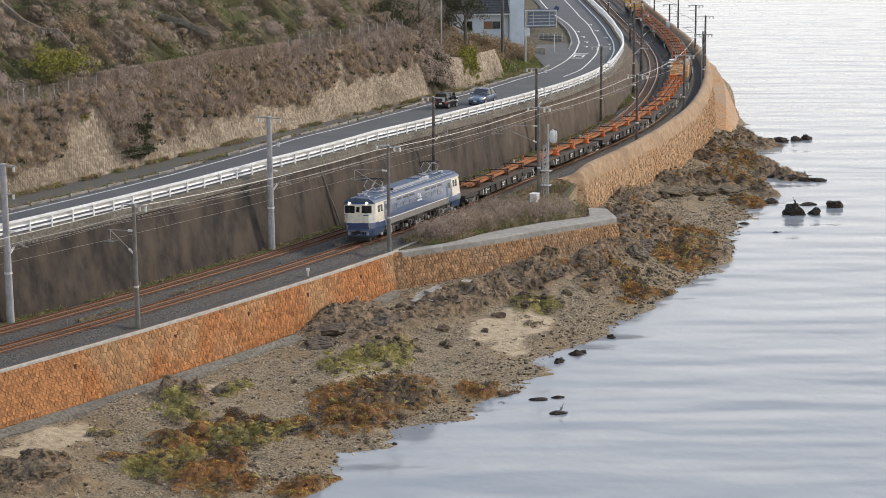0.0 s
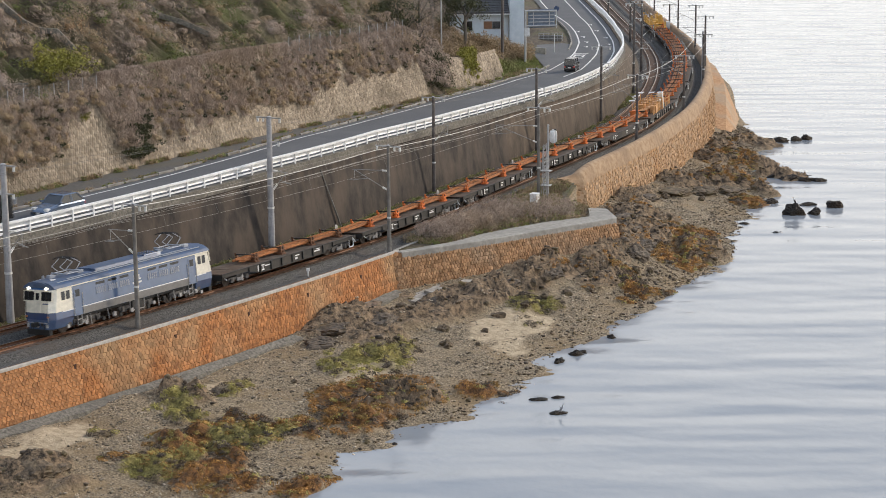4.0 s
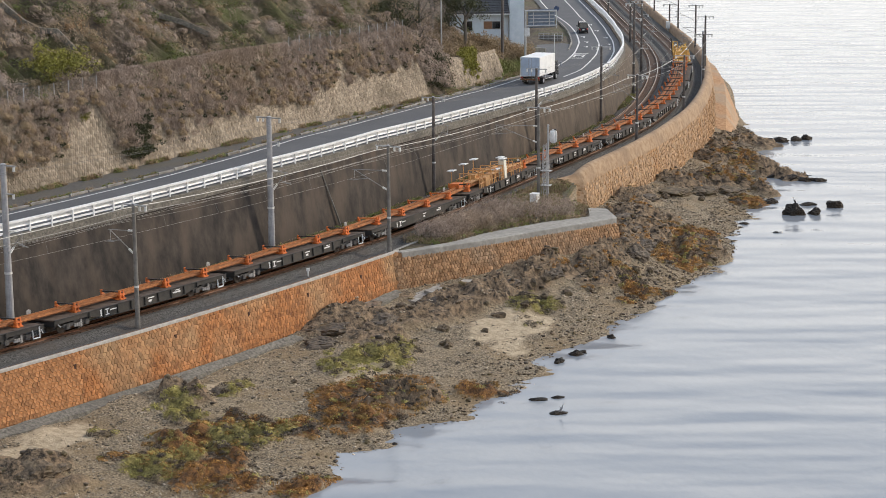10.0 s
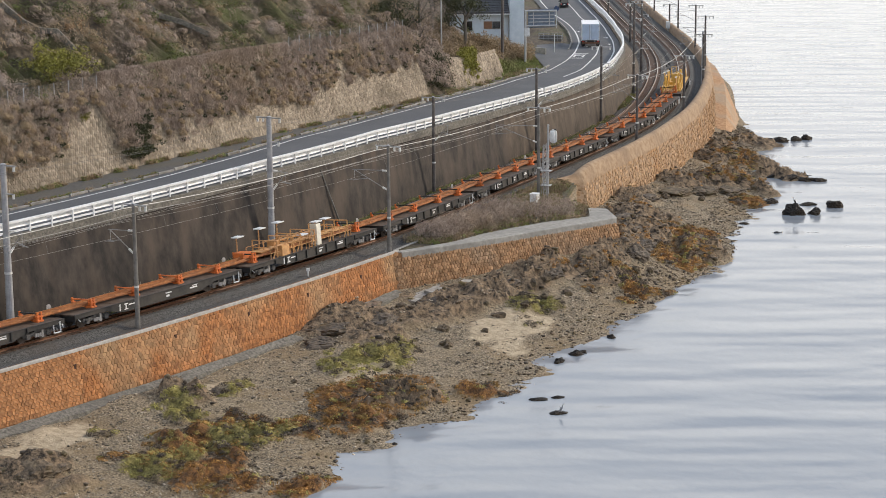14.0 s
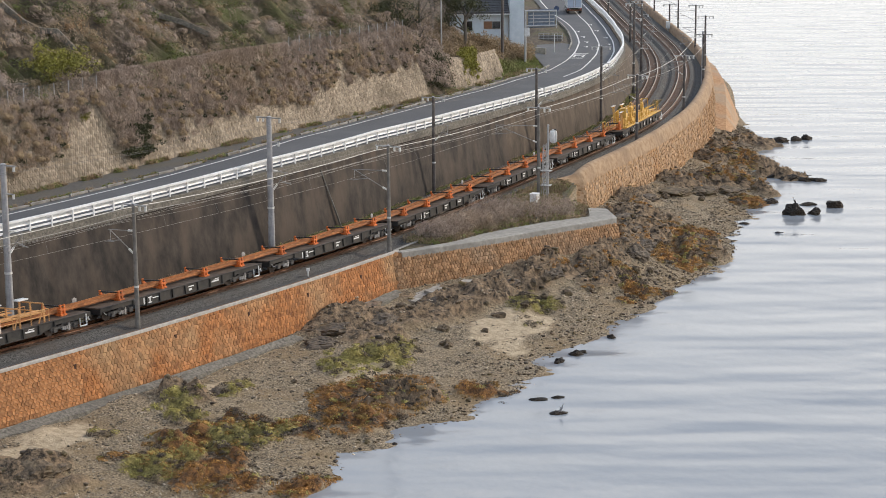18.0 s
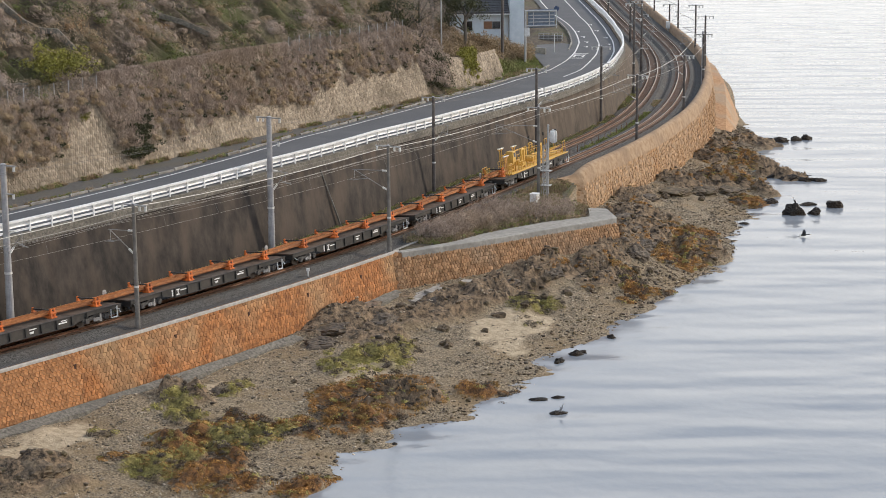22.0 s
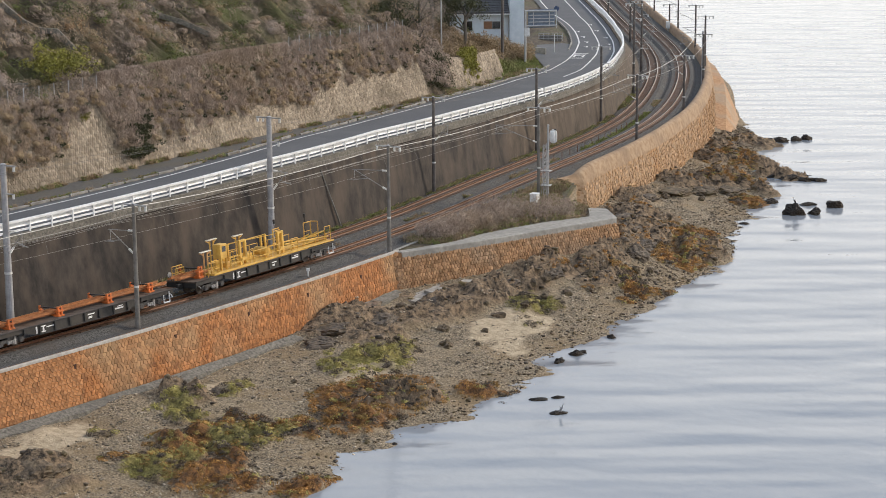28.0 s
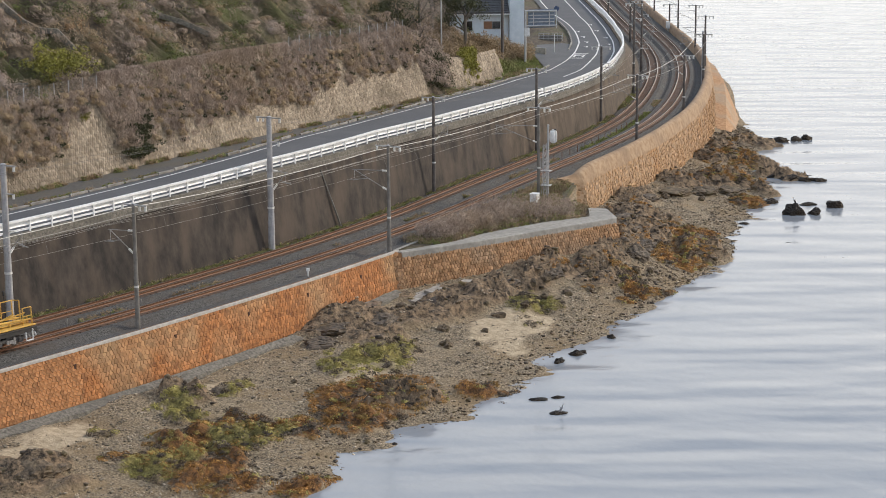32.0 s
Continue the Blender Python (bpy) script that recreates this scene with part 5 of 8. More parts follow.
def truck():
    e = tagged(new("truck"), "white box truck with pale blue rear doors", "truck")
    part("cargo_box", B((-3.4, 2.2, -1.12, 1.12, 1.05, 3.4), bevel=0.03), M["truckbox"], e, "plain white cargo box")
    for y0, y1 in ((-1.06, -0.02), (0.02, 1.06)):
        d = part("rear_door", B((-3.43, -3.4, y0, y1, 1.12, 3.33)), M["truckdoor"], e, "pale blue rear door")
        part("hinge", B(*[(-3.46, -3.42, y0 if y0 < 0 else y1 - 0.08, y0 + 0.08 if y0 < 0 else y1, z, z + 0.1) for z in (1.4, 2.2, 3.0)]), M["dustgrey"], d)
        part("lock_bar", R(((-3.46, (y0 + y1) / 2 * 0.3, 1.15), (-3.46, (y0 + y1) / 2 * 0.3, 3.3), 0.02, 6)), M["dustgrey"], d)
    part("chassis", B((-3.3, 4.0, -0.45, 0.45, 0.7, 0.98)), M["black"], e)
    part("rear_bumper", B((-3.45, -3.3, -1.1, 1.1, 0.55, 0.75)), M["rail_rust"], e, "dull red-brown rear bumper")
    for y in (-0.95, 0.95):
        part("tail_lamp", B((-3.47, -3.4, y - 0.13, y + 0.13, 0.8, 0.95)), M["red"], e)
        part("mud_flap", B((-2.62, -2.58, y - 0.25, y + 0.25, 0.2, 0.85)), M["tyre"], e)
    cab = part("cab", loft([[(2.35, -1.05, 0.55), (2.35, 1.05, 0.55), (2.35, 1.05, 2.4), (2.35, -1.05, 2.4)], [(3.9, -1.05, 0.5), (3.9, 1.05, 0.5), (3.75, 1.0, 2.3), (3.75, -1.0, 2.3)]]), M["carblack"], e, "black cab")
    part("windscreen", B((3.72, 3.86, -0.92, 0.92, 1.5, 2.15)), M["glass"], cab)
    for sy in (-1, 1):
        part("side_window", B((2.7, 3.5, sy * 1.05 - 0.012, sy * 1.05 + 0.012, 1.5, 2.1)), M["glass"], cab)
        part("mirror", R(((3.7, sy * 1.05, 2.1), (3.85, sy * 1.3, 2.1), 0.03, 6), ((3.85, sy * 1.3, 1.6), (3.85, sy * 1.3, 2.15), 0.08, 6)), M["silver"], cab)
        part("side_guard", R(((-1.2, sy * 1.05, 0.5), (1.7, sy * 1.05, 0.5), 0.04, 6), ((-1.2, sy * 1.05, 0.5), (-1.2, sy * 1.05, 1.0), 0.03, 6), ((1.7, sy * 1.05, 0.5), (1.7, sy * 1.05, 1.0), 0.03, 6)), M["white"], e, "white side guard rail")
        for x in (-2.0, 3.0):
            wheel(e, x, sy * 0.92, 0.4, 0.26 if x > 0 else 0.4)
        part("side_lamp", B(*[(x - 0.05, x + 0.05, sy * 1.12 - 0.02, sy * 1.12 + 0.03, 0.98, 1.06) for x in (-2.5, -0.8, 0.9)]), M["silver"], e)
    part("deflector", B((2.35, 3.1, -0.9, 0.9, 2.4, 2.85), bevel=0.15), M["silver"], cab)
    part("fuel_tank", R(((-0.6, 0.7, 0.7), (0.9, 0.7, 0.7), 0.26, 14)), M["silver"], e)
    return e


TRUCK = shrink(truck(), 0.91)
for _o in TRUCK.children_recursive:
    _o.data.transform(Matrix.Diagonal((1.12, 1.12, 1.0, 1)))
HATCH = shrink(car("blue metallic hatchback on the coast road", M["carblue"], 3.9, 1.7, 1.5, 0.75, 0.1, -1.2), 1.03)
KEI = shrink(car("small boxy black car on the coast road", M["carblack"], 3.4, 1.48, 1.72, 0.95, 0.6, -1.55, 0.52), 0.91)


def road_pose(s, off, back=False):
    """On the road at s, off; facing up the line, or back along it."""
    h = 0.25
    a, b = at(s - h, off), at(s + h, off)
    r = math.atan2(b.y - a.y, b.x - a.x) + (math.pi if back else 0)
    k = math.atan2(road_z(s + 2) - road_z(s - 2), 4.0) * (-1 if back else 1)
    u = (off - wall_top(s)) / max(1.0, kerb_off(s) - wall_top(s))
    return Matrix.Translation(at(s, off, road_z(s) + 0.06 * max(0.0, 1 - abs(2 * u - 1)))) @ Matrix.Rotation(r, 4, "Z") @ Matrix.Rotation(-k, 4, "Y")


def drive(ob, stations, back=False):
    """Stations of (t, s, off); the turn follows the way that it takes."""
    ts = [p[0] for p in stations]
    rows = []
    for t, s, o in stations:
        t0, t1 = max(ts[0], t - 0.4), min(ts[-1], t + 0.4)
        pa, pb = [at(float(np.interp(q, ts, [p[1] for p in stations])), float(np.interp(q, ts, [p[2] for p in stations]))) for q in (t0, t1)]
        m = road_pose(s, o, back)
        d = pb - pa
        if d.length > 0.2:
            yaw = math.atan2(d.y, d.x)
            k = math.asin(max(-1, min(1, (m.to_3x3() @ Vector((1, 0, 0))).z)))
            m = Matrix.Translation(m.translation) @ Matrix.Rotation(yaw, 4, "Z") @ Matrix.Rotation(-k, 4, "Y")
        rows.append((t, m))
    walk(ob, rows)


def motions():
    for ob, s0, ln in TRAIN:
        walk(ob, [(t, vehicle_pose(s0 + train_shift(t), ln)) for t in np.arange(0, 32.1, 1.0)])
    c = 0.8
    drive(TRUCK, [(0, -108 + c, 9.4), (2, -62.5 + c, 9.5), (4, -19.7 + c, 9.6), (5.5, 8.6 + c, 10.1), (6.5, 26.5 + c, 10.3), (7.5, 45.6 + c, 10.8), (8.5, 62.4 + c, 11.0), (9.5, 76.8 + c, 10.7), (10.5, 90 + c, 10.3), (11.5, 100.6 + c, 9.6), (12.5, 110.6 + c, 9.3),
                  (13.5, 121.6 + c, 10.0), (14.5, 132.4 + c, 10.9), (16.5, 155 + c, 12.5), (17.5, 171 + c, 12.6), (18.5, 188 + c, 12.8), (20, 214 + c, 13.5), (24, 285, 15), (32, 380, 17)])
    drive(KEI, [(0, 56.6, 11.0), (0.5, 61.9, 10.9), (1.5, 71.7, 10.5), (2.5, 81.6, 9.9), (3.5, 91.8, 9.6), (5.5, 109.8, 9.2), (6.5, 117.6, 9.6), (7.5, 124.8, 10.1), (8.5, 132, 10.8), (9.5, 140.5, 11.6), (10.5, 149.5, 12.4), (11.5, 158.5, 13.1), (12.5, 171, 13.3),
                (13.5, 184, 13.4), (15, 205, 13.8), (18, 250, 15), (24, 330, 16), (32, 388, 17)])
    drive(HATCH, [(0, 61.0, 9.3), (0.5, 52.0, 9.1), (1, 43.6, 8.9), (1.5, 34.8, 8.7), (2, 25.0, 8.5), (2.5, 15.4, 8.4), (3, 6.4, 8.4), (3.5, -2.6, 8.4), (5, -28, 8.4), (7, -64, 7.8), (12, -140, 7.8), (32, -220, 7.8)], True)
    fly()
    walk(WATER, [(0, pose(0, 0, 0)), (32, pose(-5, -9, 0))])        # the ripples drift shorewards


# ---- overhead line ----
M["insul"] = plain("white_porcelain", (0.75, 0.74, 0.7), 0.3)
M["wire"] = mat("wire_alloy", (0.42, 0.41, 0.39), (0.6, 0.58, 0.55), 3, 0.5, 0.0, 0.1)
M["wire_dark"] = mat("wire_dark", (0.12, 0.11, 0.1), (0.2, 0.19, 0.18), 3, 0.6, 0.0, 0.3)
M["wire_mid"] = mat("wire_weathered", (0.22, 0.21, 0.2), (0.34, 0.33, 0.31), 3, 0.6, 0.0, 0.2)
M["galv"] = mat("galvanised", (0.36, 0.36, 0.36), (0.5, 0.5, 0.5), 5, 0.5, 0.1, 0.5)


def insulator(parent, a, b, r=0.09):
    a, b = Vector(a), Vector(b)
    bm = bmesh.new()
    for i in range(5):
        c = a + (b - a) * (i + 0.5) / 5
        d = (b - a).normalized() * 0.02
        rod(bm, c - d, c + d, r, 10)
    rod(bm, a, b, r * 0.45, 8)
    part("insulator", bm, M["insul"], parent, "white ribbed insulator")


def catenary_pole(s, off, h, m, r0=0.17, toward=-1, arms=True, label="slim concrete catenary pole with brackets"):
    """toward: which way the track lies, in off. Own x points at the track."""
    e = tagged(new("catenary_pole"), label, "catenary pole", "poles along the railway")
    h, r0 = h * 1.164, r0 * 1.1
    hd = heading(s)
    ang = math.atan2(math.cos(hd), -math.sin(hd)) + (math.pi if toward < 0 else 0)
    e.matrix_basis = Matrix.Translation(at(s, off, BED - 0.02)) @ Matrix.Rotation(ang, 4, "Z")
    part("post", R(((0, 0, 0), (0, 0, h), r0, 14, r0 * 0.7)), M[m], e)
    part("band", R(((0, 0, h * 0.33), (0, 0, h * 0.33 + 0.14), r0 * 1.0, 14)), M["insul"], e, "white band")
    part("post_cap", R(((0, 0, h), (0, 0, h + 0.06), r0 * 0.78, 14, r0 * 0.4)), M["galv"], e)
    if not arms:
        return e
    zt = h - 0.12
    part("cross_arm", B((-1.15, 1.15, -0.045, 0.045, zt, zt + 0.09)), M["galv"], e)
    for x in (1.0, -0.55, -1.05):
        insulator(e, (x, 0, zt - 0.02), (x, 0, zt - 0.3))
    if toward < 0:
        part("mid_arm", B((-0.1, 0.95, -0.04, 0.04, h - 2.0, h - 1.93)), M["galv"], e)
        insulator(e, (0.85, 0, h - 2.0), (0.85, 0, h - 2.28))
    z1, z2 = 5.1, 6.5
    reach = abs(off - (0.0 if toward > 0 else 3.4)) * 1.13
    part("cantilever", R(((r0, 0, z1), (reach, 0, z2), 0.03, 8), ((r0, 0, z2 + 0.1), (reach + 0.15, 0, z2), 0.028, 8), ((reach * 0.55, 0, (z1 + z2) / 2 + 0.1), (reach + 0.5, 0, z1 + 0.55), 0.025, 8)), M["wire_mid"], e, "grey cantilever bracket over the track")
    insulator(e, (r0, 0, z1), (r0 + 0.38, 0, z1 + 0.38 * (z2 - z1) / (reach - r0)), 0.08)
    insulator(e, (r0, 0, z2 + 0.1), (r0 + 0.4, 0, z2 + 0.09), 0.08)
    part("steady_arm", R(((reach + 0.5, 0, z1 + 0.55), (reach - 0.35, 0, z1 + 0.62), 0.02, 6), ((reach, 0, z2), (reach - 0.05, 0, z1 + 0.6), 0.015, 6)), M["galv"], e)
    return e


SEA_POLES = ((-72, -2.6, 7.3), (-44, -2.6, 7.3), (-17.3, -1.95, 7.25), (10.6, -2.75, 7.4), (37.6, -3.6, 7.15), (70.1, -2.3, 6.6), (93.6, -2.3, 6.3), (124, -2.5, 6.0), (166, -2.6, 6.4), (196, -3.0, 6.2), (232, -2.8, 6.2))
LAND_POLES = ((-76, 4.75, 9.4), (-48, 4.75, 9.4), (-20.5, 4.72, 9.5), (7.8, 4.72, 9.3), (36.6, 4.65, 7.8), (62.4, 4.75, 7.7), (86.5, 4.85, 7.7), (117.0, 4.9, 9.9), (141.5, 4.9, 8.6), (184, 4.7, 7.8), (229, 4.6, 7.8))
for s, o, h in SEA_POLES:
    catenary_pole(s, o, h, "pole_dark" if s > 50 else "pole_brown", 0.15, 1)
for s, o, h in LAND_POLES:
    catenary_pole(s, o, h, "pole" if s < 20 else "pole_dark", 0.25 if s < 20 else 0.16, -1, label="tall tapered catenary pole with brackets by the wall")
for s, o, h, m in ((127.5, -2.35, 6.0, "pole"), (138.5, -2.6, 7.0, "pole_dark"), (203.5, -2.5, 4.0, "pole_dark")):
    catenary_pole(s, o, h, m, 0.16, 1, arms=s > 130)


def wire(name, pts, r, sag, label, m="wire", n=7):
    bm, run = bmesh.new(), []
    for a, b in zip(pts[:-1], pts[1:]):
        run += [a + (b - a) * i / n - Vector((0, 0, sag * 4 * (i / n) * (1 - i / n))) for i in range(n)]
    run.append(pts[-1])
    last = None
    for i, p in enumerate(run):
        d = (run[min(i + 1, len(run) - 1)] - run[max(i - 1, 0)]).normalized()
        x = d.cross(Vector((0, 0, 1))).normalized()
        y = x.cross(d)
        ring = [bm.verts.new(p + (x * math.cos(k * math.pi * 0.4) + y * math.sin(k * math.pi * 0.4)) * r) for k in range(5)]
        if last:
            for k in range(5):
                bm.faces.new((last[k], last[(k + 1) % 5], ring[(k + 1) % 5], ring[k]))
        last = ring
    return tagged(part(name, bm, M[m], None), label, "overhead wire")


def line(off, z, poles, dz=0.0):
    return [at(s, off if off is not None else 0, z + (h if dz else 0)) for s, o, h in poles]


for off, poles, nm in ((0.0, SEA_POLES, "seaward"), (3.4, LAND_POLES, "landward")):
    k = [p[0] for p in poles]
    wire("contact_wire", [at(s, off, 4.5) for s in np.arange(-76, 236, 12.0)], 0.008, 0.0, "contact wire above the %s track" % nm, "wire_mid", n=1)
    wire("messenger_wire", [at(s, off, 5.35) for s in k], 0.008, 0.35, "messenger wire above the %s track" % nm, "wire_mid")
    bm = bmesh.new()
    for a, b in zip(k[:-1], k[1:]):
        for t in (0.2, 0.4, 0.6, 0.8):
            p = at(a + (b - a) * t, off, 0)
            q = at(a, off) * (1 - t) + at(b, off) * t
            rod(bm, (p.x, p.y + 0.27, 5.24), (q.x, q.y + 0.32, 6.23 - 0.35 * 4 * t * (1 - t)), 0.01, 4)
    tagged(part("droppers", bm, M["wire_dark"], None), "thin droppers between contact and messenger wire", "overhead wire", kind="stuff")
for du, dz, r in ((1.0, -0.46, 0.026), (-0.55, -0.46, 0.02), (-1.05, -0.46, 0.005)):
    wire("feeder_wire", [at(s, o + du, BED + h + dz) for s, o, h in SEA_POLES], r, 0.3, "pale feeder wire hung from the sea-side poles", "wire" if r > 0.025 else "wire_mid")
for du, dz, r in ((-1.0, -0.46, 0.008), (-0.55, -0.46, 0.006), (0.85, -0.46, 0.006)):
    wire("feeder_wire", [at(s, o + du, BED + h + dz) for s, o, h in LAND_POLES], r, 0.3, "feeder wire hung from the land-side poles", "wire_dark" if r < 0.02 else "wire")
wire("guard_wire", [at(s, 5.6, road_z(s) - 0.5) for s in np.arange(-60, 200, 10.0)], 0.009, 0.05, "thin cable along the top of the retaining wall", "wire_mid", n=2)


# ---- signal, cabinet, lineside small things ----
def lineside():
    e = tagged(new("signal_mast"), "railway signal with a round-ended grey head and ladder", "signal")
    e.location = at(37.8, -4.3, -0.62)
    e.rotation_euler = (0, 0, heading(38.2))
    part("post", R(((0, 0, 0), (0, 0, 6.0), 0.09, 10)), M["galv"], e)
    hd = part("signal_head", R(((0.28, -0.32, 4.8), (0.36, -0.32, 4.8), 0.3, 18), ((0.28, -0.32, 5.3), (0.36, -0.32, 5.3), 0.3, 18)), M["white"], e, "pale rounded signal backboard")
    part("head_panel", B((0.27, 0.365, -0.62, -0.02, 4.8, 5.3)), M["white"], hd)
    part("lamp_box", B((0.05, 0.28, -0.5, -0.14, 4.65, 5.45), bevel=0.08), M["white"], hd)
    part("hood", R(((0.36, -0.32, 4.85), (0.6, -0.32, 4.85), 0.12, 10), ((0.36, -0.32, 5.25), (0.6, -0.32, 5.25), 0.12, 10), ((0.3, -0.45, 5.55), (0.5, -0.45, 5.55), 0.1, 8)), M["black"], hd)
    part("lattice", R(*[((-0.3 * k, 0.25, 0), (-0.3 * k, 0.25, 4.4), 0.035, 6) for k in (-1, 1)], *[((-0.3, 0.25, 0.1 + 0.55 * i), (0.3, 0.25, 0.65 + 0.55 * i), 0.022, 6) for i in range(8)],
                      *[((0.3, 0.25, 0.1 + 0.55 * i), (-0.3, 0.25, 0.65 + 0.55 * i), 0.022, 6) for i in range(8)]), M["galv"], e, "grey lattice ladder mast")
    part("ladder", R(((-0.25, 0.45, 0), (-0.2, 0.35, 4.4), 0.03, 6), ((-0.25, 0.05, 0), (-0.2, -0.05, 4.4), 0.03, 6), *[((-0.25 + 0.012 * i, 0.45 - 0.02 * i / 2, 0.35 * i + 0.3), (-0.25 + 0.012 * i, 0.05 - 0.02 * i / 2, 0.35 * i + 0.3), 0.018, 6) for i in range(11)]), M["galv"], e)
    part("platform", B((-0.5, 0.2, -0.3, 0.5, 2.35, 2.4), (-0.5, 0.2, -0.3, 0.5, 1.2, 1.24), (-0.5, 0.2, -0.3, 0.5, 0.05, 0.09)), M["galv"], e)
    part("cage", R(*[((-0.45, y, 2.4), (-0.45, y, 3.4), 0.02, 6) for y in (-0.25, 0.45)], ((-0.45, -0.25, 3.4), (-0.45, 0.45, 3.4), 0.02, 6)), M["galv"], e)
    shrink(e, 1.15)
    c = tagged(new("relay_cabinet"), "white metal relay cabinet on the terrace", "cabinet")
    c.location = at(34.4, -4.3, -0.58)
    c.rotation_euler = (0, 0, heading(34))
    part("body", B((-0.42, 0.42, -0.32, 0.32, 0.1, 1.1), bevel=0.03), M["white"], c)
    part("lid", B((-0.46, 0.46, -0.36, 0.36, 1.1, 1.15), bevel=0.015), M["white"], c)
    part("plinth", B((-0.36, 0.36, -0.28, 0.28, 0, 0.1)), M["concrete"], c)
    part("handle", B((0.1, 0.18, -0.36, -0.33, 0.5, 0.66)), M["galv"], c)
    # trackside marker and short posts
    p = tagged(new("marker_post"), "small white trackside marker post", "marker")
    p.location = at(1.0, -1.95, BED)
    part("stem", R(((0, 0, 0), (0, 0, 0.45), 0.05, 8)), M["white"], p)
    part("head", B((-0.12, 0.12, -0.08, 0.08, 0.4, 0.62), bevel=0.02), M["white"], p)
    for s, o, h in ((-26, 1.7, 0.5), (-19, 1.8, 0.55), (-12, 1.75, 0.5), (-6, 1.7, 0.5), (4, 1.8, 0.5), (16, 1.7, 0.5), (-8, 4.7, 0.7), (80, -2.2, 0.9), (96, -2.0, 0.8)):
        q = tagged(part("stake", R(((0, 0, 0), (0, 0, h), 0.035, 6)), M["concrete"], None), "thin pale stake beside the track", "stake", "lineside stakes")
        q.location = at(s, o, BED)
    # low fence stakes in the grass between the tracks on the bend
    for i in range(16):
        q = tagged(part("stake", R(((0, 0, 0), (0, 0, 0.75), 0.035, 6)), M["rail_rust"], None), "thin rusty stake between the tracks", "stake", "lineside stakes")
        q.location = at(58 + 2.3 * i, 1.72, BED)
    # concrete trough lid line along the sea-side gravel
    tagged(sweep("cable_trough", 11.5, 22, 1.0, lambda s: [(along(s, (11.5, -2.7), (22, -2.2)) - 0.15, BED + 0.09), (along(s, (11.5, -2.7), (22, -2.2)) + 0.15, BED + 0.09), (along(s, (11.5, -2.7), (22, -2.2)) + 0.15, BED - 0.05)], M["concrete"]),
           "pale concrete cable trough", "trough", kind="structure")
    # drain pipe that runs aslant down the retaining wall
    a, c2 = at(16.8, 5.6, 4.1), at(18.5, 4.85, -0.2)
    tagged(part("drain_pipe", R((tuple(a), tuple(a * 0.45 + c2 * 0.55), 0.05, 8), (tuple(a * 0.45 + c2 * 0.55), tuple(c2), 0.09, 8)), M["pole_brown"], None), "rusty drain pipe down the retaining wall", "pipe")
    b = tagged(new("line_box"), "pair of white equipment boxes on a pole by the far wall", "cabinet")
    b.location = at(203.5, -2.3, BED)
    for y in (-0.45, 0.45):
        part("box", B((-0.3, 0.3, y - 0.35, y + 0.35, 0.6, 1.7), bevel=0.03), M["white"], b)
    part("stand", R(*[((0, y, 0), (0, y, 0.6), 0.06, 6) for y in (-0.45, 0.45)]), M["galv"], b)


lineside()


# ---- road furniture ----
M["guard_white"] = mat("guardrail_white", (0.74, 0.74, 0.73), (0.88, 0.88, 0.87), 4, 0.45, 0.05, 0, (0.5, 0.48, 0.44), 0.7, 0.5)


def guardrail():
    e = tagged(new("guardrail"), "long white steel guardrail along the sea edge of the road", "guardrail", kind="structure")
    def bar(nm, prof, s0=-70, s1=215):
        o = sweep(nm, s0, s1, 1.0, prof, M["guard_white"], closed=True, caps=True)
        o.parent = e
    W = lambda s: wall_top(s) + 0.02
    bar("beam", lambda s: [(W(s) + 0.02, road_z(s) + 0.54), (W(s) + 0.09, road_z(s) + 0.62), (W(s) + 0.02, road_z(s) + 0.76), (W(s) + 0.09, road_z(s) + 0.86), (W(s) + 0.02, road_z(s) + 0.98), (W(s) - 0.02, road_z(s) + 0.98), (W(s) + 0.04, road_z(s) + 0.86), (W(s) - 0.03, road_z(s) + 0.76), (W(s) + 0.04, road_z(s) + 0.62), (W(s) - 0.02, road_z(s) + 0.54)])
    bar("top_rail", lambda s: [(W(s) - 0.14, road_z(s) + 0.84), (W(s) - 0.02, road_z(s) + 0.84), (W(s) - 0.02, road_z(s) + 0.97), (W(s) - 0.14, road_z(s) + 0.97)])
    bar("pipe", lambda s: [(W(s) - 0.05, road_z(s) + 0.3), (W(s) + 0.03, road_z(s) + 0.3), (W(s) + 0.03, road_z(s) + 0.4), (W(s) - 0.05, road_z(s) + 0.4)])
    me = None
    for i in range(140):
        s = -70 + 2.03 * i
        if me is None:
            bm = B((-0.06, 0.06, -0.07, 0.03, -0.06, 0.86), bevel=0.012)
            p = part("post", bm, M["guard_white"], e)
            me = p.data
        else:
            p = new("post", me)
            p.parent = e
        p.matrix_basis = Matrix.Translation(at(s, W(s) - 0.04, road_z(s) + 0.15)) @ Matrix.Rotation(heading(s), 4, "Z")


guardrail()


def stripe(name, s0, s1, offf, w, label, lift=0.03, dash=None):
    segs = [(s0, s1)] if not dash else [(a, min(a + dash[0], s1)) for a in np.arange(s0, s1, dash[0] + dash[1])]
    for a, b in segs:
        def z(s, o):
            u = (o - wall_top(s)) / max(1.0, kerb_off(s) - wall_top(s))
            return road_z(s) + 0.06 * max(0, 1 - abs(2 * u - 1)) + lift * 0.3 + 0.006
        ob = sweep(name, a, b, 1.0, lambda s: [(offf(s) + w / 2, z(s, offf(s) + w / 2)), (offf(s) - w / 2, z(s, offf(s) - w / 2))], M["paint_white"])
        tagged(ob, label, "road marking", kind="structure")


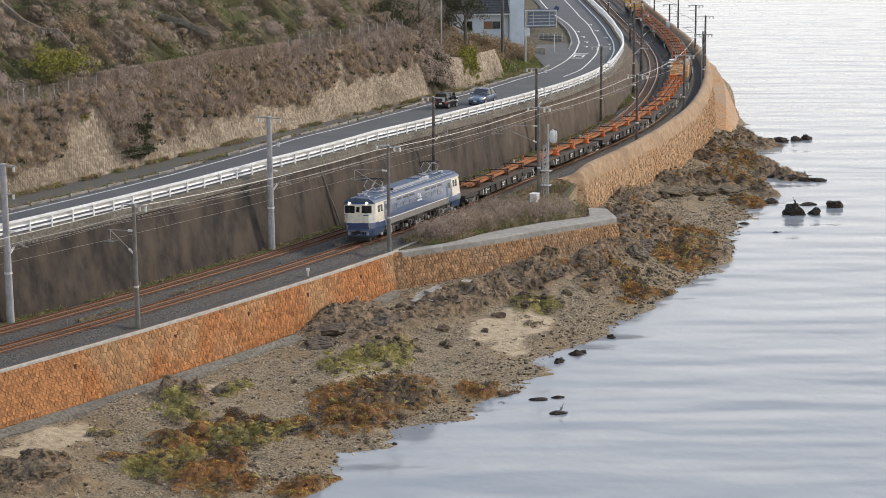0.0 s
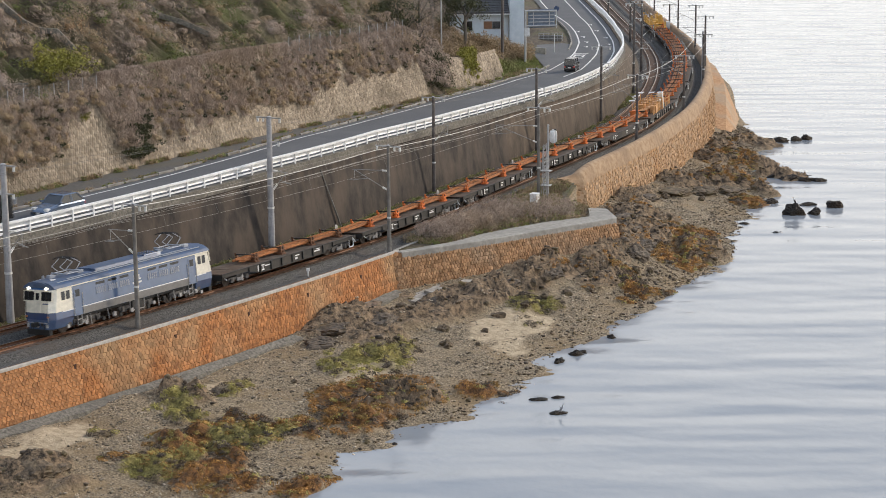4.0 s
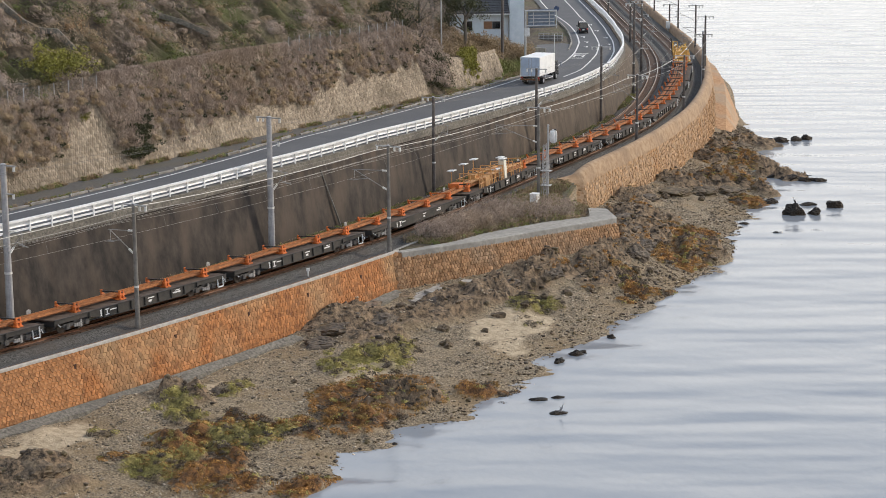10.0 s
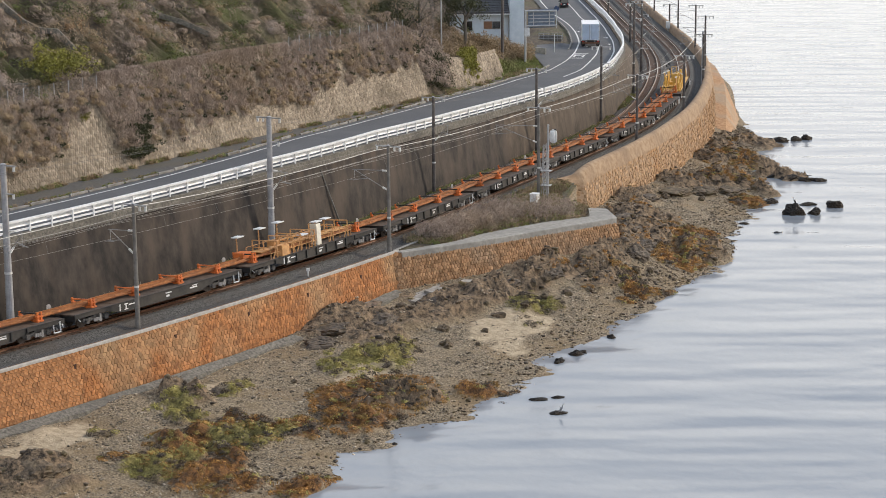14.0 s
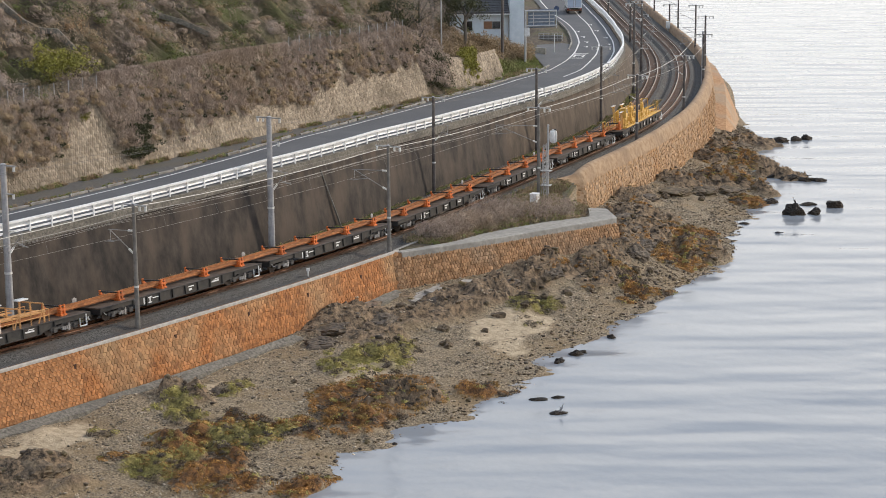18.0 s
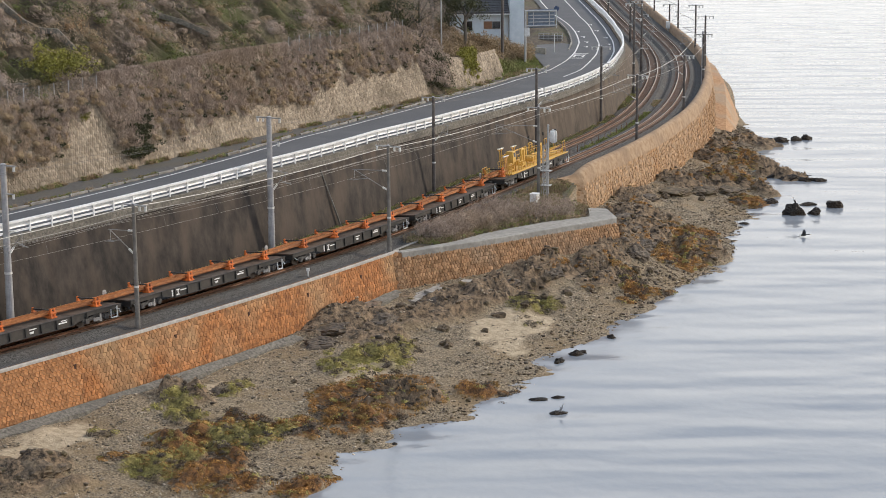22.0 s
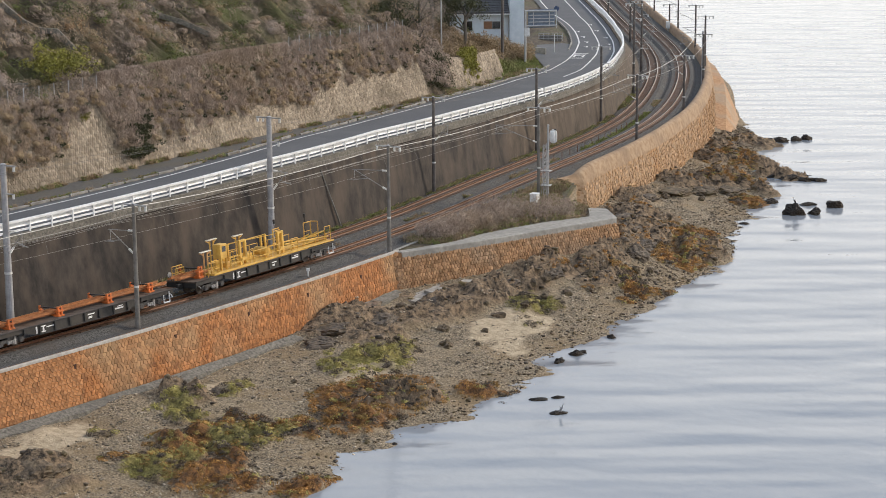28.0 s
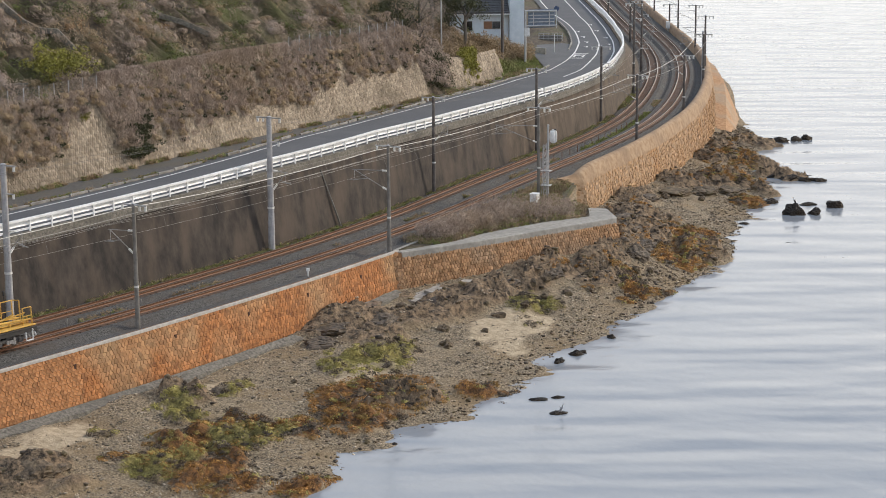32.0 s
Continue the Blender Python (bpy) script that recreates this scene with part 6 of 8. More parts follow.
mid = lambda s: along(s, (-230, 10.1), (30, 10.2), (60, 10.2), (80, 9.8), (98, 8.7), (116, 8.9), (128, 9.4), (144, 10.7), (172, 12.2), (400, 15))
stripe("edge_line", -100, 300, lambda s: wall_top(s) + 1.0, 0.15, "white edge line on the sea side of the road")
stripe("edge_line", -100, 300, lambda s: kerb_off(s) - 0.75, 0.17, "white edge line on the hill side of the road")
stripe("centre_line", 90, 300, mid, 0.15, "white centre line round the bend")


def road_words():
    """Plain bars where slow-down lettering stands on the road."""
    e = tagged(new("road_lettering"), "worn white painted lettering bars on the asphalt", "road marking", kind="structure")
    s, o = 113.5, 10.6
    for ds, w in ((-3.0, 1.6), (-1.6, 1.8), (0.2, 1.7), (1.4, 1.7), (3.0, 1.8)):
        c = at(s + ds, o, road_z(s) + 0.075)
        b = part("bar", B((-0.2, 0.2, -w / 2, w / 2, 0, 0.006)), M["paint_white"], e)
        b.matrix_basis = Matrix.Translation(c) @ Matrix.Rotation(heading(s), 4, "Z")
    for dy in (-0.5, 0.45):
        b = part("bar", B((-1.7, 1.2, -0.12, 0.12, 0, 0.007)), M["paint_white"], e)
        b.matrix_basis = Matrix.Translation(at(s, o + dy, road_z(s) + 0.078)) @ Matrix.Rotation(heading(s), 4, "Z")
    for i, (s, o) in enumerate(((125, 10.6), (131, 10.9), (138, 11.6), (146, 12.5), (128, 8.2), (137, 8.9), (147, 10.2), (157, 11.0))):
        b = part("chevron", B((-0.8, 0.8, -0.1, 0.1, 0, 0.006), (0.5, 0.8, -0.1, 0.5, 0, 0.007)), M["paint_white"], e)
        b.matrix_basis = Matrix.Translation(at(s, o, road_z(s) + 0.07)) @ Matrix.Rotation(heading(s), 4, "Z")


road_words()


def kerb():
    e = tagged(new("kerb"), "row of weathered concrete kerb blocks on the hill side", "kerb", kind="structure")
    rng = random.Random(4)
    meshes = [part("kerb_block", B((-0.98, 0.98, -0.1, 0.1, -0.1, 0.17 + 0.02 * i), bevel=0.03), M["kerbstone"], e) for i in range(3)]
    n = 0
    for s in np.arange(-50, 165, 2.1):
        if 103 < s < 122 or rng.random() < 0.06:
            continue
        ob = meshes[n] if n < 3 else new("kerb_block", meshes[rng.randrange(3)].data)
        ob.parent = e
        n += 1
        o = kerb_off(s) + 0.12
        p, q = at(s - 1, kerb_off(s - 1)), at(s + 1, kerb_off(s + 1))
        ob.matrix_basis = Matrix.Translation(at(s, o, road_z(s) + rng.uniform(-0.03, 0.03))) @ Matrix.Rotation(math.atan2(q.y - p.y, q.x - p.x) + rng.uniform(-0.02, 0.02), 4, "Z")


M["kerbstone"] = mat("kerb_concrete", (0.18, 0.165, 0.145), (0.34, 0.32, 0.29), 3, 0.9, 0.3, 0, (0.16, 0.15, 0.12), 0.6, 0.7, vary=0.2)
kerb()


# ---- the hill side: lamp, poles, house, sign ----
def roadside():
    l = tagged(new("lighting_column"), "tall slim grey lighting column by the road", "street lamp")
    l.location = plan(0.0, 225.0, 3.7)
    part("column", R(((0, 0, 0), (0, 0, 10.5), 0.09, 10, 0.06)), M["galv"], l)
    part("arm", R(((0, 0, 10.4), (1.4, -0.5, 10.9), 0.05, 8)), M["galv"], l)
    part("lantern", B((1.2, 1.9, -0.75, -0.45, 10.82, 10.98), bevel=0.04), M["galv"], l)
    u = tagged(new("utility_pole"), "weathered grey-brown wooden utility pole", "utility pole")
    u.location = plan(6.2, 243.2, 4.4)
    part("post", R(((0, 0, 0), (0, 0, 9.5), 0.16, 12, 0.12)), M["pole_dark"], u)
    part("cross_arm", B((-0.9, 0.9, -0.05, 0.05, 8.6, 8.72)), M["galv"], u)
    g = tagged(new("road_sign"), "large blue-grey road sign seen from behind on a pole", "road sign")
    g.location = plan(8.75, 249.7, 3.9)
    part("post", R(((0, 0, 0), (0, 0, 5.6), 0.13, 12)), M["galv"], g)
    part("beam", R(((0, 0, 5.5), (3.35, 0.6, 5.5), 0.09, 8), ((0, 0, 3.95), (3.35, 0.6, 3.95), 0.09, 8)), M["galv"], g)
    bd = part("board", B((0.35, 3.2, 0.16, 0.2, 3.75, 5.65), bevel=0.01), M["signback"], g, "blue-grey sign board with ribs")
    bd.rotation_euler = (0, 0, math.atan2(0.6, 3.35))
    for z in (4.0, 4.35, 4.7, 5.05, 5.4):
        rb = part("stiffener", B((0.4, 3.15, 0.09, 0.16, z - 0.04, z + 0.04)), M["galv"], bd)
    for x in (0.9, 2.6):
        part("clamp_rail", B((x - 0.05, x + 0.05, 0.03, 0.09, 3.8, 5.6)), M["galv"], bd)
    part("plate", B((-0.1, 0.45, -0.2, -0.14, 2.9, 3.8), bevel=0.02), M["white"], g, "small white plate on the post")
    # house on the rise behind
    h = tagged(new("house"), "pale blue-white house with a dark tiled roof", "house")
    h.matrix_basis = Matrix.Translation(plan(8.9, 258.5, 4.4)) @ Matrix.Rotation(radians(4), 4, "Z")
    w = part("wall", B((-7.5, -1.55, 0, 7, 0, 4.35), (-1.6, 0, -0.6, 7.6, 0, 8.0)), M["housewall"], h, "pale blue-white rendered wall")
    bm = bmesh.new()
    for xa, xb, y0, z0, y1, z1 in ((-8.0, -1.6, -0.7, 4.2, 3.5, 6.4), (-8.0, -1.6, 7.7, 4.2, 3.5, 6.4)):
        vs = [bm.verts.new(v) for v in ((xa, y0, z0), (xb, y0, z0), (xb, y1, z1), (xa, y1, z1), (xa, y0, z0 + 0.15), (xb, y0, z0 + 0.15), (xb, y1, z1 + 0.15), (xa, y1, z1 + 0.15))]
        for q in ((0, 1, 2, 3), (4, 5, 6, 7), (0, 1, 5, 4), (1, 2, 6, 5), (2, 3, 7, 6), (3, 0, 4, 7)):
            bm.faces.new([vs[i] for i in q])
    bmesh.ops.recalc_face_normals(bm, faces=bm.faces[:])
    part("roof", bm, M["rooftile"], h, "dark grey tiled roof")
    for i in range(14):
        part("tile_course", B((-8.0, -1.6, -0.72 + 0.3 * i, -0.66 + 0.3 * i, 4.36 + 0.157 * i, 4.41 + 0.157 * i)), M["rooftile"], h)
    for x, mm in ((-3.9, "curtain"), (-3.0, "glass")):
        wn_ = part("window", B((x - 0.48, x + 0.48, -0.06, 0.02, 2.5, 3.4)), M["galv"], h)
        part("pane", B((x - 0.43, x + 0.43, -0.075, -0.062, 2.56, 3.34)), M[mm], wn_)
    part("window", B((-6.6, -5.6, -0.06, 0.02, 2.4, 3.4)), M["glass"], h)
    part("downpipe", R(((-1.65, -0.1, 0), (-1.65, -0.1, 4.3), 0.05, 8)), M["galv"], h)
    part("eaves_board", B((-8.0, -1.6, -0.74, -0.68, 4.1, 4.22)), M["white"], h)
    # low wall, railing and steps by the lay-by
    b = tagged(new("block_wall"), "grey concrete block wall beside the lay-by", "wall")
    b.matrix_basis = Matrix.Translation(plan(9.4, 262.0, 3.9)) @ Matrix.Rotation(radians(-50), 4, "Z")
    part("body", B((0, 3.0, -0.1, 0.1, -0.4, 0.8), bevel=0.03), M["concrete"], b)
    f = tagged(new("railing"), "low white pipe railing at the lay-by", "railing")
    f.location = plan(11.3, 277.5, 4.0)
    for i in range(6):
        part("post", R(((0.55 * i, 0, 0), (0.55 * i, 0, 0.95), 0.03, 6)), M["galv"], f)
    for z in (0.3, 0.6, 0.9):
        part("bar", R(((0, 0, z), (2.75, 0, z), 0.03, 6)), M["galv"], f)
    part("gate_panel", B((0.1, 2.6, 0.1, 0.14, -0.2, 0.7)), M["grey"], f)
    c = tagged(new("traffic_sign"), "round blue sign on a white post at the kerb", "road sign")
    c.location = plan(14.3, 297, 4.05)
    part("post", R(((0, 0, 0), (0, 0, 2.6), 0.04, 8)), M["white"], c)
    part("disc", R(((0, -0.05, 2.4), (0, -0.08, 2.4), 0.32, 20)), M["navy"], c, "round blue disc")
    d = tagged(new("delineator_fence"), "white painted barrier frame at the road edge", "barrier")
    d.location = plan(12.9, 300, 4.05)
    part("frame", R(((0, 0, 0), (0, 0, 1.5), 0.06, 6), ((1.0, 0, 0), (1.0, 0, 1.5), 0.06, 6), ((0, 0, 1.5), (1.0, 0, 1.5), 0.06, 6), ((0, 0, 0.8), (1.0, 0, 0.8), 0.06, 6)), M["white"], d)
    r = tagged(new("road_post"), "short white post beside the lay-by", "post")
    r.location = plan(12.4, 262.5, 4.0)
    part("post", R(((0, 0, 0), (0, 0, 2.0), 0.035, 8)), M["white"], r)
    for e in (l, u, g, h, b, f, c, d, r):
        shrink(e, 1.165)


M["signback"] = plain("sign_back", (0.16, 0.2, 0.26), 0.5, 0.3)
M["housewall"] = mat("house_render", (0.56, 0.64, 0.7), (0.66, 0.73, 0.78), 2, 0.8, 0.1, 0, (0.45, 0.52, 0.56), 0.4, 0.4)
M["rooftile"] = mat("roof_tile", (0.05, 0.05, 0.055), (0.1, 0.1, 0.105), 6, 0.6, 0.3)
M["curtain"] = plain("brown_curtain", (0.3, 0.16, 0.09), 0.8)
roadside()


def fence(s0, s1, step, label, h=1.15):
    e = tagged(new("fence"), label, "fence")
    e.location = at((s0 + s1) / 2, foot_off(0) + 3.6, 0)
    h *= 1.16
    off = lambda s: foot_off(s) + 3.55
    zb = lambda s: road_z(s) + 5.3
    prev = None
    n = int((s1 - s0) / step)
    for i in range(n + 1):
        s = s0 + step * i
        p = at(s, off(s), zb(s)) - e.location
        part("post", R((tuple(p), tuple(p + Vector((0, 0, h))), 0.045, 6)), M["galv"], e)
        if prev is not None:
            bm = bmesh.new()
            for j in range(8):
                rod(bm, prev + Vector((0, 0, 0.1 + h * j / 8)), p + Vector((0, 0, 0.1 + h * j / 8)), 0.008, 4)
            for j in range(1, 12):
                q = prev + (p - prev) * j / 12
                rod(bm, q + Vector((0, 0, 0.08)), q + Vector((0, 0, h)), 0.007, 4)
            part("mesh_panel", bm, M["wire_dark"], e)
        prev = p


fence(-5.25, 7.0, 1.75, "grey wire mesh fence on the wall top")
fence(39.5, 64.8, 2.1, "grey wire mesh fence draped with dry creepers", 1.75)


# ---- birds ----
M["feather"] = plain("grey_feathers", (0.3, 0.3, 0.31), 0.9)
M["feather_dark"] = plain("black_feathers", (0.03, 0.03, 0.032), 0.7)


def bird(label, m, pos, size=1.0, wings=0.0, turn=0.0):
    e = tagged(new("bird"), label, "bird")
    e.matrix_basis = Matrix.Translation(pos) @ Matrix.Rotation(turn, 4, "Z")
    k = size
    bm = bmesh.new()
    bmesh.ops.create_icosphere(bm, subdivisions=2, radius=1.0, matrix=Matrix.Translation((0, 0, 0.42 * k)) @ Matrix.Rotation(radians(-50 if not wings else -8), 4, "Y") @ Matrix.Diagonal((0.3 * k, 0.12 * k, 0.13 * k, 1)))
    part("body", bm, m, e)
    neck = ((0.12 * k, 0, 0.6 * k), (0.2 * k, 0, 0.92 * k)) if not wings else ((0.25 * k, 0, 0.45 * k), (0.5 * k, 0, 0.48 * k))
    part("neck", R((*neck, 0.045 * k, 8, 0.03 * k)), m, e)
    hx = neck[1]
    part("head", R(((hx[0] - 0.03 * k, 0, hx[2]), (hx[0] + 0.1 * k, 0, hx[2] + 0.01), 0.05 * k, 8, 0.03 * k)), m, e)
    part("beak", R(((hx[0] + 0.08 * k, 0, hx[2] + 0.01), (hx[0] + 0.24 * k, 0, hx[2]), 0.02 * k, 6, 0.004)), M["yellow"], e)
    if not wings:
        part("leg", R(((0.0, 0.04, 0), (0.0, 0.04, 0.32 * k), 0.012, 5)), m, e)
        part("leg", R(((0.02, -0.04, 0), (0.02, -0.04, 0.32 * k), 0.012, 5)), m, e)
    ws = []
    for sy in (-1, 1):
        bm = bmesh.new()
        o = 0.44 * k
        if wings:
            pts = [(0.16, 0.0), (0.2, 0.3), (0.08, 0.62), (-0.08, 0.6), (-0.14, 0.3), (-0.14, 0.0)]
        else:
            pts = [(0.1, 0.0), (0.06, 0.02), (-0.25, 0.04), (-0.3, 0.0)]
        a = [bm.verts.new((x * k, sy * y * k, 0.012)) for x, y in pts]
        b = [bm.verts.new((x * k, sy * y * k, -0.012)) for x, y in pts]
        bm.faces.new(a)
        bm.faces.new(b)
        for i in range(len(pts)):
            bm.faces.new((a[i], a[(i + 1) % len(pts)], b[(i + 1) % len(pts)], b[i]))
        bmesh.ops.recalc_face_normals(bm, faces=bm.faces[:])
        w = part("wing", bm, m, e)
        w.location = (0, sy * 0.08 * k, o)
        if not wings:
            w.rotation_euler = (radians(70 * sy), radians(50), 0)
        ws.append(w)
    part("tail", B((-0.42 * k, -0.25 * k, -0.05 * k, 0.05 * k, 0.36 * k, 0.4 * k)) if wings else B((-0.24 * k, -0.14 * k, -0.04, 0.04, 0.12 * k, 0.3 * k)), m, e)
    return e, ws


bird("grey heron hunched on a rock at the water's edge", M["feather"], at(-8.5, -24.4, SEA + 0.16), 0.6, 0, radians(20))
bird("dark cormorant perched upright on a wet rock", M["feather_dark"], at(64.6, -17.9, SEA + 0.86), 0.65, 0, radians(150))
bird("black cormorant drying its spread wings on the reef", M["feather_dark"], at(83.9, -15.6, SEA + 0.2), 0.7, 1.0, radians(100))
FLYER, FLAPS = bird("black cormorant flying low over the water", M["feather_dark"], at(53, -27, SEA + 0.5), 0.95, 1.0)


def fly():
    """It rests on the water, takes off along the surface and leaves over the sea."""
    def place(s, o, z, yaw):
        return Matrix.Translation(at(s, o, SEA + z - 0.4)) @ Matrix.Rotation(yaw, 4, "Z")
    yaw = radians(-12)
    walk(FLYER, [(0, place(54.4, -18.6, 0.08, yaw)), (21.2, place(54.2, -18.9, 0.08, yaw)), (21.6, place(53.9, -19.6, 0.12, yaw)), (22.0, place(53.2, -21.2, 0.2, yaw)), (22.4, place(52.9, -23.4, 0.5, yaw)), (22.8, place(53.0, -26.0, 0.95, yaw)),
                 (23.2, place(52.8, -28.4, 1.1, yaw)), (24.0, place(52, -33.5, 1.5, yaw)), (26.0, place(50, -46, 2.5, yaw)), (32.0, place(45, -68, 5.0, yaw))])
    for w, sy in zip(FLAPS, (-1, 1)):
        base = Matrix.Translation((0, sy * 0.08, 0.42))
        rows = [(0, base @ Matrix.Rotation(radians(78 * sy), 4, "Z") @ Matrix.Rotation(radians(-12 * sy), 4, "X")), (21.4, base @ Matrix.Rotation(radians(78 * sy), 4, "Z") @ Matrix.Rotation(radians(-12 * sy), 4, "X"))]
        t, up = 21.6, True
        while t < 26.0:
            rows.append((t, base @ Matrix.Rotation(radians((42 if up else -26) * sy), 4, "X")))
            t, up = t + 0.1, not up
        rows.append((32.0, base))
        walk(w, rows)


# ---- joined pieces built with arrays ----
def soup(name, verts, faces, m, label, category, kind="stuff", smooth=False):
    """One mesh from arrays: verts (n, 3), faces (k, 3 or 4)."""
    verts, faces = np.asarray(verts, np.float32), np.asarray(faces, np.int32)
    me = bpy.data.meshes.new(name)
    me.vertices.add(len(verts))
    me.vertices.foreach_set("co", verts.ravel())
    k = faces.shape[1]
    me.loops.add(faces.size)
    me.loops.foreach_set("vertex_index", faces.ravel())
    me.polygons.add(len(faces))
    me.polygons.foreach_set("loop_start", np.arange(0, faces.size, k, dtype=np.int32))
    me.materials.append(m)
    me.update(calc_edges=True)
    if smooth:
        me.shade_smooth()
    return tagged(new(name, me), label, category, kind=kind)


def blades(centres, radius, count, length, width, rng, squash=0.7, droop=0.0, upright=0.0, pull=(0, 0, 0)):
    """Small leaves or twigs round each centre: arrays for soup()."""
    n = len(centres)
    length, width = length * 1.1, width * 1.1
    c = np.repeat(np.asarray(centres, float), count, axis=0)
    r = np.repeat(np.asarray(radius, float), count) * 1.12
    d = rng.normal(size=(n * count, 3))
    d /= np.linalg.norm(d, axis=1)[:, None]
    rad = r * rng.uniform(0.35, 1.0, n * count) ** 0.6
    p = c + d * rad[:, None] * np.array((1, 1, squash))
    a = rng.normal(size=(n * count, 3))
    a[:, 2] += upright - droop
    a += np.array(pull, float)
    a /= np.linalg.norm(a, axis=1)[:, None]
    b = np.cross(a, rng.normal(size=(n * count, 3)))
    b /= np.linalg.norm(b, axis=1)[:, None]
    ln = (length * rng.uniform(0.5, 1.4, n * count))[:, None] / 2
    wd = (width * rng.uniform(0.6, 1.3, n * count))[:, None] / 2
    v = np.stack([p - a * ln, p + b * wd, p + a * ln, p - b * wd], 1).reshape(-1, 3)
    return v, np.arange(n * count * 4).reshape(-1, 4)


def domes(centres, radius, count, length, width, rng, out, pull, squash=0.75):
    """Stems and leaves that lie on the outside of rounded mounds, combed one way: arrays for soup()."""
    n = len(centres) * count
    length, width = length * 1.1, width * 1.1
    c, r = np.repeat(np.asarray(centres, float), count, axis=0), np.repeat(np.asarray(radius, float), count) * 1.12
    out = np.array(out, float) / np.linalg.norm(out)
    d = rng.normal(size=(n, 3))
    d /= np.linalg.norm(d, axis=1)[:, None]
    d = np.where((d @ out)[:, None] < -0.15, -d, d)
    lump = 1 + 0.22 * np.sin(d[:, 0] * 7 + c[:, 0] * 3) * np.sin(d[:, 1] * 6 + c[:, 1] * 5)
    p = c + d * (r * lump * rng.uniform(0.8, 1.04, n))[:, None] * np.array((1, 1, squash))
    nn = d + 0.25 * rng.normal(size=(n, 3))
    a = np.array(pull, float) + 0.6 * rng.normal(size=(n, 3))
    a -= nn * ((a * nn).sum(1) / (nn * nn).sum(1))[:, None]
    a /= np.linalg.norm(a, axis=1)[:, None]
    b = np.cross(a, nn)
    b /= np.linalg.norm(b, axis=1)[:, None]
    ln, wd = (length * rng.uniform(0.5, 1.4, n))[:, None] / 2, (width * rng.uniform(0.6, 1.3, n))[:, None] / 2
    v = np.stack([p - a * ln, p + b * wd, p + a * ln, p - b * wd], 1).reshape(-1, 3)
    return v, np.arange(n * 4).reshape(-1, 4)


def hill_surface(s, k):
    """A point on the hill, k metres behind the verge."""
    kb = foot_off(s)
    p = at(s, kb + 1.2 + k, road_z(s) - 0.03 + hill_z(s, k))
    if k > 2.0:
        p.z += hill_relief(s, k, p)
    return p


M["twig"] = mat("dry_creeper", (0.25, 0.19, 0.15), (0.48, 0.38, 0.305), 0.7, 0.95, 0.0, 0, (0.38, 0.285, 0.195), 0.12, 0.8, island=0.14)
M["russet"] = mat("russet_fern", (0.19, 0.1, 0.045), (0.33, 0.19, 0.09), 0.6, 0.95, 0.0, 0, (0.12, 0.08, 0.05), 0.3, 0.6, island=0.4)
M["straw"] = mat("dry_grass", (0.27, 0.19, 0.11), (0.48, 0.36, 0.22), 0.5, 0.95, 0.0, 0, (0.14, 0.1, 0.06), 0.15, 0.7, island=0.18)
M["leaf"] = mat("green_leaf", (0.06, 0.075, 0.018), (0.13, 0.14, 0.034), 0.6, 0.8, 0.0, 0, (0.13, 0.12, 0.035), 0.2, 0.7, island=0.45)
M["leaf_dark"] = mat("dark_leaf", (0.028, 0.036, 0.013), (0.08, 0.084, 0.03), 0.6, 0.8, 0.0, 0, (0.07, 0.06, 0.03), 0.3, 0.6, island=0.45)
M["leaf_yellow"] = mat("yellow_leaf", (0.18, 0.17, 0.025), (0.34, 0.31, 0.06), 0.8, 0.85, 0.0, 0, (0.12, 0.13, 0.03), 0.4, 0.5, island=0.35)
M["grass"] = mat("green_grass", (0.13, 0.155, 0.04), (0.28, 0.29, 0.09), 0.6, 0.85, 0.0, 0, (0.19, 0.17, 0.07), 0.2, 0.7, island=0.35)
M["bark"] = mat("grey_bark", (0.09, 0.075, 0.06), (0.17, 0.15, 0.125), 5, 0.95, 0.5, stretch=(1, 1, 0.3))


def creeper_edge(s):
    """How far down the wall the creepers hang, as metres above its foot."""
    return along(s, (-50, 1.2), (0, 1.4), (1.5, 2.8), (3, 4.2), (6.2, 4.0), (7.4, 1.3), (10, 0.9), (13, 1.6), (20, 1.9), (40, 2.5), (68, 3.4)) + 0.5 * noise.noise(Vector((s * 0.35, 1.5, 0))) + 1.1 * noise.noise(Vector((s * 1.3, 8.5, 0)))


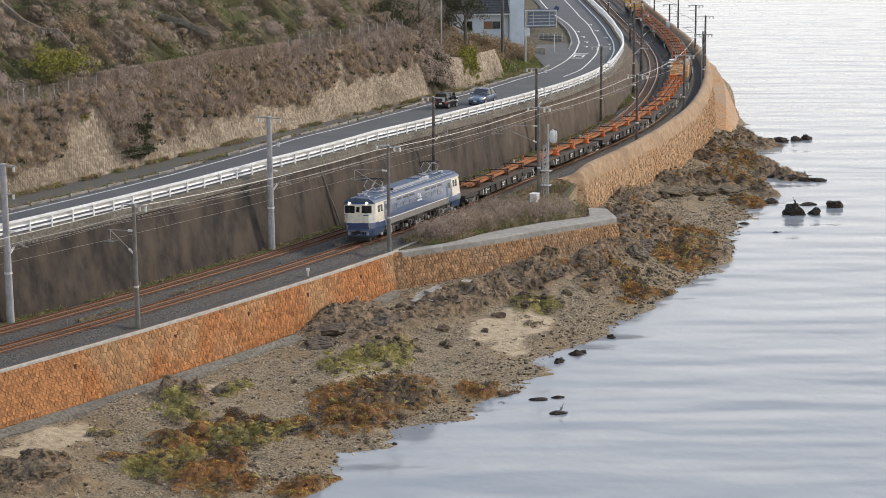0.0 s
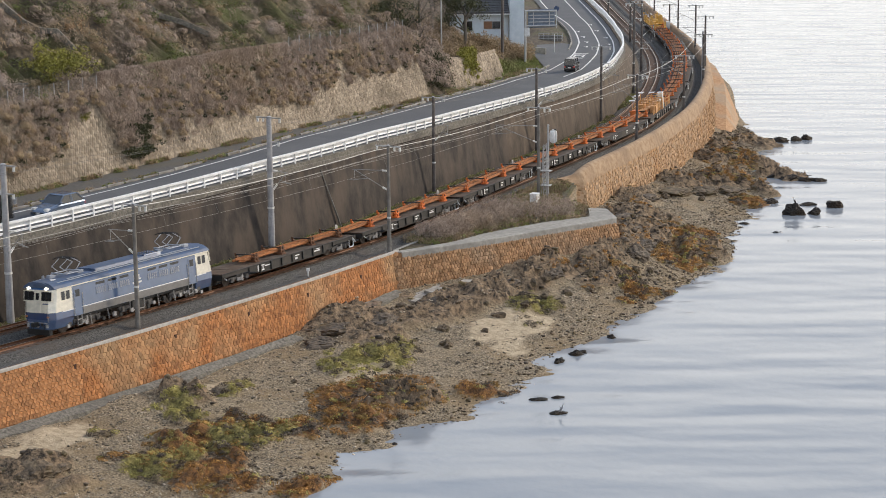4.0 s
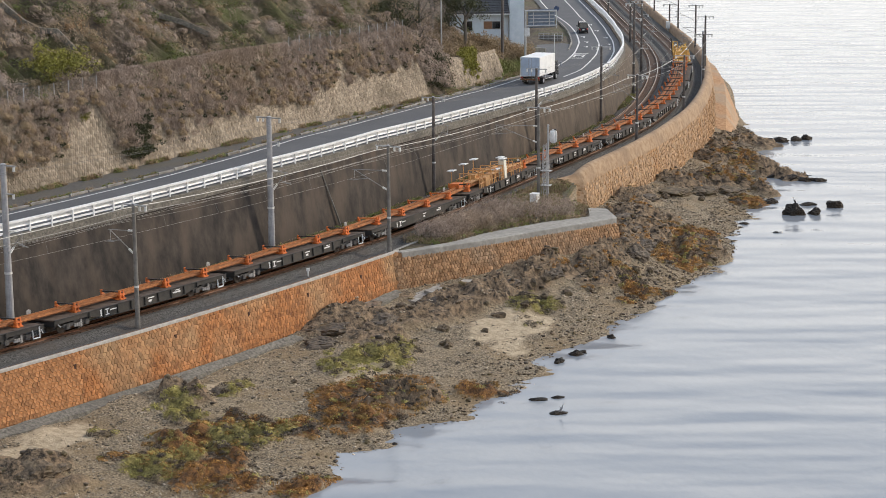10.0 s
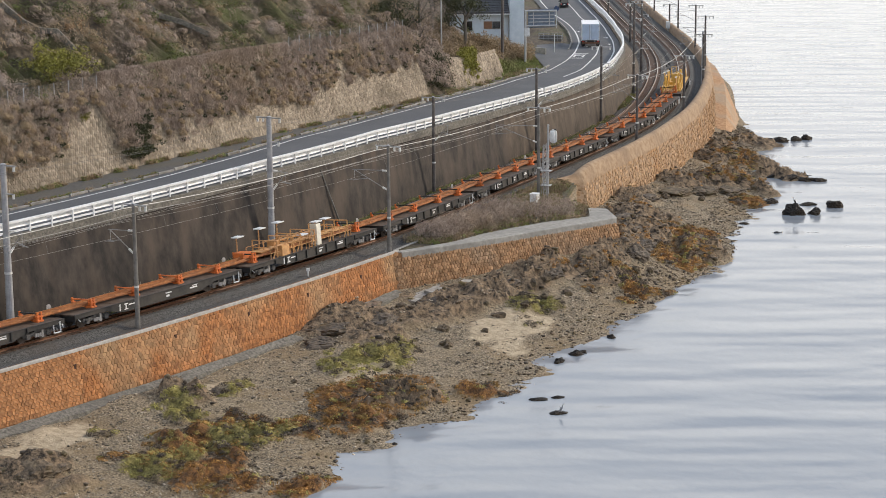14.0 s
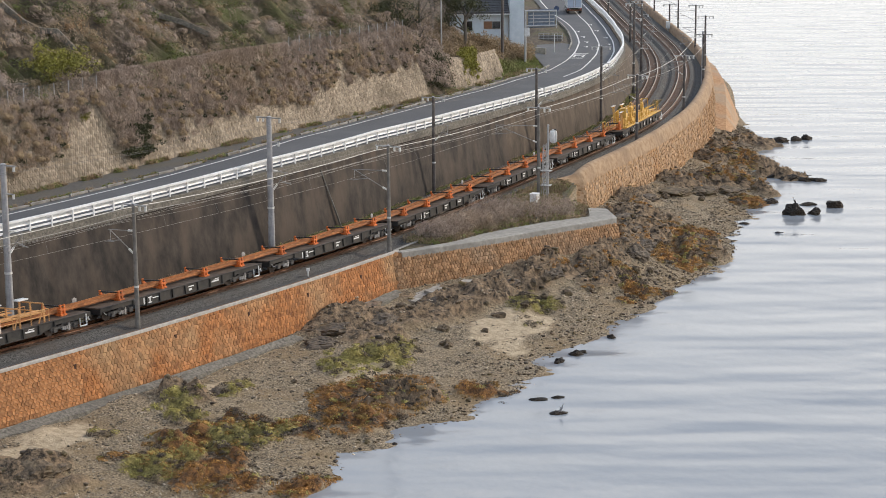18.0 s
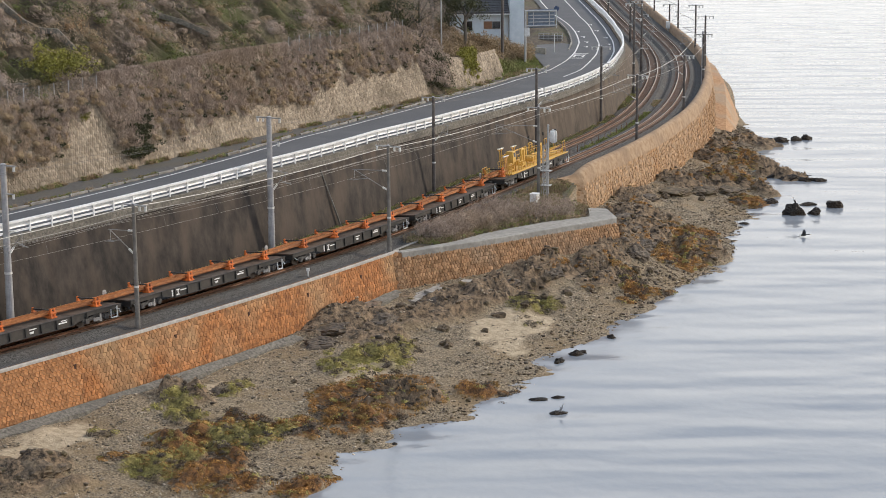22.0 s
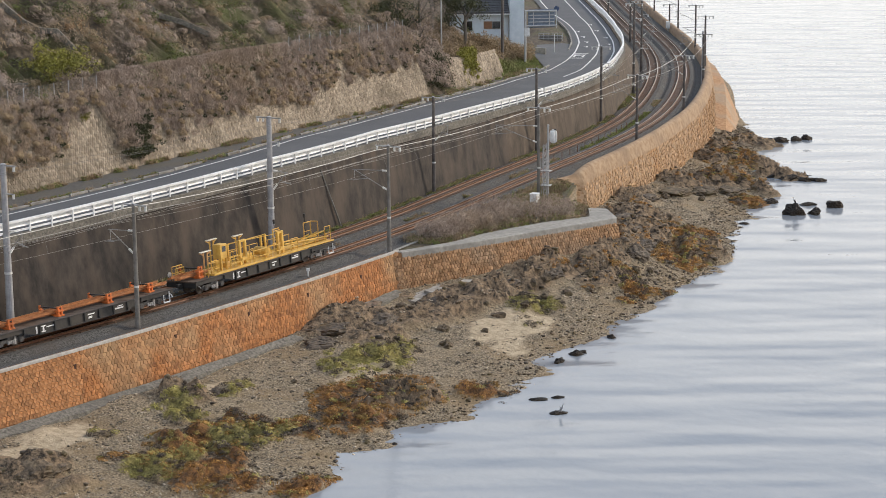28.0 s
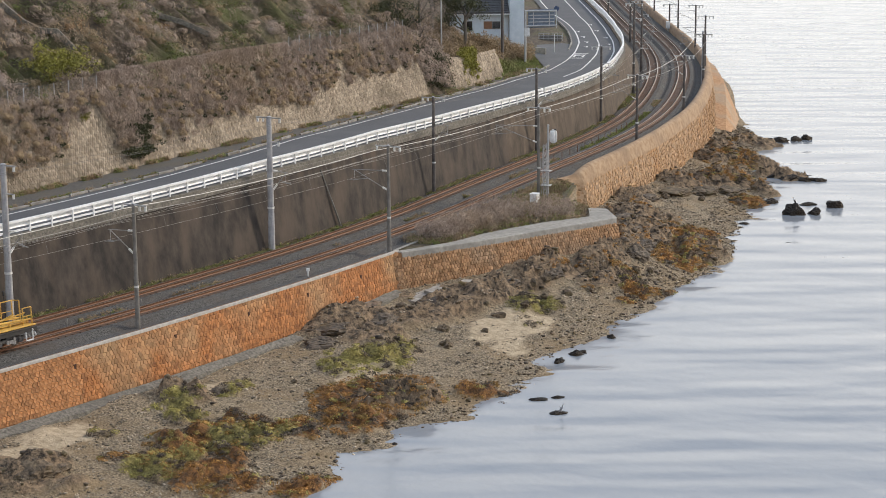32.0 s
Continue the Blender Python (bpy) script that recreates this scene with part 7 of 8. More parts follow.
def hillside():
    rng = np.random.default_rng(11)
    tw, st, gr, dk, rs = [], [], [], [], []
    for _ in range(4300):
        s, k = rng.uniform(-24, 98), 2.2 + 30 * rng.random() ** 1.15
        p = hill_surface(s, k)
        g = noise.noise(Vector((s * 0.13, k * 0.2, 4.0))) + 0.5 * noise.noise(Vector((s * 0.4, k * 0.5, 4.0)))
        g2 = noise.noise(Vector((s * 0.3, k * 0.16, 7.0))) + 0.5 * noise.noise(p * 0.6)
        hollow = noise.noise(Vector((s * 0.85, k * 0.5, 9.0)))
        u = rng.random()
        if hollow < -0.08 and u < 0.8:         # bare dark hollows between the mounds
            continue
        r = 0.4 + 1.5 * rng.random() ** 2.0
        (gr if g > (0.18 if s < 22 else 0.06) and s < 72 and u < 0.62 else dk if g2 > 0.6 or (s > 64 and u < 0.3) else rs if g2 < -0.4 and u < 0.5 else st if g2 < -0.15 else tw).append(((p.x, p.y, p.z + 0.2 * r), r))
    hang, hdk, moss = [], [], []
    for _ in range(5200):       # creepers that hang down over the wall in uneven streaks
        s = rng.uniform(-24, 65.8)
        low = creeper_edge(s)
        v = low + (5.5 - low) * rng.random() ** 0.85
        if noise.noise(Vector((s * 1.1, v * 0.35, 2.0))) < -0.25 or (rng.random() < 0.5 and 2 < s < 7 and v < 4 and not 3.6 < s < 5.8):
            continue
        p, o = wall_hill_face(s, v)
        thick = 0.12 + 0.3 * max(0.0, noise.noise(Vector((s * 0.9, v * 0.25, 6.0)))) + 0.05 * v
        p = p + o * rng.uniform(0.02, thick + 0.12)
        u = rng.random()
        (hdk if 7.3 < s < 11.5 and v < 3.4 and u < 0.4 else moss if 3.6 < s < 5.8 and v < 4.2 and u < 0.7 else hdk if u < 0.06 else st if u < 0.16 else hang).append((tuple(p), rng.uniform(0.18, 0.42)))
    for _ in range(240):        # a draped bush half way down the wall; lit hump in pale stems, shaded underside in dark leaves
        s, v = rng.normal(8.8, 1.0), 0.7 + 4.2 * rng.random()
        p, o = wall_hill_face(s, v)
        (hdk if s > 8.9 and v < 2.8 or v < 1.3 else hang).append((tuple(p + o * rng.uniform(0.1, 0.8)), rng.uniform(0.2, 0.45)))
    for _ in range(4200):       # creepers that cover the fence on the wall's top
        s = rng.uniform(7.2, 65)
        if s > 39 and rng.random() < 0.82:
            continue
        p = at(s, foot_off(s) + 3.5 + rng.uniform(-0.1, 0.1), road_z(s) + 5.35 + 1.2 * rng.random() ** 0.8)
        hang.append((tuple(p), rng.uniform(0.1, 0.22)))
    for _ in range(420):        # the thicket in the gap between the two walls
        s, k = rng.uniform(66, 73), rng.uniform(0.3, 6)
        p = hill_surface(s, k)
        (dk if rng.random() < 0.55 else tw).append(((p.x, p.y, p.z + rng.uniform(0.1, 1.6)), rng.uniform(0.4, 0.9)))
    down = (0.9, -0.55, -0.9)
    for items, nm, m, cnt, ln, wd, pull, lab in ((tw, "dry_creeper", "twig", 70, 0.32, 0.032, down, "grey-brown dry creepers and brush on the slope"), (st, "dry_grass", "straw", 66, 0.32, 0.032, down, "straw-coloured dry grass on the slope"),
                                                 (rs, "russet_brush", "russet", 44, 0.3, 0.045, down, "russet dry ferns on the slope"), (hang, "hanging_creeper", "twig", 52, 0.36, 0.024, (0.3, -0.2, -2.2), "leafless creepers hanging over the wall and fence"),
                                                 (gr, "green_shrub", "leaf", 56, 0.17, 0.085, down, "olive green shrubs on the slope"), (dk + hdk, "dark_shrub", "leaf_dark", 56, 0.18, 0.09, (0, 0, -0.6), "dark evergreen shrubs on the slope, and the shade painted under a draped bush"), (moss, "moss_creeper", "leaf_yellow", 40, 0.15, 0.07, (0, 0, -0.8), "yellow-green creeper on the wall")):
        if items:
            if pull is down:
                v, f = domes([i[0] for i in items], [i[1] for i in items], int(cnt * 2.8), ln, wd, rng, (0.5, -0.4, 0.8), down, 0.6)
            else:
                v, f = blades([i[0] for i in items], [i[1] for i in items], cnt, ln, wd, rng, 0.6, 0.0, 0.0, pull)
            soup(nm, v, f, M[m], lab, "shrubs")


hillside()


def verge_weeds():
    rng = np.random.default_rng(5)
    gr, st = [], []
    for _ in range(1500):        # foot of the hill wall
        s = rng.uniform(-50, 100)
        if noise.noise(Vector((s * 0.35, 4.2, 0))) > -0.12:
            p = at(s, foot_off(s) + rng.uniform(0.85, 1.4), road_z(s) + 0.1)
            (st if rng.random() < 0.6 else gr).append((tuple(p), rng.uniform(0.12, 0.34)))
    for _ in range(620):        # behind the kerb blocks
        s = rng.uniform(-50, 100)
        if noise.noise(Vector((s * 0.5, 9.2, 0))) > -0.2:
            p = at(s, kerb_off(s) + rng.uniform(0.1, 0.6), road_z(s) + 0.05)
            (gr if rng.random() < 0.5 else st).append((tuple(p), rng.uniform(0.1, 0.25)))
    for _ in range(2600):       # foot of the retaining wall
        s = rng.uniform(-40, 120)
        if noise.noise(Vector((s * 0.16, 2.2, 0))) > -0.25:
            p = at(s, rng.uniform(4.6, 5.2) - 0.35 * rng.random(), BED + 0.1)
            (gr if rng.random() < 0.72 else st).append((tuple(p), rng.uniform(0.16, 0.42)))
    for _ in range(1700):        # between the tracks
        s = rng.uniform(-40, 118)
        g = noise.noise(Vector((s * 0.22, 6.2, 0)))
        if g > 0.2 or 66 < s < 97:
            p = at(s, 1.7 + rng.uniform(-0.45, 0.45), BED + 0.08)
            (gr if 66 < s < 97 or rng.random() < 0.25 else st).append((tuple(p), rng.uniform(0.1, 0.26)))
    for _ in range(1500):       # terrace
        s = rng.uniform(15, 46)
        t = along(s, *TERRACE)
        o = t + 0.9 + (sea_edge(s) + 0.9 - t) * rng.random()
        if s < 33 and o < t + along(s, (10.5, 0.6), (16, 1.1), (20, 2.3), (26, 2.7), (33.4, 1.5)):
            continue
        p = at(s, o, -0.4)
        (st if rng.random() < 0.7 else gr).append((tuple(p), rng.uniform(0.2, 0.55)))
    bush = []
    for _ in range(330):         # tall dry bushes on the terrace
        s = rng.uniform(15.5, 31)
        lo, hi = along(s, *TERRACE) + along(s, (10.5, 0.9), (16, 1.6), (20, 2.9), (26, 3.3), (33.4, 2.2), (40, 1.0)), sea_edge(s) + 0.7
        if lo < hi:
            p = at(s, lo + (hi - lo) * rng.random(), -0.3 + 1.0 * rng.random())
            bush.append((tuple(p), rng.uniform(0.3, 0.65)))
    v, f = blades([i[0] for i in bush], [i[1] for i in bush], 90, 0.42, 0.022, rng, 1.1, 0, 0.9)
    soup("dry_bush", v, f, M["twig"], "pale grey-brown dry bushes on the terrace", "shrubs")
    for _ in range(2800):        # grass bank by the sign
        s, k = rng.uniform(88, 113), rng.uniform(-0.6, 5.2)
        if s > 100 and k + 1.0 < along(s, (100, 0.4), (106, 1.9), (112, 3.3), (124, 3.9)):
            continue
        gr.append((tuple(hill_surface(s, k)), rng.uniform(0.2, 0.45)))
    v, f = blades([i[0] for i in st], [i[1] for i in st], 40, 0.4, 0.03, rng, 0.9, 0, 0.8)
    soup("dry_weeds", v, f, M["straw"], "dry brown weeds along walls and tracks", "weeds")
    v, f = blades([i[0] for i in gr], [i[1] for i in gr], 40, 0.28, 0.05, rng, 0.8, 0, 0.6)
    soup("green_weeds", v, f, M["grass"], "green weeds along walls and tracks", "weeds")


verge_weeds()


def tree(label, pos, h, spread, leafm, seed, leaves=1800, bare=False, lean=0.0):
    rng = np.random.default_rng(seed)
    h, spread = h * 1.15, spread * 1.12
    e = tagged(new("tree"), label, "tree")
    e.location = pos
    bm = bmesh.new()
    tips = []
    top = Vector((lean, 0, h * 0.55))
    rod(bm, (0, 0, -0.3), top, 0.16 * h / 5, 8, 0.09 * h / 5)
    for i in range(11):
        a = rng.uniform(0, 2 * math.pi)
        z0 = h * rng.uniform(0.25, 0.6)
        base = Vector((lean * z0 / (h * 0.55), 0, z0))
        end = base + Vector((math.cos(a) * spread * rng.uniform(0.5, 1), math.sin(a) * spread * rng.uniform(0.5, 1), h * rng.uniform(0.1, 0.4)))
        midp = (base + end) / 2 + Vector((0, 0, 0.1 * h * rng.uniform(-0.3, 0.6)))
        rod(bm, base, midp, 0.06 * h / 5, 6, 0.045 * h / 5)
        rod(bm, midp, end, 0.045 * h / 5, 6, 0.015)
        tips += [end, midp * 0.4 + end * 0.6]
        for j in range(3):
            q = end + Vector(rng.normal(size=3)) * spread * 0.3
            rod(bm, midp * 0.3 + end * 0.7, q, 0.02, 5, 0.006)
            tips.append(q)
    part("trunk", bm, M["bark"], e)
    cs = [tuple(t) for t in tips]
    v, f = blades(cs, [spread * rng.uniform(0.2, 0.42) for _ in cs], max(6, int(leaves * 1.7) // len(cs)), 0.2 if not bare else 0.4, 0.09 if not bare else 0.02, rng, 0.7)
    c = soup("crown", v, f, leafm, "", "")
    c.parent = e
    for key in ("kind",):
        if key in c:
            del c[key]
    return e


for lab, s, k, h, sp, lm, sd, n, bare in (("dark evergreen tree above the short stone wall", 86, 3.2, 7.0, 2.0, "leaf_dark", 1, 3200, False), ("dark evergreen tree on the slope", 82, 5.5, 7.5, 2.2, "leaf_dark", 2, 2800, False),
                                          ("leafless grey tree on the slope", 75, 4.5, 6.0, 2.2, "twig", 3, 1500, True), ("russet-leaved tree on the slope", 69, 7.5, 6.0, 2.2, "straw", 4, 2400, False),
                                          ("leafless grey-brown tree beside the gap", 71, 3.0, 5.0, 1.6, "twig", 5, 1400, True), ("evergreen tree behind the lamp column", 70.5, 5.0, 5.5, 1.7, "leaf_dark", 6, 2000, False),
                                          ("brown leafless tree by the house", 91, 6.5, 5.0, 1.8, "twig", 7, 1200, True), ("small olive tree by the house", 103, 7.5, 3.2, 1.1, "leaf", 8, 1200, False),
                                          ("yellow-leaved small tree on the slope", 90.5, 3.0, 2.6, 1.2, "straw", 9, 1500, False)):
    tree(lab, tuple(hill_surface(s, k)), h, sp, M[lm], sd, n, bare)
tree("young yellow-green tree behind the wall fence", tuple(hill_surface(4.6, 4.2)), 2.4, 2.0, M["leaf_yellow"], 21, 2600)


def hangers():
    rng = np.random.default_rng(8)
    cs = []
    for _ in range(150):
        s = rng.normal(79, 1.1)
        v = 3.5 - abs(rng.normal(0, 1.1))
        p, o = wall_hill_face(s, v)
        cs.append((tuple(p + o * rng.uniform(0.05, 0.3)), rng.uniform(0.15, 0.35)))
    v, f = blades([c[0] for c in cs], [c[1] for c in cs], 36, 0.22, 0.09, rng, 1.2, 0.8)
    soup("ivy", v, f, M["leaf_yellow"], "yellow-green creeper hanging over the short wall", "creeper")
    cs = []
    for _ in range(700):
        s, k = rng.uniform(72, 95), rng.uniform(1.8, 7)
        cs.append((tuple(hill_surface(s, k) + Vector((0, 0, rng.uniform(0.1, 1.2)))), rng.uniform(0.3, 0.8)))
    for _ in range(620):        # brushwood that hides the foot of the house
        x = rng.uniform(0.5, 9.5)
        p = plan(x, rng.uniform(250.5, 257), 4.3 + rng.uniform(0, 1.9) * min(1.0, max(0.5, (9.5 - x) / 3)))
        cs.append((tuple(p), rng.uniform(0.3, 0.7)))
    v, f = blades([c[0] for c in cs], [c[1] for c in cs], 44, 0.36, 0.035, rng, 0.9, 0.3)
    soup("brown_thicket", v, f, M["straw"], "brown thicket on the bank by the house", "shrubs")


hangers()


def slope_frames():
    """Concrete lattice beams that hold the slope, half buried in brush."""
    e = tagged(new("slope_frame"), "grey concrete lattice beams half buried in the slope", "slope frame", kind="structure")
    for (s0, k0), (s1, k1) in (((-13, 8), (-9, 3.6)), ((-3, 9), (1, 4.0)), ((-9, 5.0), (2, 5.6)), ((24, 15), (32, 6.0)), ((-14, 9.5), (-4, 9.8)), ((6, 12), (10, 6.0))):
        pts = [hill_surface(s0 + (s1 - s0) * t, k0 + (k1 - k0) * t) + Vector((0, 0, 0.25)) for t in np.linspace(0, 1, 7)]
        for a, b in zip(pts[:-1], pts[1:]):
            d = b - a
            bm = B((-d.length / 2 - 0.05, d.length / 2 + 0.05, -0.22, 0.22, -0.25, 0.22), bevel=0.03)
            o = part("beam", bm, M["footing"], e)
            o.matrix_basis = Matrix.Translation((a + b) / 2) @ d.to_track_quat("X", "Z").to_matrix().to_4x4()


slope_frames()

# ---- foreshore ----
ICO = bmesh.new()
bmesh.ops.create_icosphere(ICO, subdivisions=1, radius=1.0)
ICO_V = np.array([v.co[:] for v in ICO.verts])
ICO_F = np.array([[v.index for v in f.verts] for f in ICO.faces])
ICO.free()
ICO = bmesh.new()
bmesh.ops.create_icosphere(ICO, subdivisions=2, radius=1.0)
ICO2_V = np.array([v.co[:] for v in ICO.verts])
ICO2_F = np.array([[v.index for v in f.verts] for f in ICO.faces])
ICO.free()


def stones(centres, sizes, rng, base, faces, rough=0.25, flat=0.6):
    n, k = len(centres), len(base)
    j = base[None] * (1 + rough * rng.normal(size=(n, k, 1)) * 0.6)
    lim = rng.uniform(0.45, 0.95, (n, 1, 3))
    j = np.clip(j, -lim, lim[:, :, ::-1]) if k > 6 else j       # broken flat faces
    j = j * np.stack([rng.uniform(0.7, 1.4, n), rng.uniform(0.6, 1.1, n), flat * rng.uniform(0.6, 1.2, n)], 1)[:, None, :]
    a = rng.uniform(0, 2 * np.pi, n)
    x = j[:, :, 0] * np.cos(a)[:, None] - j[:, :, 1] * np.sin(a)[:, None]
    y = j[:, :, 0] * np.sin(a)[:, None] + j[:, :, 1] * np.cos(a)[:, None]
    v = np.stack([x, y, j[:, :, 2]], 2) * np.asarray(sizes)[:, None, None] + np.asarray(centres)[:, None, :]
    f = (faces[None] + (np.arange(n) * k)[:, None, None]).reshape(-1, 3)
    return v.reshape(-1, 3), f


def sheet_z(s, off):
    """Height of the foreshore with its relief, as the ground sheet has it."""
    z, p, e = beach_z(s, off), at(s, off), land_edge(s)
    if off < e - 0.3 and -46 < s < 140:
        c = [blobs(s, off, q) for q in (WEEDY, GREEN, ROCKY)]
        rk = max(0.0, min(1.0, c[2] * 0.8))
        wd = max(0.0, min(1.0, max(c[0], c[1]) * 0.8))
        z += rk * (0.2 + 1.5 * crag(p)) if rk else 0
        z += wd * (0.3 + 0.85 * noise.noise(p * 0.7) + 0.4 * noise.noise(p * 1.7)) if wd else 0
        z += 0.1 * noise.noise(p * 0.8) + 0.05 * noise.noise(p * 2.1) + 0.22 * noise.noise(p * 0.22)
    return z


M["rock"] = mat("dark_wet_rock", (0.014, 0.011, 0.008), (0.19, 0.138, 0.092), 3.0, 0.7, 1.0, 0, (0.11, 0.07, 0.032), 0.6, 0.6, 0.1, island=0.4)
M["rock_wet"] = mat("black_wet_rock", (0.008, 0.007, 0.007), (0.045, 0.038, 0.032), 3.0, 0.75, 1.0, 0, (0.06, 0.038, 0.018), 0.6, 0.6, 0.1, spec=0.25)
M["rock_brown"] = mat("brown_rock", (0.04, 0.03, 0.021), (0.26, 0.19, 0.122), 3.0, 0.9, 1.0, 0, (0.13, 0.1, 0.035), 0.6, 0.6, 0.1, island=0.4)
M["pebble"] = mat("shingle_stone", (0.06, 0.046, 0.033), (0.47, 0.39, 0.285), 2.0, 0.9, 0.3, 0, None, island=0.6)
M["kelp"] = mat("brown_seaweed", (0.14, 0.06, 0.015), (0.56, 0.28, 0.07), 1.8, 0.7, 0.0, 0, (0.16, 0.13, 0.035), 0.5, 0.7, island=0.4)
M["algae"] = mat("green_seaweed", (0.17, 0.145, 0.034), (0.56, 0.48, 0.15), 1.8, 0.8, 0.0, 0, (0.14, 0.13, 0.032), 0.5, 0.6, island=0.35)


OCT_V = np.array([(1, 0, 0), (-1, 0, 0), (0, 1, 0), (0, -1, 0), (0, 0, 1), (0, 0, -1)], float)
OCT_F = np.array([(0, 2, 4), (2, 1, 4), (1, 3, 4), (3, 0, 4), (2, 0, 5), (1, 2, 5), (3, 1, 5), (0, 3, 5)])


def foreshore():
    rng = np.random.default_rng(3)
    peb, bou, brn, klp, alg, dark_gaps = [], [], [], [], [], []
    for _ in range(56000):
        s = rng.uniform(-42, 125)
        e, sh = land_edge(s) - 0.5, along(s, *SHORE)
        off = e - rng.random() * (e - sh + 0.6)
        w, g, sa, rk = (blobs(s, off, q) for q in (WEEDY, GREEN, SANDY, ROCKY))
        z = sheet_z(s, off)
        p = at(s, off, z)
        u = rng.random()
        if rk > 0.1 and u < 0.14:
            r = 0.05 + 0.34 * rng.random() ** 4
            (bou if rng.random() < 0.55 else brn).append(((p.x, p.y, p.z + r * 0.1), r))
        # where this noise is low, dark rock-coloured tufts break up the weed
        lump = noise.noise(p * 0.9 + Vector((4, 4, 4)))
        if w > 0.12 and u < 0.55:
            (klp if lump > -0.08 else alg if lump > -0.16 else dark_gaps).append(((p.x, p.y, p.z + 0.03), 0.24))
        if g > 0.12 and u < 0.5:
            (alg if lump > -0.1 else dark_gaps).append(((p.x, p.y, p.z + 0.03), 0.24))
        if rk > 0.1 and s > 20 and lump > 0.3 and u < 0.3:
            klp.append(((p.x, p.y, p.z + 0.03), 0.2))
        if (sa < 0.1 or rng.random() < 0.15) and (max(rk, w, g) < 0.25 or rng.random() < 0.2):
            r = 0.028 + 0.13 * rng.random() ** 6
            if off < sh + 2.6 and rng.random() < 0.55:
                (bou if rng.random() < 0.5 else brn).append(((p.x, p.y, p.z + r * 0.3), r * 1.5))
            elif noise.noise(p * 0.3) > -0.3:
                peb.append(((p.x, p.y, p.z + r * 0.2), r))
                peb.append(((p.x + rng.normal(0, 0.2), p.y + rng.normal(0, 0.2), p.z + r * 0.1), r * 0.8))
                peb.append(((p.x + rng.normal(0, 0.2), p.y + rng.normal(0, 0.2), p.z + r * 0.1), 0.05))
    for items, nm, m, b, f, lab in ((peb, "shingle", "pebble", OCT_V, OCT_F, "grey and tan beach stones and shingle"), (bou, "boulders", "rock", ICO_V, ICO_F, "dark wet boulders on the foreshore"), (brn, "brown_boulders", "rock_brown", ICO_V, ICO_F, "brown weathered boulders on the foreshore")):
        v, ff = stones([i[0] for i in items], [i[1] for i in items], rng, b, f, 0.4)
        soup(nm, v, ff, M[m], lab, "stones")
    for items, nm, m, lab in ((klp, "kelp", "kelp", "orange-brown seaweed lying on rocks"), (alg, "algae", "algae", "yellow-green seaweed lying on rocks"), (dark_gaps, "dead_weed", "rock", "dark rock-coloured tufts in the gaps of the seaweed")):
        v, f = domes([i[0] for i in items], [i[1] for i in items], 30, 0.13, 0.05, rng, (0.1, -0.2, 1.0), (0.5, -0.5, -0.5), 0.45)
        soup(nm, v, f, M[m], lab, "seaweed")


foreshore()


def rock(pos, rx, ry, rz, seed, label, m="rock", turn=0.0, rough=0.35):
    """A single outcrop with broken faces."""
    rx, ry, rz = rx * 1.12, ry * 1.12, rz * 1.164
    bm = bmesh.new()
    bmesh.ops.create_icosphere(bm, subdivisions=4, radius=1.0)
    rg = random.Random(seed)
    cuts = [(Vector((rg.gauss(0, 1), rg.gauss(0, 1), rg.gauss(0.2, 0.8))).normalized(), rg.uniform(0.6, 1.0)) for _ in range(22)]
    sh = Vector((seed * 3.7, seed * 1.3, seed * 7.1))
    for v in bm.verts:
        n = v.co.copy()
        d = min(1.25, min(h / max(0.05, n.dot(q)) for q, h in cuts))
        d *= 1 + 0.2 * noise.noise(n * 2.1 + sh) + 0.22 * abs(noise.noise(n * 5.0 + sh)) - 0.16 * abs(noise.noise(n * 9.0 + sh)) - 0.16 * abs(noise.noise(Vector((n.x * 2, n.y * 2, n.z * 9)) + sh))
        v.co = Vector((n.x * d * rx, n.y * d * ry, n.z * d * rz))
    ob = part("rock", bm, M[m], None)
    ob.matrix_basis = Matrix.Translation(pos) @ Matrix.Rotation(turn, 4, "Z")
    return tagged(ob, label, "rock", "rocks of the foreshore")


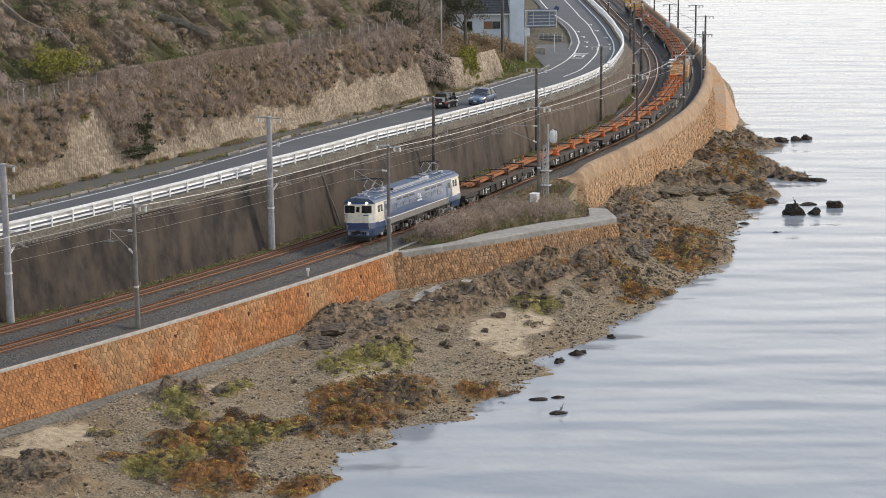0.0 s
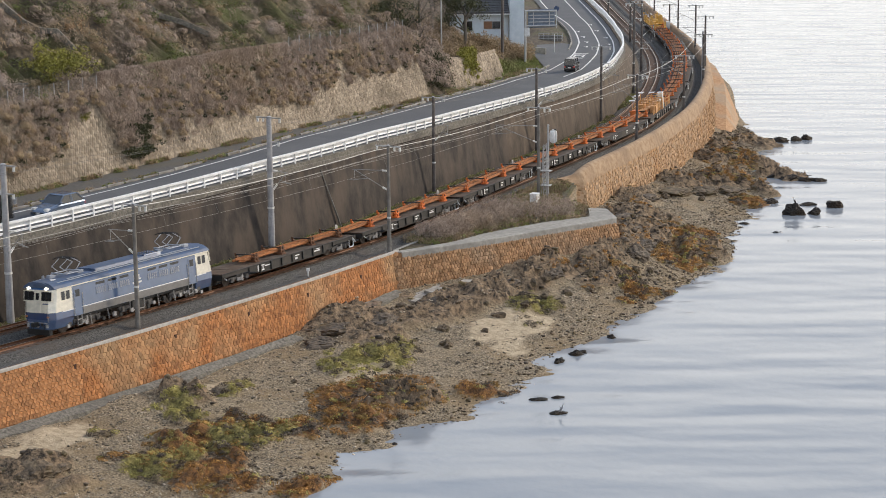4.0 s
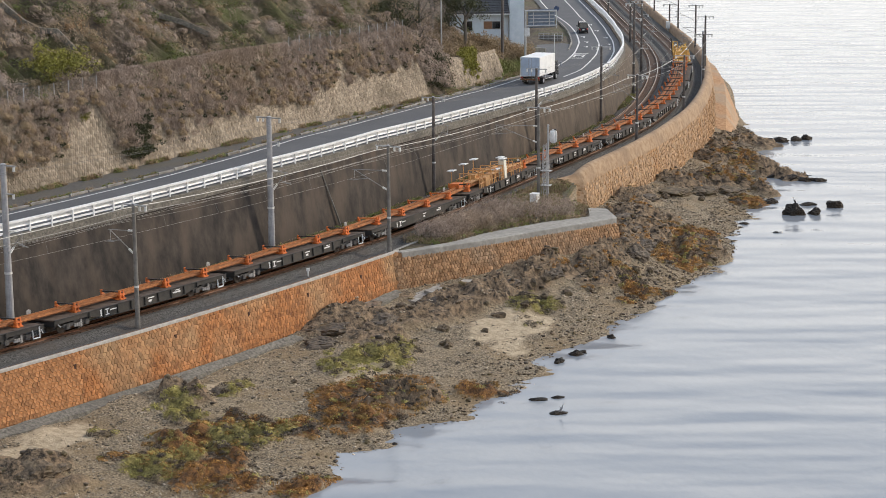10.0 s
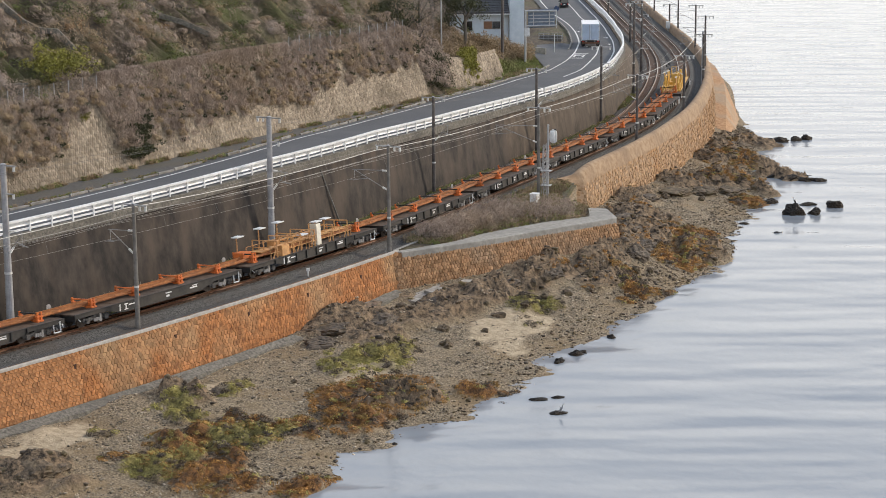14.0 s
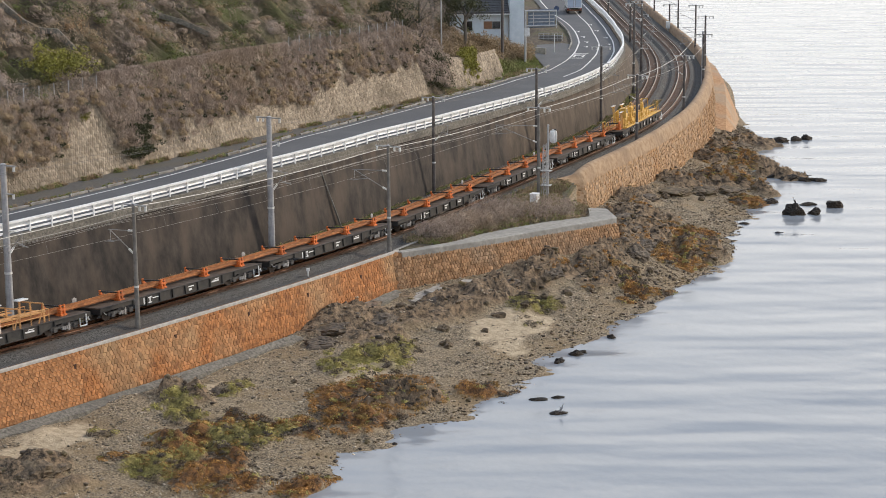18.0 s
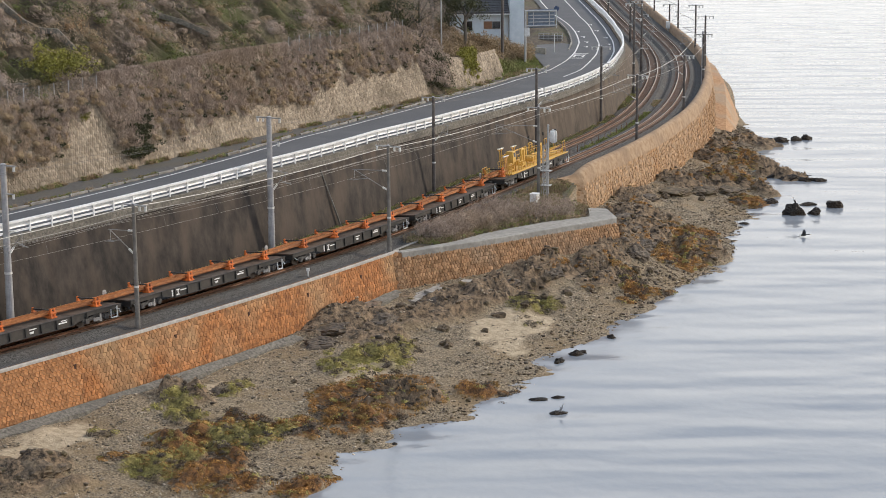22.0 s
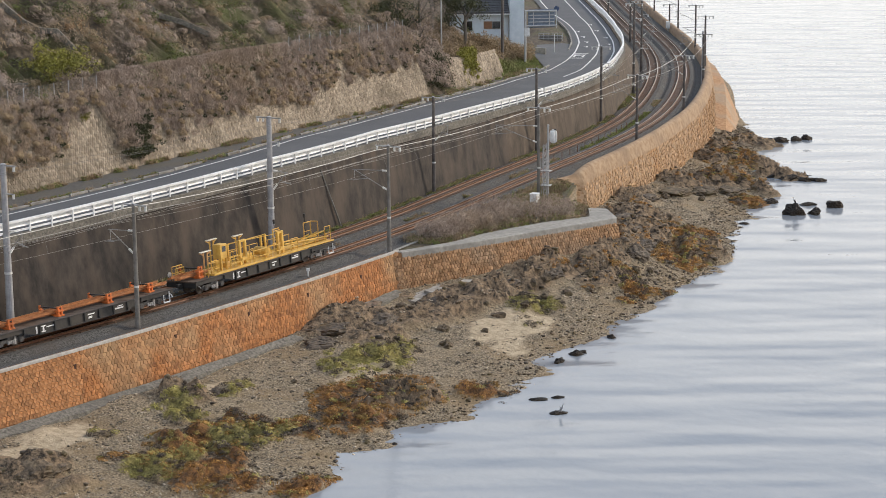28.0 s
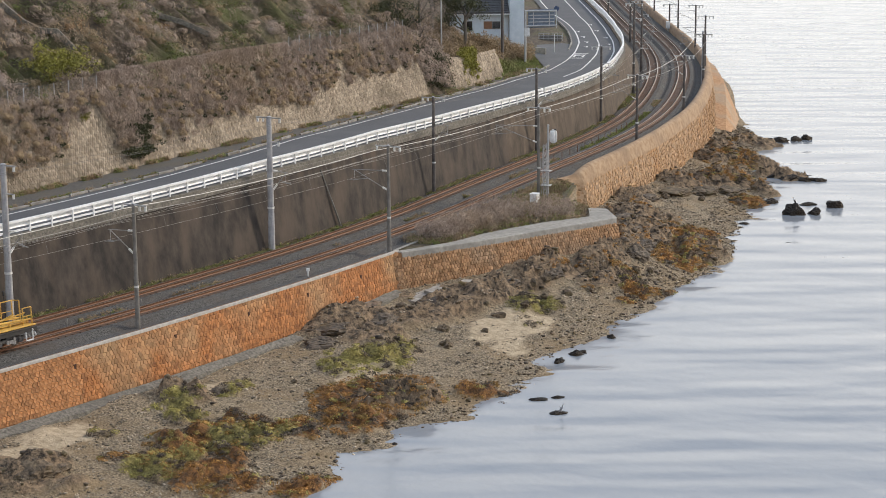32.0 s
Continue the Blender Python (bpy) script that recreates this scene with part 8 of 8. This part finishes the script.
for i, (s, o, a, b, z, lab) in enumerate(((64.3, -18.1, 0.95, 1.0, 0.95, "rounded dark rock standing in the water"), (65.0, -19.5, 0.7, 0.8, 0.5, "dark rock awash beside a larger one"), (69.3, -20.4, 0.9, 1.3, 0.75, "long dark rock standing in the water"), (69.6, -18.0, 0.9, 0.6, 0.32, "low dark rock awash"), (70.1, -14.7, 0.8, 0.9, 0.45, "dark rock at the tide line"),
                                          (84.2, -14.0, 1.3, 1.1, 0.5, "dark rock of the low reef"), (83.9, -15.4, 1.1, 0.9, 0.42, "dark rock of the low reef"), (83.8, -16.7, 0.9, 0.8, 0.36, "outermost dark reef rock"), (85.6, -12.6, 1.3, 1.3, 0.55, "dark rock of the low reef"), (111, -9.4, 1.6, 1.6, 0.6, "dark rock of the upper reef"), (112, -11.2, 1.4, 1.3, 0.5, "dark rock of the upper reef"), (113, -12.8, 0.9, 1.1, 0.45, "dark rock at the end of a reef"), (114, -13.9, 0.8, 0.9, 0.45, "dark rock at the end of a reef"),
                                          (58, -15.1, 0.55, 0.5, 0.2, "flat dark rock just awash"), (11, -18.6, 0.36, 0.4, 0.28, "small dark rock in the shallows"), (3, -18.4, 0.26, 0.3, 0.18, "small dark rock in the shallows"), (6.3, -18.6, 0.36, 0.3, 0.2, "small dark rock in the shallows"),
                                          (22, -17.2, 0.22, 0.25, 0.18, "small dark rock in the shallows"), (22, -16.5, 0.22, 0.25, 0.18, "small dark rock in the shallows"), (-18, -19.5, 0.16, 0.2, 0.14, "small dark rock in the shallows"), (-25, -19.9, 0.14, 0.2, 0.12, "small dark rock in the shallows"),
                                          (-8.2, -24.1, 0.5, 0.4, 0.2, "low rock awash under a heron"), (-5, -22.4, 0.5, 0.3, 0.14, "flat rock just awash"), (-6, -21.6, 0.7, 0.3, 0.12, "flat brown rock just awash"), (5.6, -18.5, 0.5, 0.55, 0.4, "dark boulder in the shallows"), (3.4, -18.4, 0.4, 0.5, 0.32, "dark boulder in the shallows"))):
    rock(at(s, o, SEA), a, b, z, i + 1, lab, "rock_wet")
for i, (s, o, a, b, z, m, lab) in enumerate(((-1, -5.5, 1.6, 2.6, 0.75, "rock", "dark craggy outcrop under the seawall"), (2.5, -6.6, 1.3, 2.0, 0.6, "rock", "dark craggy outcrop under the seawall"), (-4, -6.0, 1.1, 1.4, 0.5, "rock", "dark craggy outcrop under the seawall"), (-19, -6.6, 0.9, 1.4, 0.3, "rock", "low dark outcrop on the sand"),
                                            (-17.5, -7.4, 0.6, 0.8, 0.3, "rock", "low dark outcrop on the sand"), (-36, -10.0, 1.8, 2.6, 0.9, "rock_brown", "large brown boulder on the beach"), (-15.5, -7.4, 0.35, 0.5, 0.22, "rock_brown", "small mossy boulder on the beach"), (-28, -7.8, 0.5, 0.5, 0.25, "rock_brown", "small mossy boulder on the beach"), (4, -10.0, 0.4, 0.45, 0.42, "rock_brown", "lone brown boulder on shingle"),
                                            (16, -9.2, 0.8, 1.4, 0.5, "rock", "craggy rock below the terrace"), (20, -10.6, 0.9, 1.4, 0.6, "rock", "craggy rock below the terrace"), (24.5, -12.2, 0.9, 1.4, 0.7, "rock", "craggy rock below the terrace"), (29, -13.8, 1.1, 1.6, 0.7, "rock", "craggy rock at the end of the terrace"), (32, -13.2, 1.4, 1.8, 0.9, "rock", "craggy rock at the end of the terrace"),
                                            (36, -11.6, 1.5, 2.4, 0.9, "rock", "dark craggy ledge beside the terrace"), (40, -9.8, 1.4, 2.6, 0.8, "rock", "dark craggy ledge beside the terrace"), (45, -8.0, 1.2, 2.4, 0.6, "rock", "dark ledge below the tan wall"), (52, -7.2, 1.2, 1.8, 0.5, "rock", "dark ledge below the tan wall"), (57, -6.6, 1.2, 1.8, 0.5, "rock", "dark ledge below the tan wall"),
                                            (64, -7.5, 1.6, 2.0, 0.6, "rock_brown", "brown craggy ridge on the foreshore"), (68, -9.0, 1.6, 1.8, 0.6, "rock_brown", "brown craggy ridge on the foreshore"), (71, -10.6, 1.6, 1.6, 0.5, "rock_brown", "brown craggy ridge on the foreshore"), (44, -14.0, 1.4, 2.2, 0.5, "rock_brown", "brown craggy ledge on the shore"), (38, -15.4, 1.4, 2.0, 0.5, "rock_brown", "brown craggy ledge on the shore"),
                                            (48, -12.0, 1.3, 2.2, 0.5, "rock_brown", "brown craggy ledge on the shore"), (12, -8.6, 1.5, 2.2, 0.45, "rock_brown", "brown ledge below the terrace"), (8, -7.2, 1.5, 2.4, 0.5, "rock", "dark ledge below the seawall"), (95, -7.0, 1.3, 2.0, 0.5, "rock", "dark ledge of the reef"), (103, -7.4, 1.5, 2.2, 0.6, "rock_brown", "brown ledge of the reef"), (109, -8.4, 1.6, 1.8, 0.6, "rock", "dark ledge of the reef"))):
    rock(at(s, o, beach_z(s, o) + 0.1), a, b, z, i + 40, lab, m, heading(s) + radians(70))


for i, (s, o, q) in enumerate(((1.5, -11.5, 0.5), (0.9, -11.9, 0.32), (18.0, -11.0, 0.42), (15.0, -10.5, 0.4), (22.0, -11.0, 0.55), (22.0, -12.5, 0.5), (17.0, -10.5, 0.35), (10.0, -11.0, 0.45), (6.0, -12.0, 0.3), (15.5, -12.0, 0.38), (18.0, -12.5, 0.4), (3.0, -13.0, 0.26), (12.5, -11.8, 0.34), (20.3, -13.4, 0.36),
                              (26.5, -14.6, 0.42), (28.0, -15.2, 0.36), (50.5, -10.6, 0.45), (46.0, -12.2, 0.4), (61.0, -7.4, 0.5), (64.0, -9.8, 0.4), (80.0, -7.0, 0.5), (82.5, -9.6, 0.5), (-23.0, -10.4, 0.26), (-12.0, -9.0, 0.22))):
    rock(at(s, o, sheet_z(s, o) + 0.12 * q), q, q * 0.85, q * 0.8, i + 90, "lone brown boulder lying on the shingle", "rock_brown", i * 1.3)
M["slab"] = mat("broken_slab", (0.2, 0.18, 0.155), (0.42, 0.39, 0.345), 2.0, 0.9, 0.6, 0, (0.14, 0.12, 0.1), 0.7, 0.6, 0.03)
for i, (s, o, a, b) in enumerate(((9.6, -5.6, 1.9, 0.7), (11.4, -5.9, 1.3, 0.55), (14.0, -6.8, 1.2, 0.5), (4.5, -4.7, 1.3, 0.45), (1.6, -5.2, 1.2, 0.5))):
    bm = B((-a, a, -b, b, -0.12, 0.1))
    bmesh.ops.subdivide_edges(bm, edges=bm.edges[:], cuts=4, use_grid_fill=True)
    for v in bm.verts:
        q = v.co * 1.7 + Vector((i * 7.0, 0, 0))
        v.co += Vector((0.28 * noise.noise(q), 0.22 * noise.noise(q + Vector((9, 0, 0))), 0.07 * noise.noise(q * 2)))
    ob = tagged(part("concrete_slab", bm, M["slab"] if i < 3 else M["rock"], None), "pale broken concrete slab under the wall" if i < 3 else "flat dark rock slab under the wall", "slab", "broken slabs under the wall")
    ob.matrix_basis = Matrix.Translation(at(s, o, sheet_z(s, o) + 0.12)) @ Matrix.Rotation(heading(s) + 0.1 * i, 4, "Z") @ Matrix.Rotation(radians(6), 4, "X")


def groyne():
    """Orange stone buttress that runs out from the far wall."""
    e = tagged(new("buttress"), "orange stone buttress at the foot of the bend wall", "buttress", kind="structure")
    verts, faces = [], []
    st = ((112, -4.3, -4.4, -6.9), (120, -4.0, -3.0, -7.0), (130, -3.8, -1.8, -6.9), (142, -3.7, -1.0, -6.6), (156, -3.7, -0.7, -5.6), (166, -3.7, -0.7, -4.2))
    for s, o0, zt, o1 in st:
        verts += [at(s, o0 + 0.6, -5.4), at(s, o0 + 0.6, zt), at(s, o0 * 0.6 + o1 * 0.4, zt - 0.35), at(s, o1, -5.4)]
    for i in range(len(st) - 1):
        faces += [(i * 4 + j, i * 4 + j + 1, i * 4 + 5 + j, i * 4 + 4 + j) for j in range(3)]
    faces.append((0, 1, 2, 3))
    o = mesh_ob("core", verts, faces, M["terrace_stone"])
    o.parent = e


groyne()


# ---- the stones of the walls and the sleepers: last ----
def lay(face, s0, s1, v0, v1, wid, hgt, rng, gap, raise0, raise1, top=None):
    """Fitted polygonal rubble: a loose honeycomb with shared, shaken corners; yields (s, v, outer ring, inner ring)."""
    rows, cols = int((v1 - v0) / hgt), int((s1 - s0) / wid)
    seed = rng.uniform(0, 50)
    def corner(i, j):           # i counts half stones, j thirds of a course
        q = Vector((i * 7.31 + seed, j * 3.77, 1.5))
        return s0 + wid * (i / 2 + 0.42 * noise.noise(q)), v0 + hgt / 3 * (j + 1.0 * noise.noise(q + Vector((0, 0, 40))))
    for r in range(rows):
        for c in range(cols):
            i, j = 2 * c + (r % 2), 3 * r
            ring = [corner(i + 1, j - 1), corner(i + 2, j), corner(i + 2, j + 2), corner(i + 1, j + 3), corner(i, j + 2), corner(i, j)]
            cs, cv = sum(p[0] for p in ring) / 6, sum(p[1] for p in ring) / 6
            if cv < v0 or cv > v1 or cs > s1 or (top and cv < top(cs)):
                continue
            h, tx, ty = rng.uniform(raise0, raise1), rng.normal(0, 0.007), rng.normal(0, 0.007)
            o, n_, k1 = [], [], 1 - 2 * gap / wid
            for s, v in ring:
                p, n = face(cs + (s - cs) * k1, cv + (v - cv) * k1)
                o.append(p + n * 0.004)
                p, n = face(cs + (s - cs) * k1 * 0.8, cv + (v - cv) * k1 * 0.8)
                n_.append(p + n * (h + tx * (s - cs) / wid * 2 + ty * (v - cv) / hgt * 2))
            yield cs, cv, o, n_


def masonry(wall, name, face, s0, s1, v0, v1, wid, hgt, m, m_join, seed, near=None, gap=0.022, raise0=0.05, raise1=0.11, top=None):
    """Stones as parts within the stretch near, the rest joined."""
    rng = np.random.default_rng(seed)
    jv, jf, n = [], [], 0
    for cs, cv, o, i in lay(face, s0, s1, v0, v1, wid, hgt, rng, gap, raise0, raise1, top):
        k = len(o)
        fs = [(a, (a + 1) % k, k + (a + 1) % k, k + a) for a in range(k)] + [tuple(range(k, 2 * k))]
        if near and near[0] < cs < near[1] and n < 300:
            c = sum(o, Vector()) / k
            ob = mesh_ob(name, [p - c for p in o + i], fs, m)
            ob.parent, ob.location = wall, c
            n += 1
        else:
            b = len(jv)
            jv += o + i
            jf += [tuple(q + b for q in f) for f in fs]
    if jv:
        ob = mesh_ob(name + "_courses", jv, jf, m_join)
        ob.parent = wall
        ob["kind"] = "stuff"
        ob["label"] = "courses of rough stone"


masonry(WALL_SEA, "stone", wall_face, -46, 10.75, -0.02, 4.0, 0.31, 0.26, M["wallstone"], M["wallstone_far"], 1, (-32, -24), 0.005, 0.015, 0.045)
masonry(WALL_TERRACE, "stone", wall_face, 10.3, 33.3, 0.35, 3.2, 0.22, 0.24, M["terrace_stone"], M["terrace_stone"], 2, None, 0.008, 0.02, 0.09)


def bay_face(s, v):
    h = heading(s)
    out = Vector((math.sin(h), -math.cos(h), 0))
    e = sea_edge(s) - 0.22 - 0.78 * v / 4.2
    return at(s, e, -0.7 - v), (out + Vector((0, 0, 0.18))).normalized()


masonry(WALL_BAY, "stone", bay_face, 46.4, 128, -0.1, 3.9, 0.36, 0.3, M["tanstone"], M["tanstone"], 3, None, 0.012, 0.02, 0.1)
masonry(WALL_HILL, "stone", wall_hill_face, -24, 65.8, 0.05, 4.9, 0.26, 0.23, M["palestone"], M["palestone"], 4, None, 0.01, 0.012, 0.04)
masonry(WALL_HILL2, "stone", wall_hill_face, 72.8, 88.5, 0.05, 3.0, 0.32, 0.28, M["palestone"], M["palestone"], 5, None, 0.01, 0.012, 0.04)


def weep_holes():
    for s in (-24.5, -15.5, -8, -1.2, 5.6):
        p, n = wall_face(s, 0.75)
        ob = tagged(part("weep_hole", B((-0.1, 0.1, -0.02, 0.05, -0.16, 0.16), bevel=0.01), M["weep"], WALL_SEA), "dark square weep hole")
        ob.matrix_basis = Matrix.Translation(p) @ Matrix.Rotation(math.atan2(n.y, n.x) - math.pi / 2, 4, "Z")


weep_holes()


def sleepers(tr, off, near):
    bm = B((-0.1, 0.1, -1.02, 1.02, -0.14, 0.0), bevel=0.015)
    first = part("sleeper", bm, M["sleeper"], tr)
    me, n, vs, fs = first.data, 0, [], []
    bv = np.array([v.co[:] for v in me.vertices])
    bf = [tuple(p.vertices) for p in me.polygons]
    for s in np.arange(-60, 240, 0.62):
        h = heading(s)
        m = Matrix.Translation(beside(s, off, 0, -0.19)) @ Matrix.Rotation(h, 4, "Z") @ Matrix.Rotation(radians(-3.8), 4, "X")
        if near[0] < s < near[1] and n < 150:
            ob = first if n == 0 else new("sleeper", me)
            ob.parent, ob.matrix_basis = tr, m
            n += 1
        else:
            b = len(vs)
            vs += [m @ Vector(v) for v in bv]
            fs += [tuple(i + b for i in f) for f in bf]
    ob = mesh_ob("sleepers_beyond", vs, fs, M["sleeper"])
    ob.parent = tr
    ob["kind"] = "stuff"


sleepers(TRACK_SEA, 0.0, (-36, 56))
sleepers(TRACK_LAND, 3.4, (-30, 62))


motions()
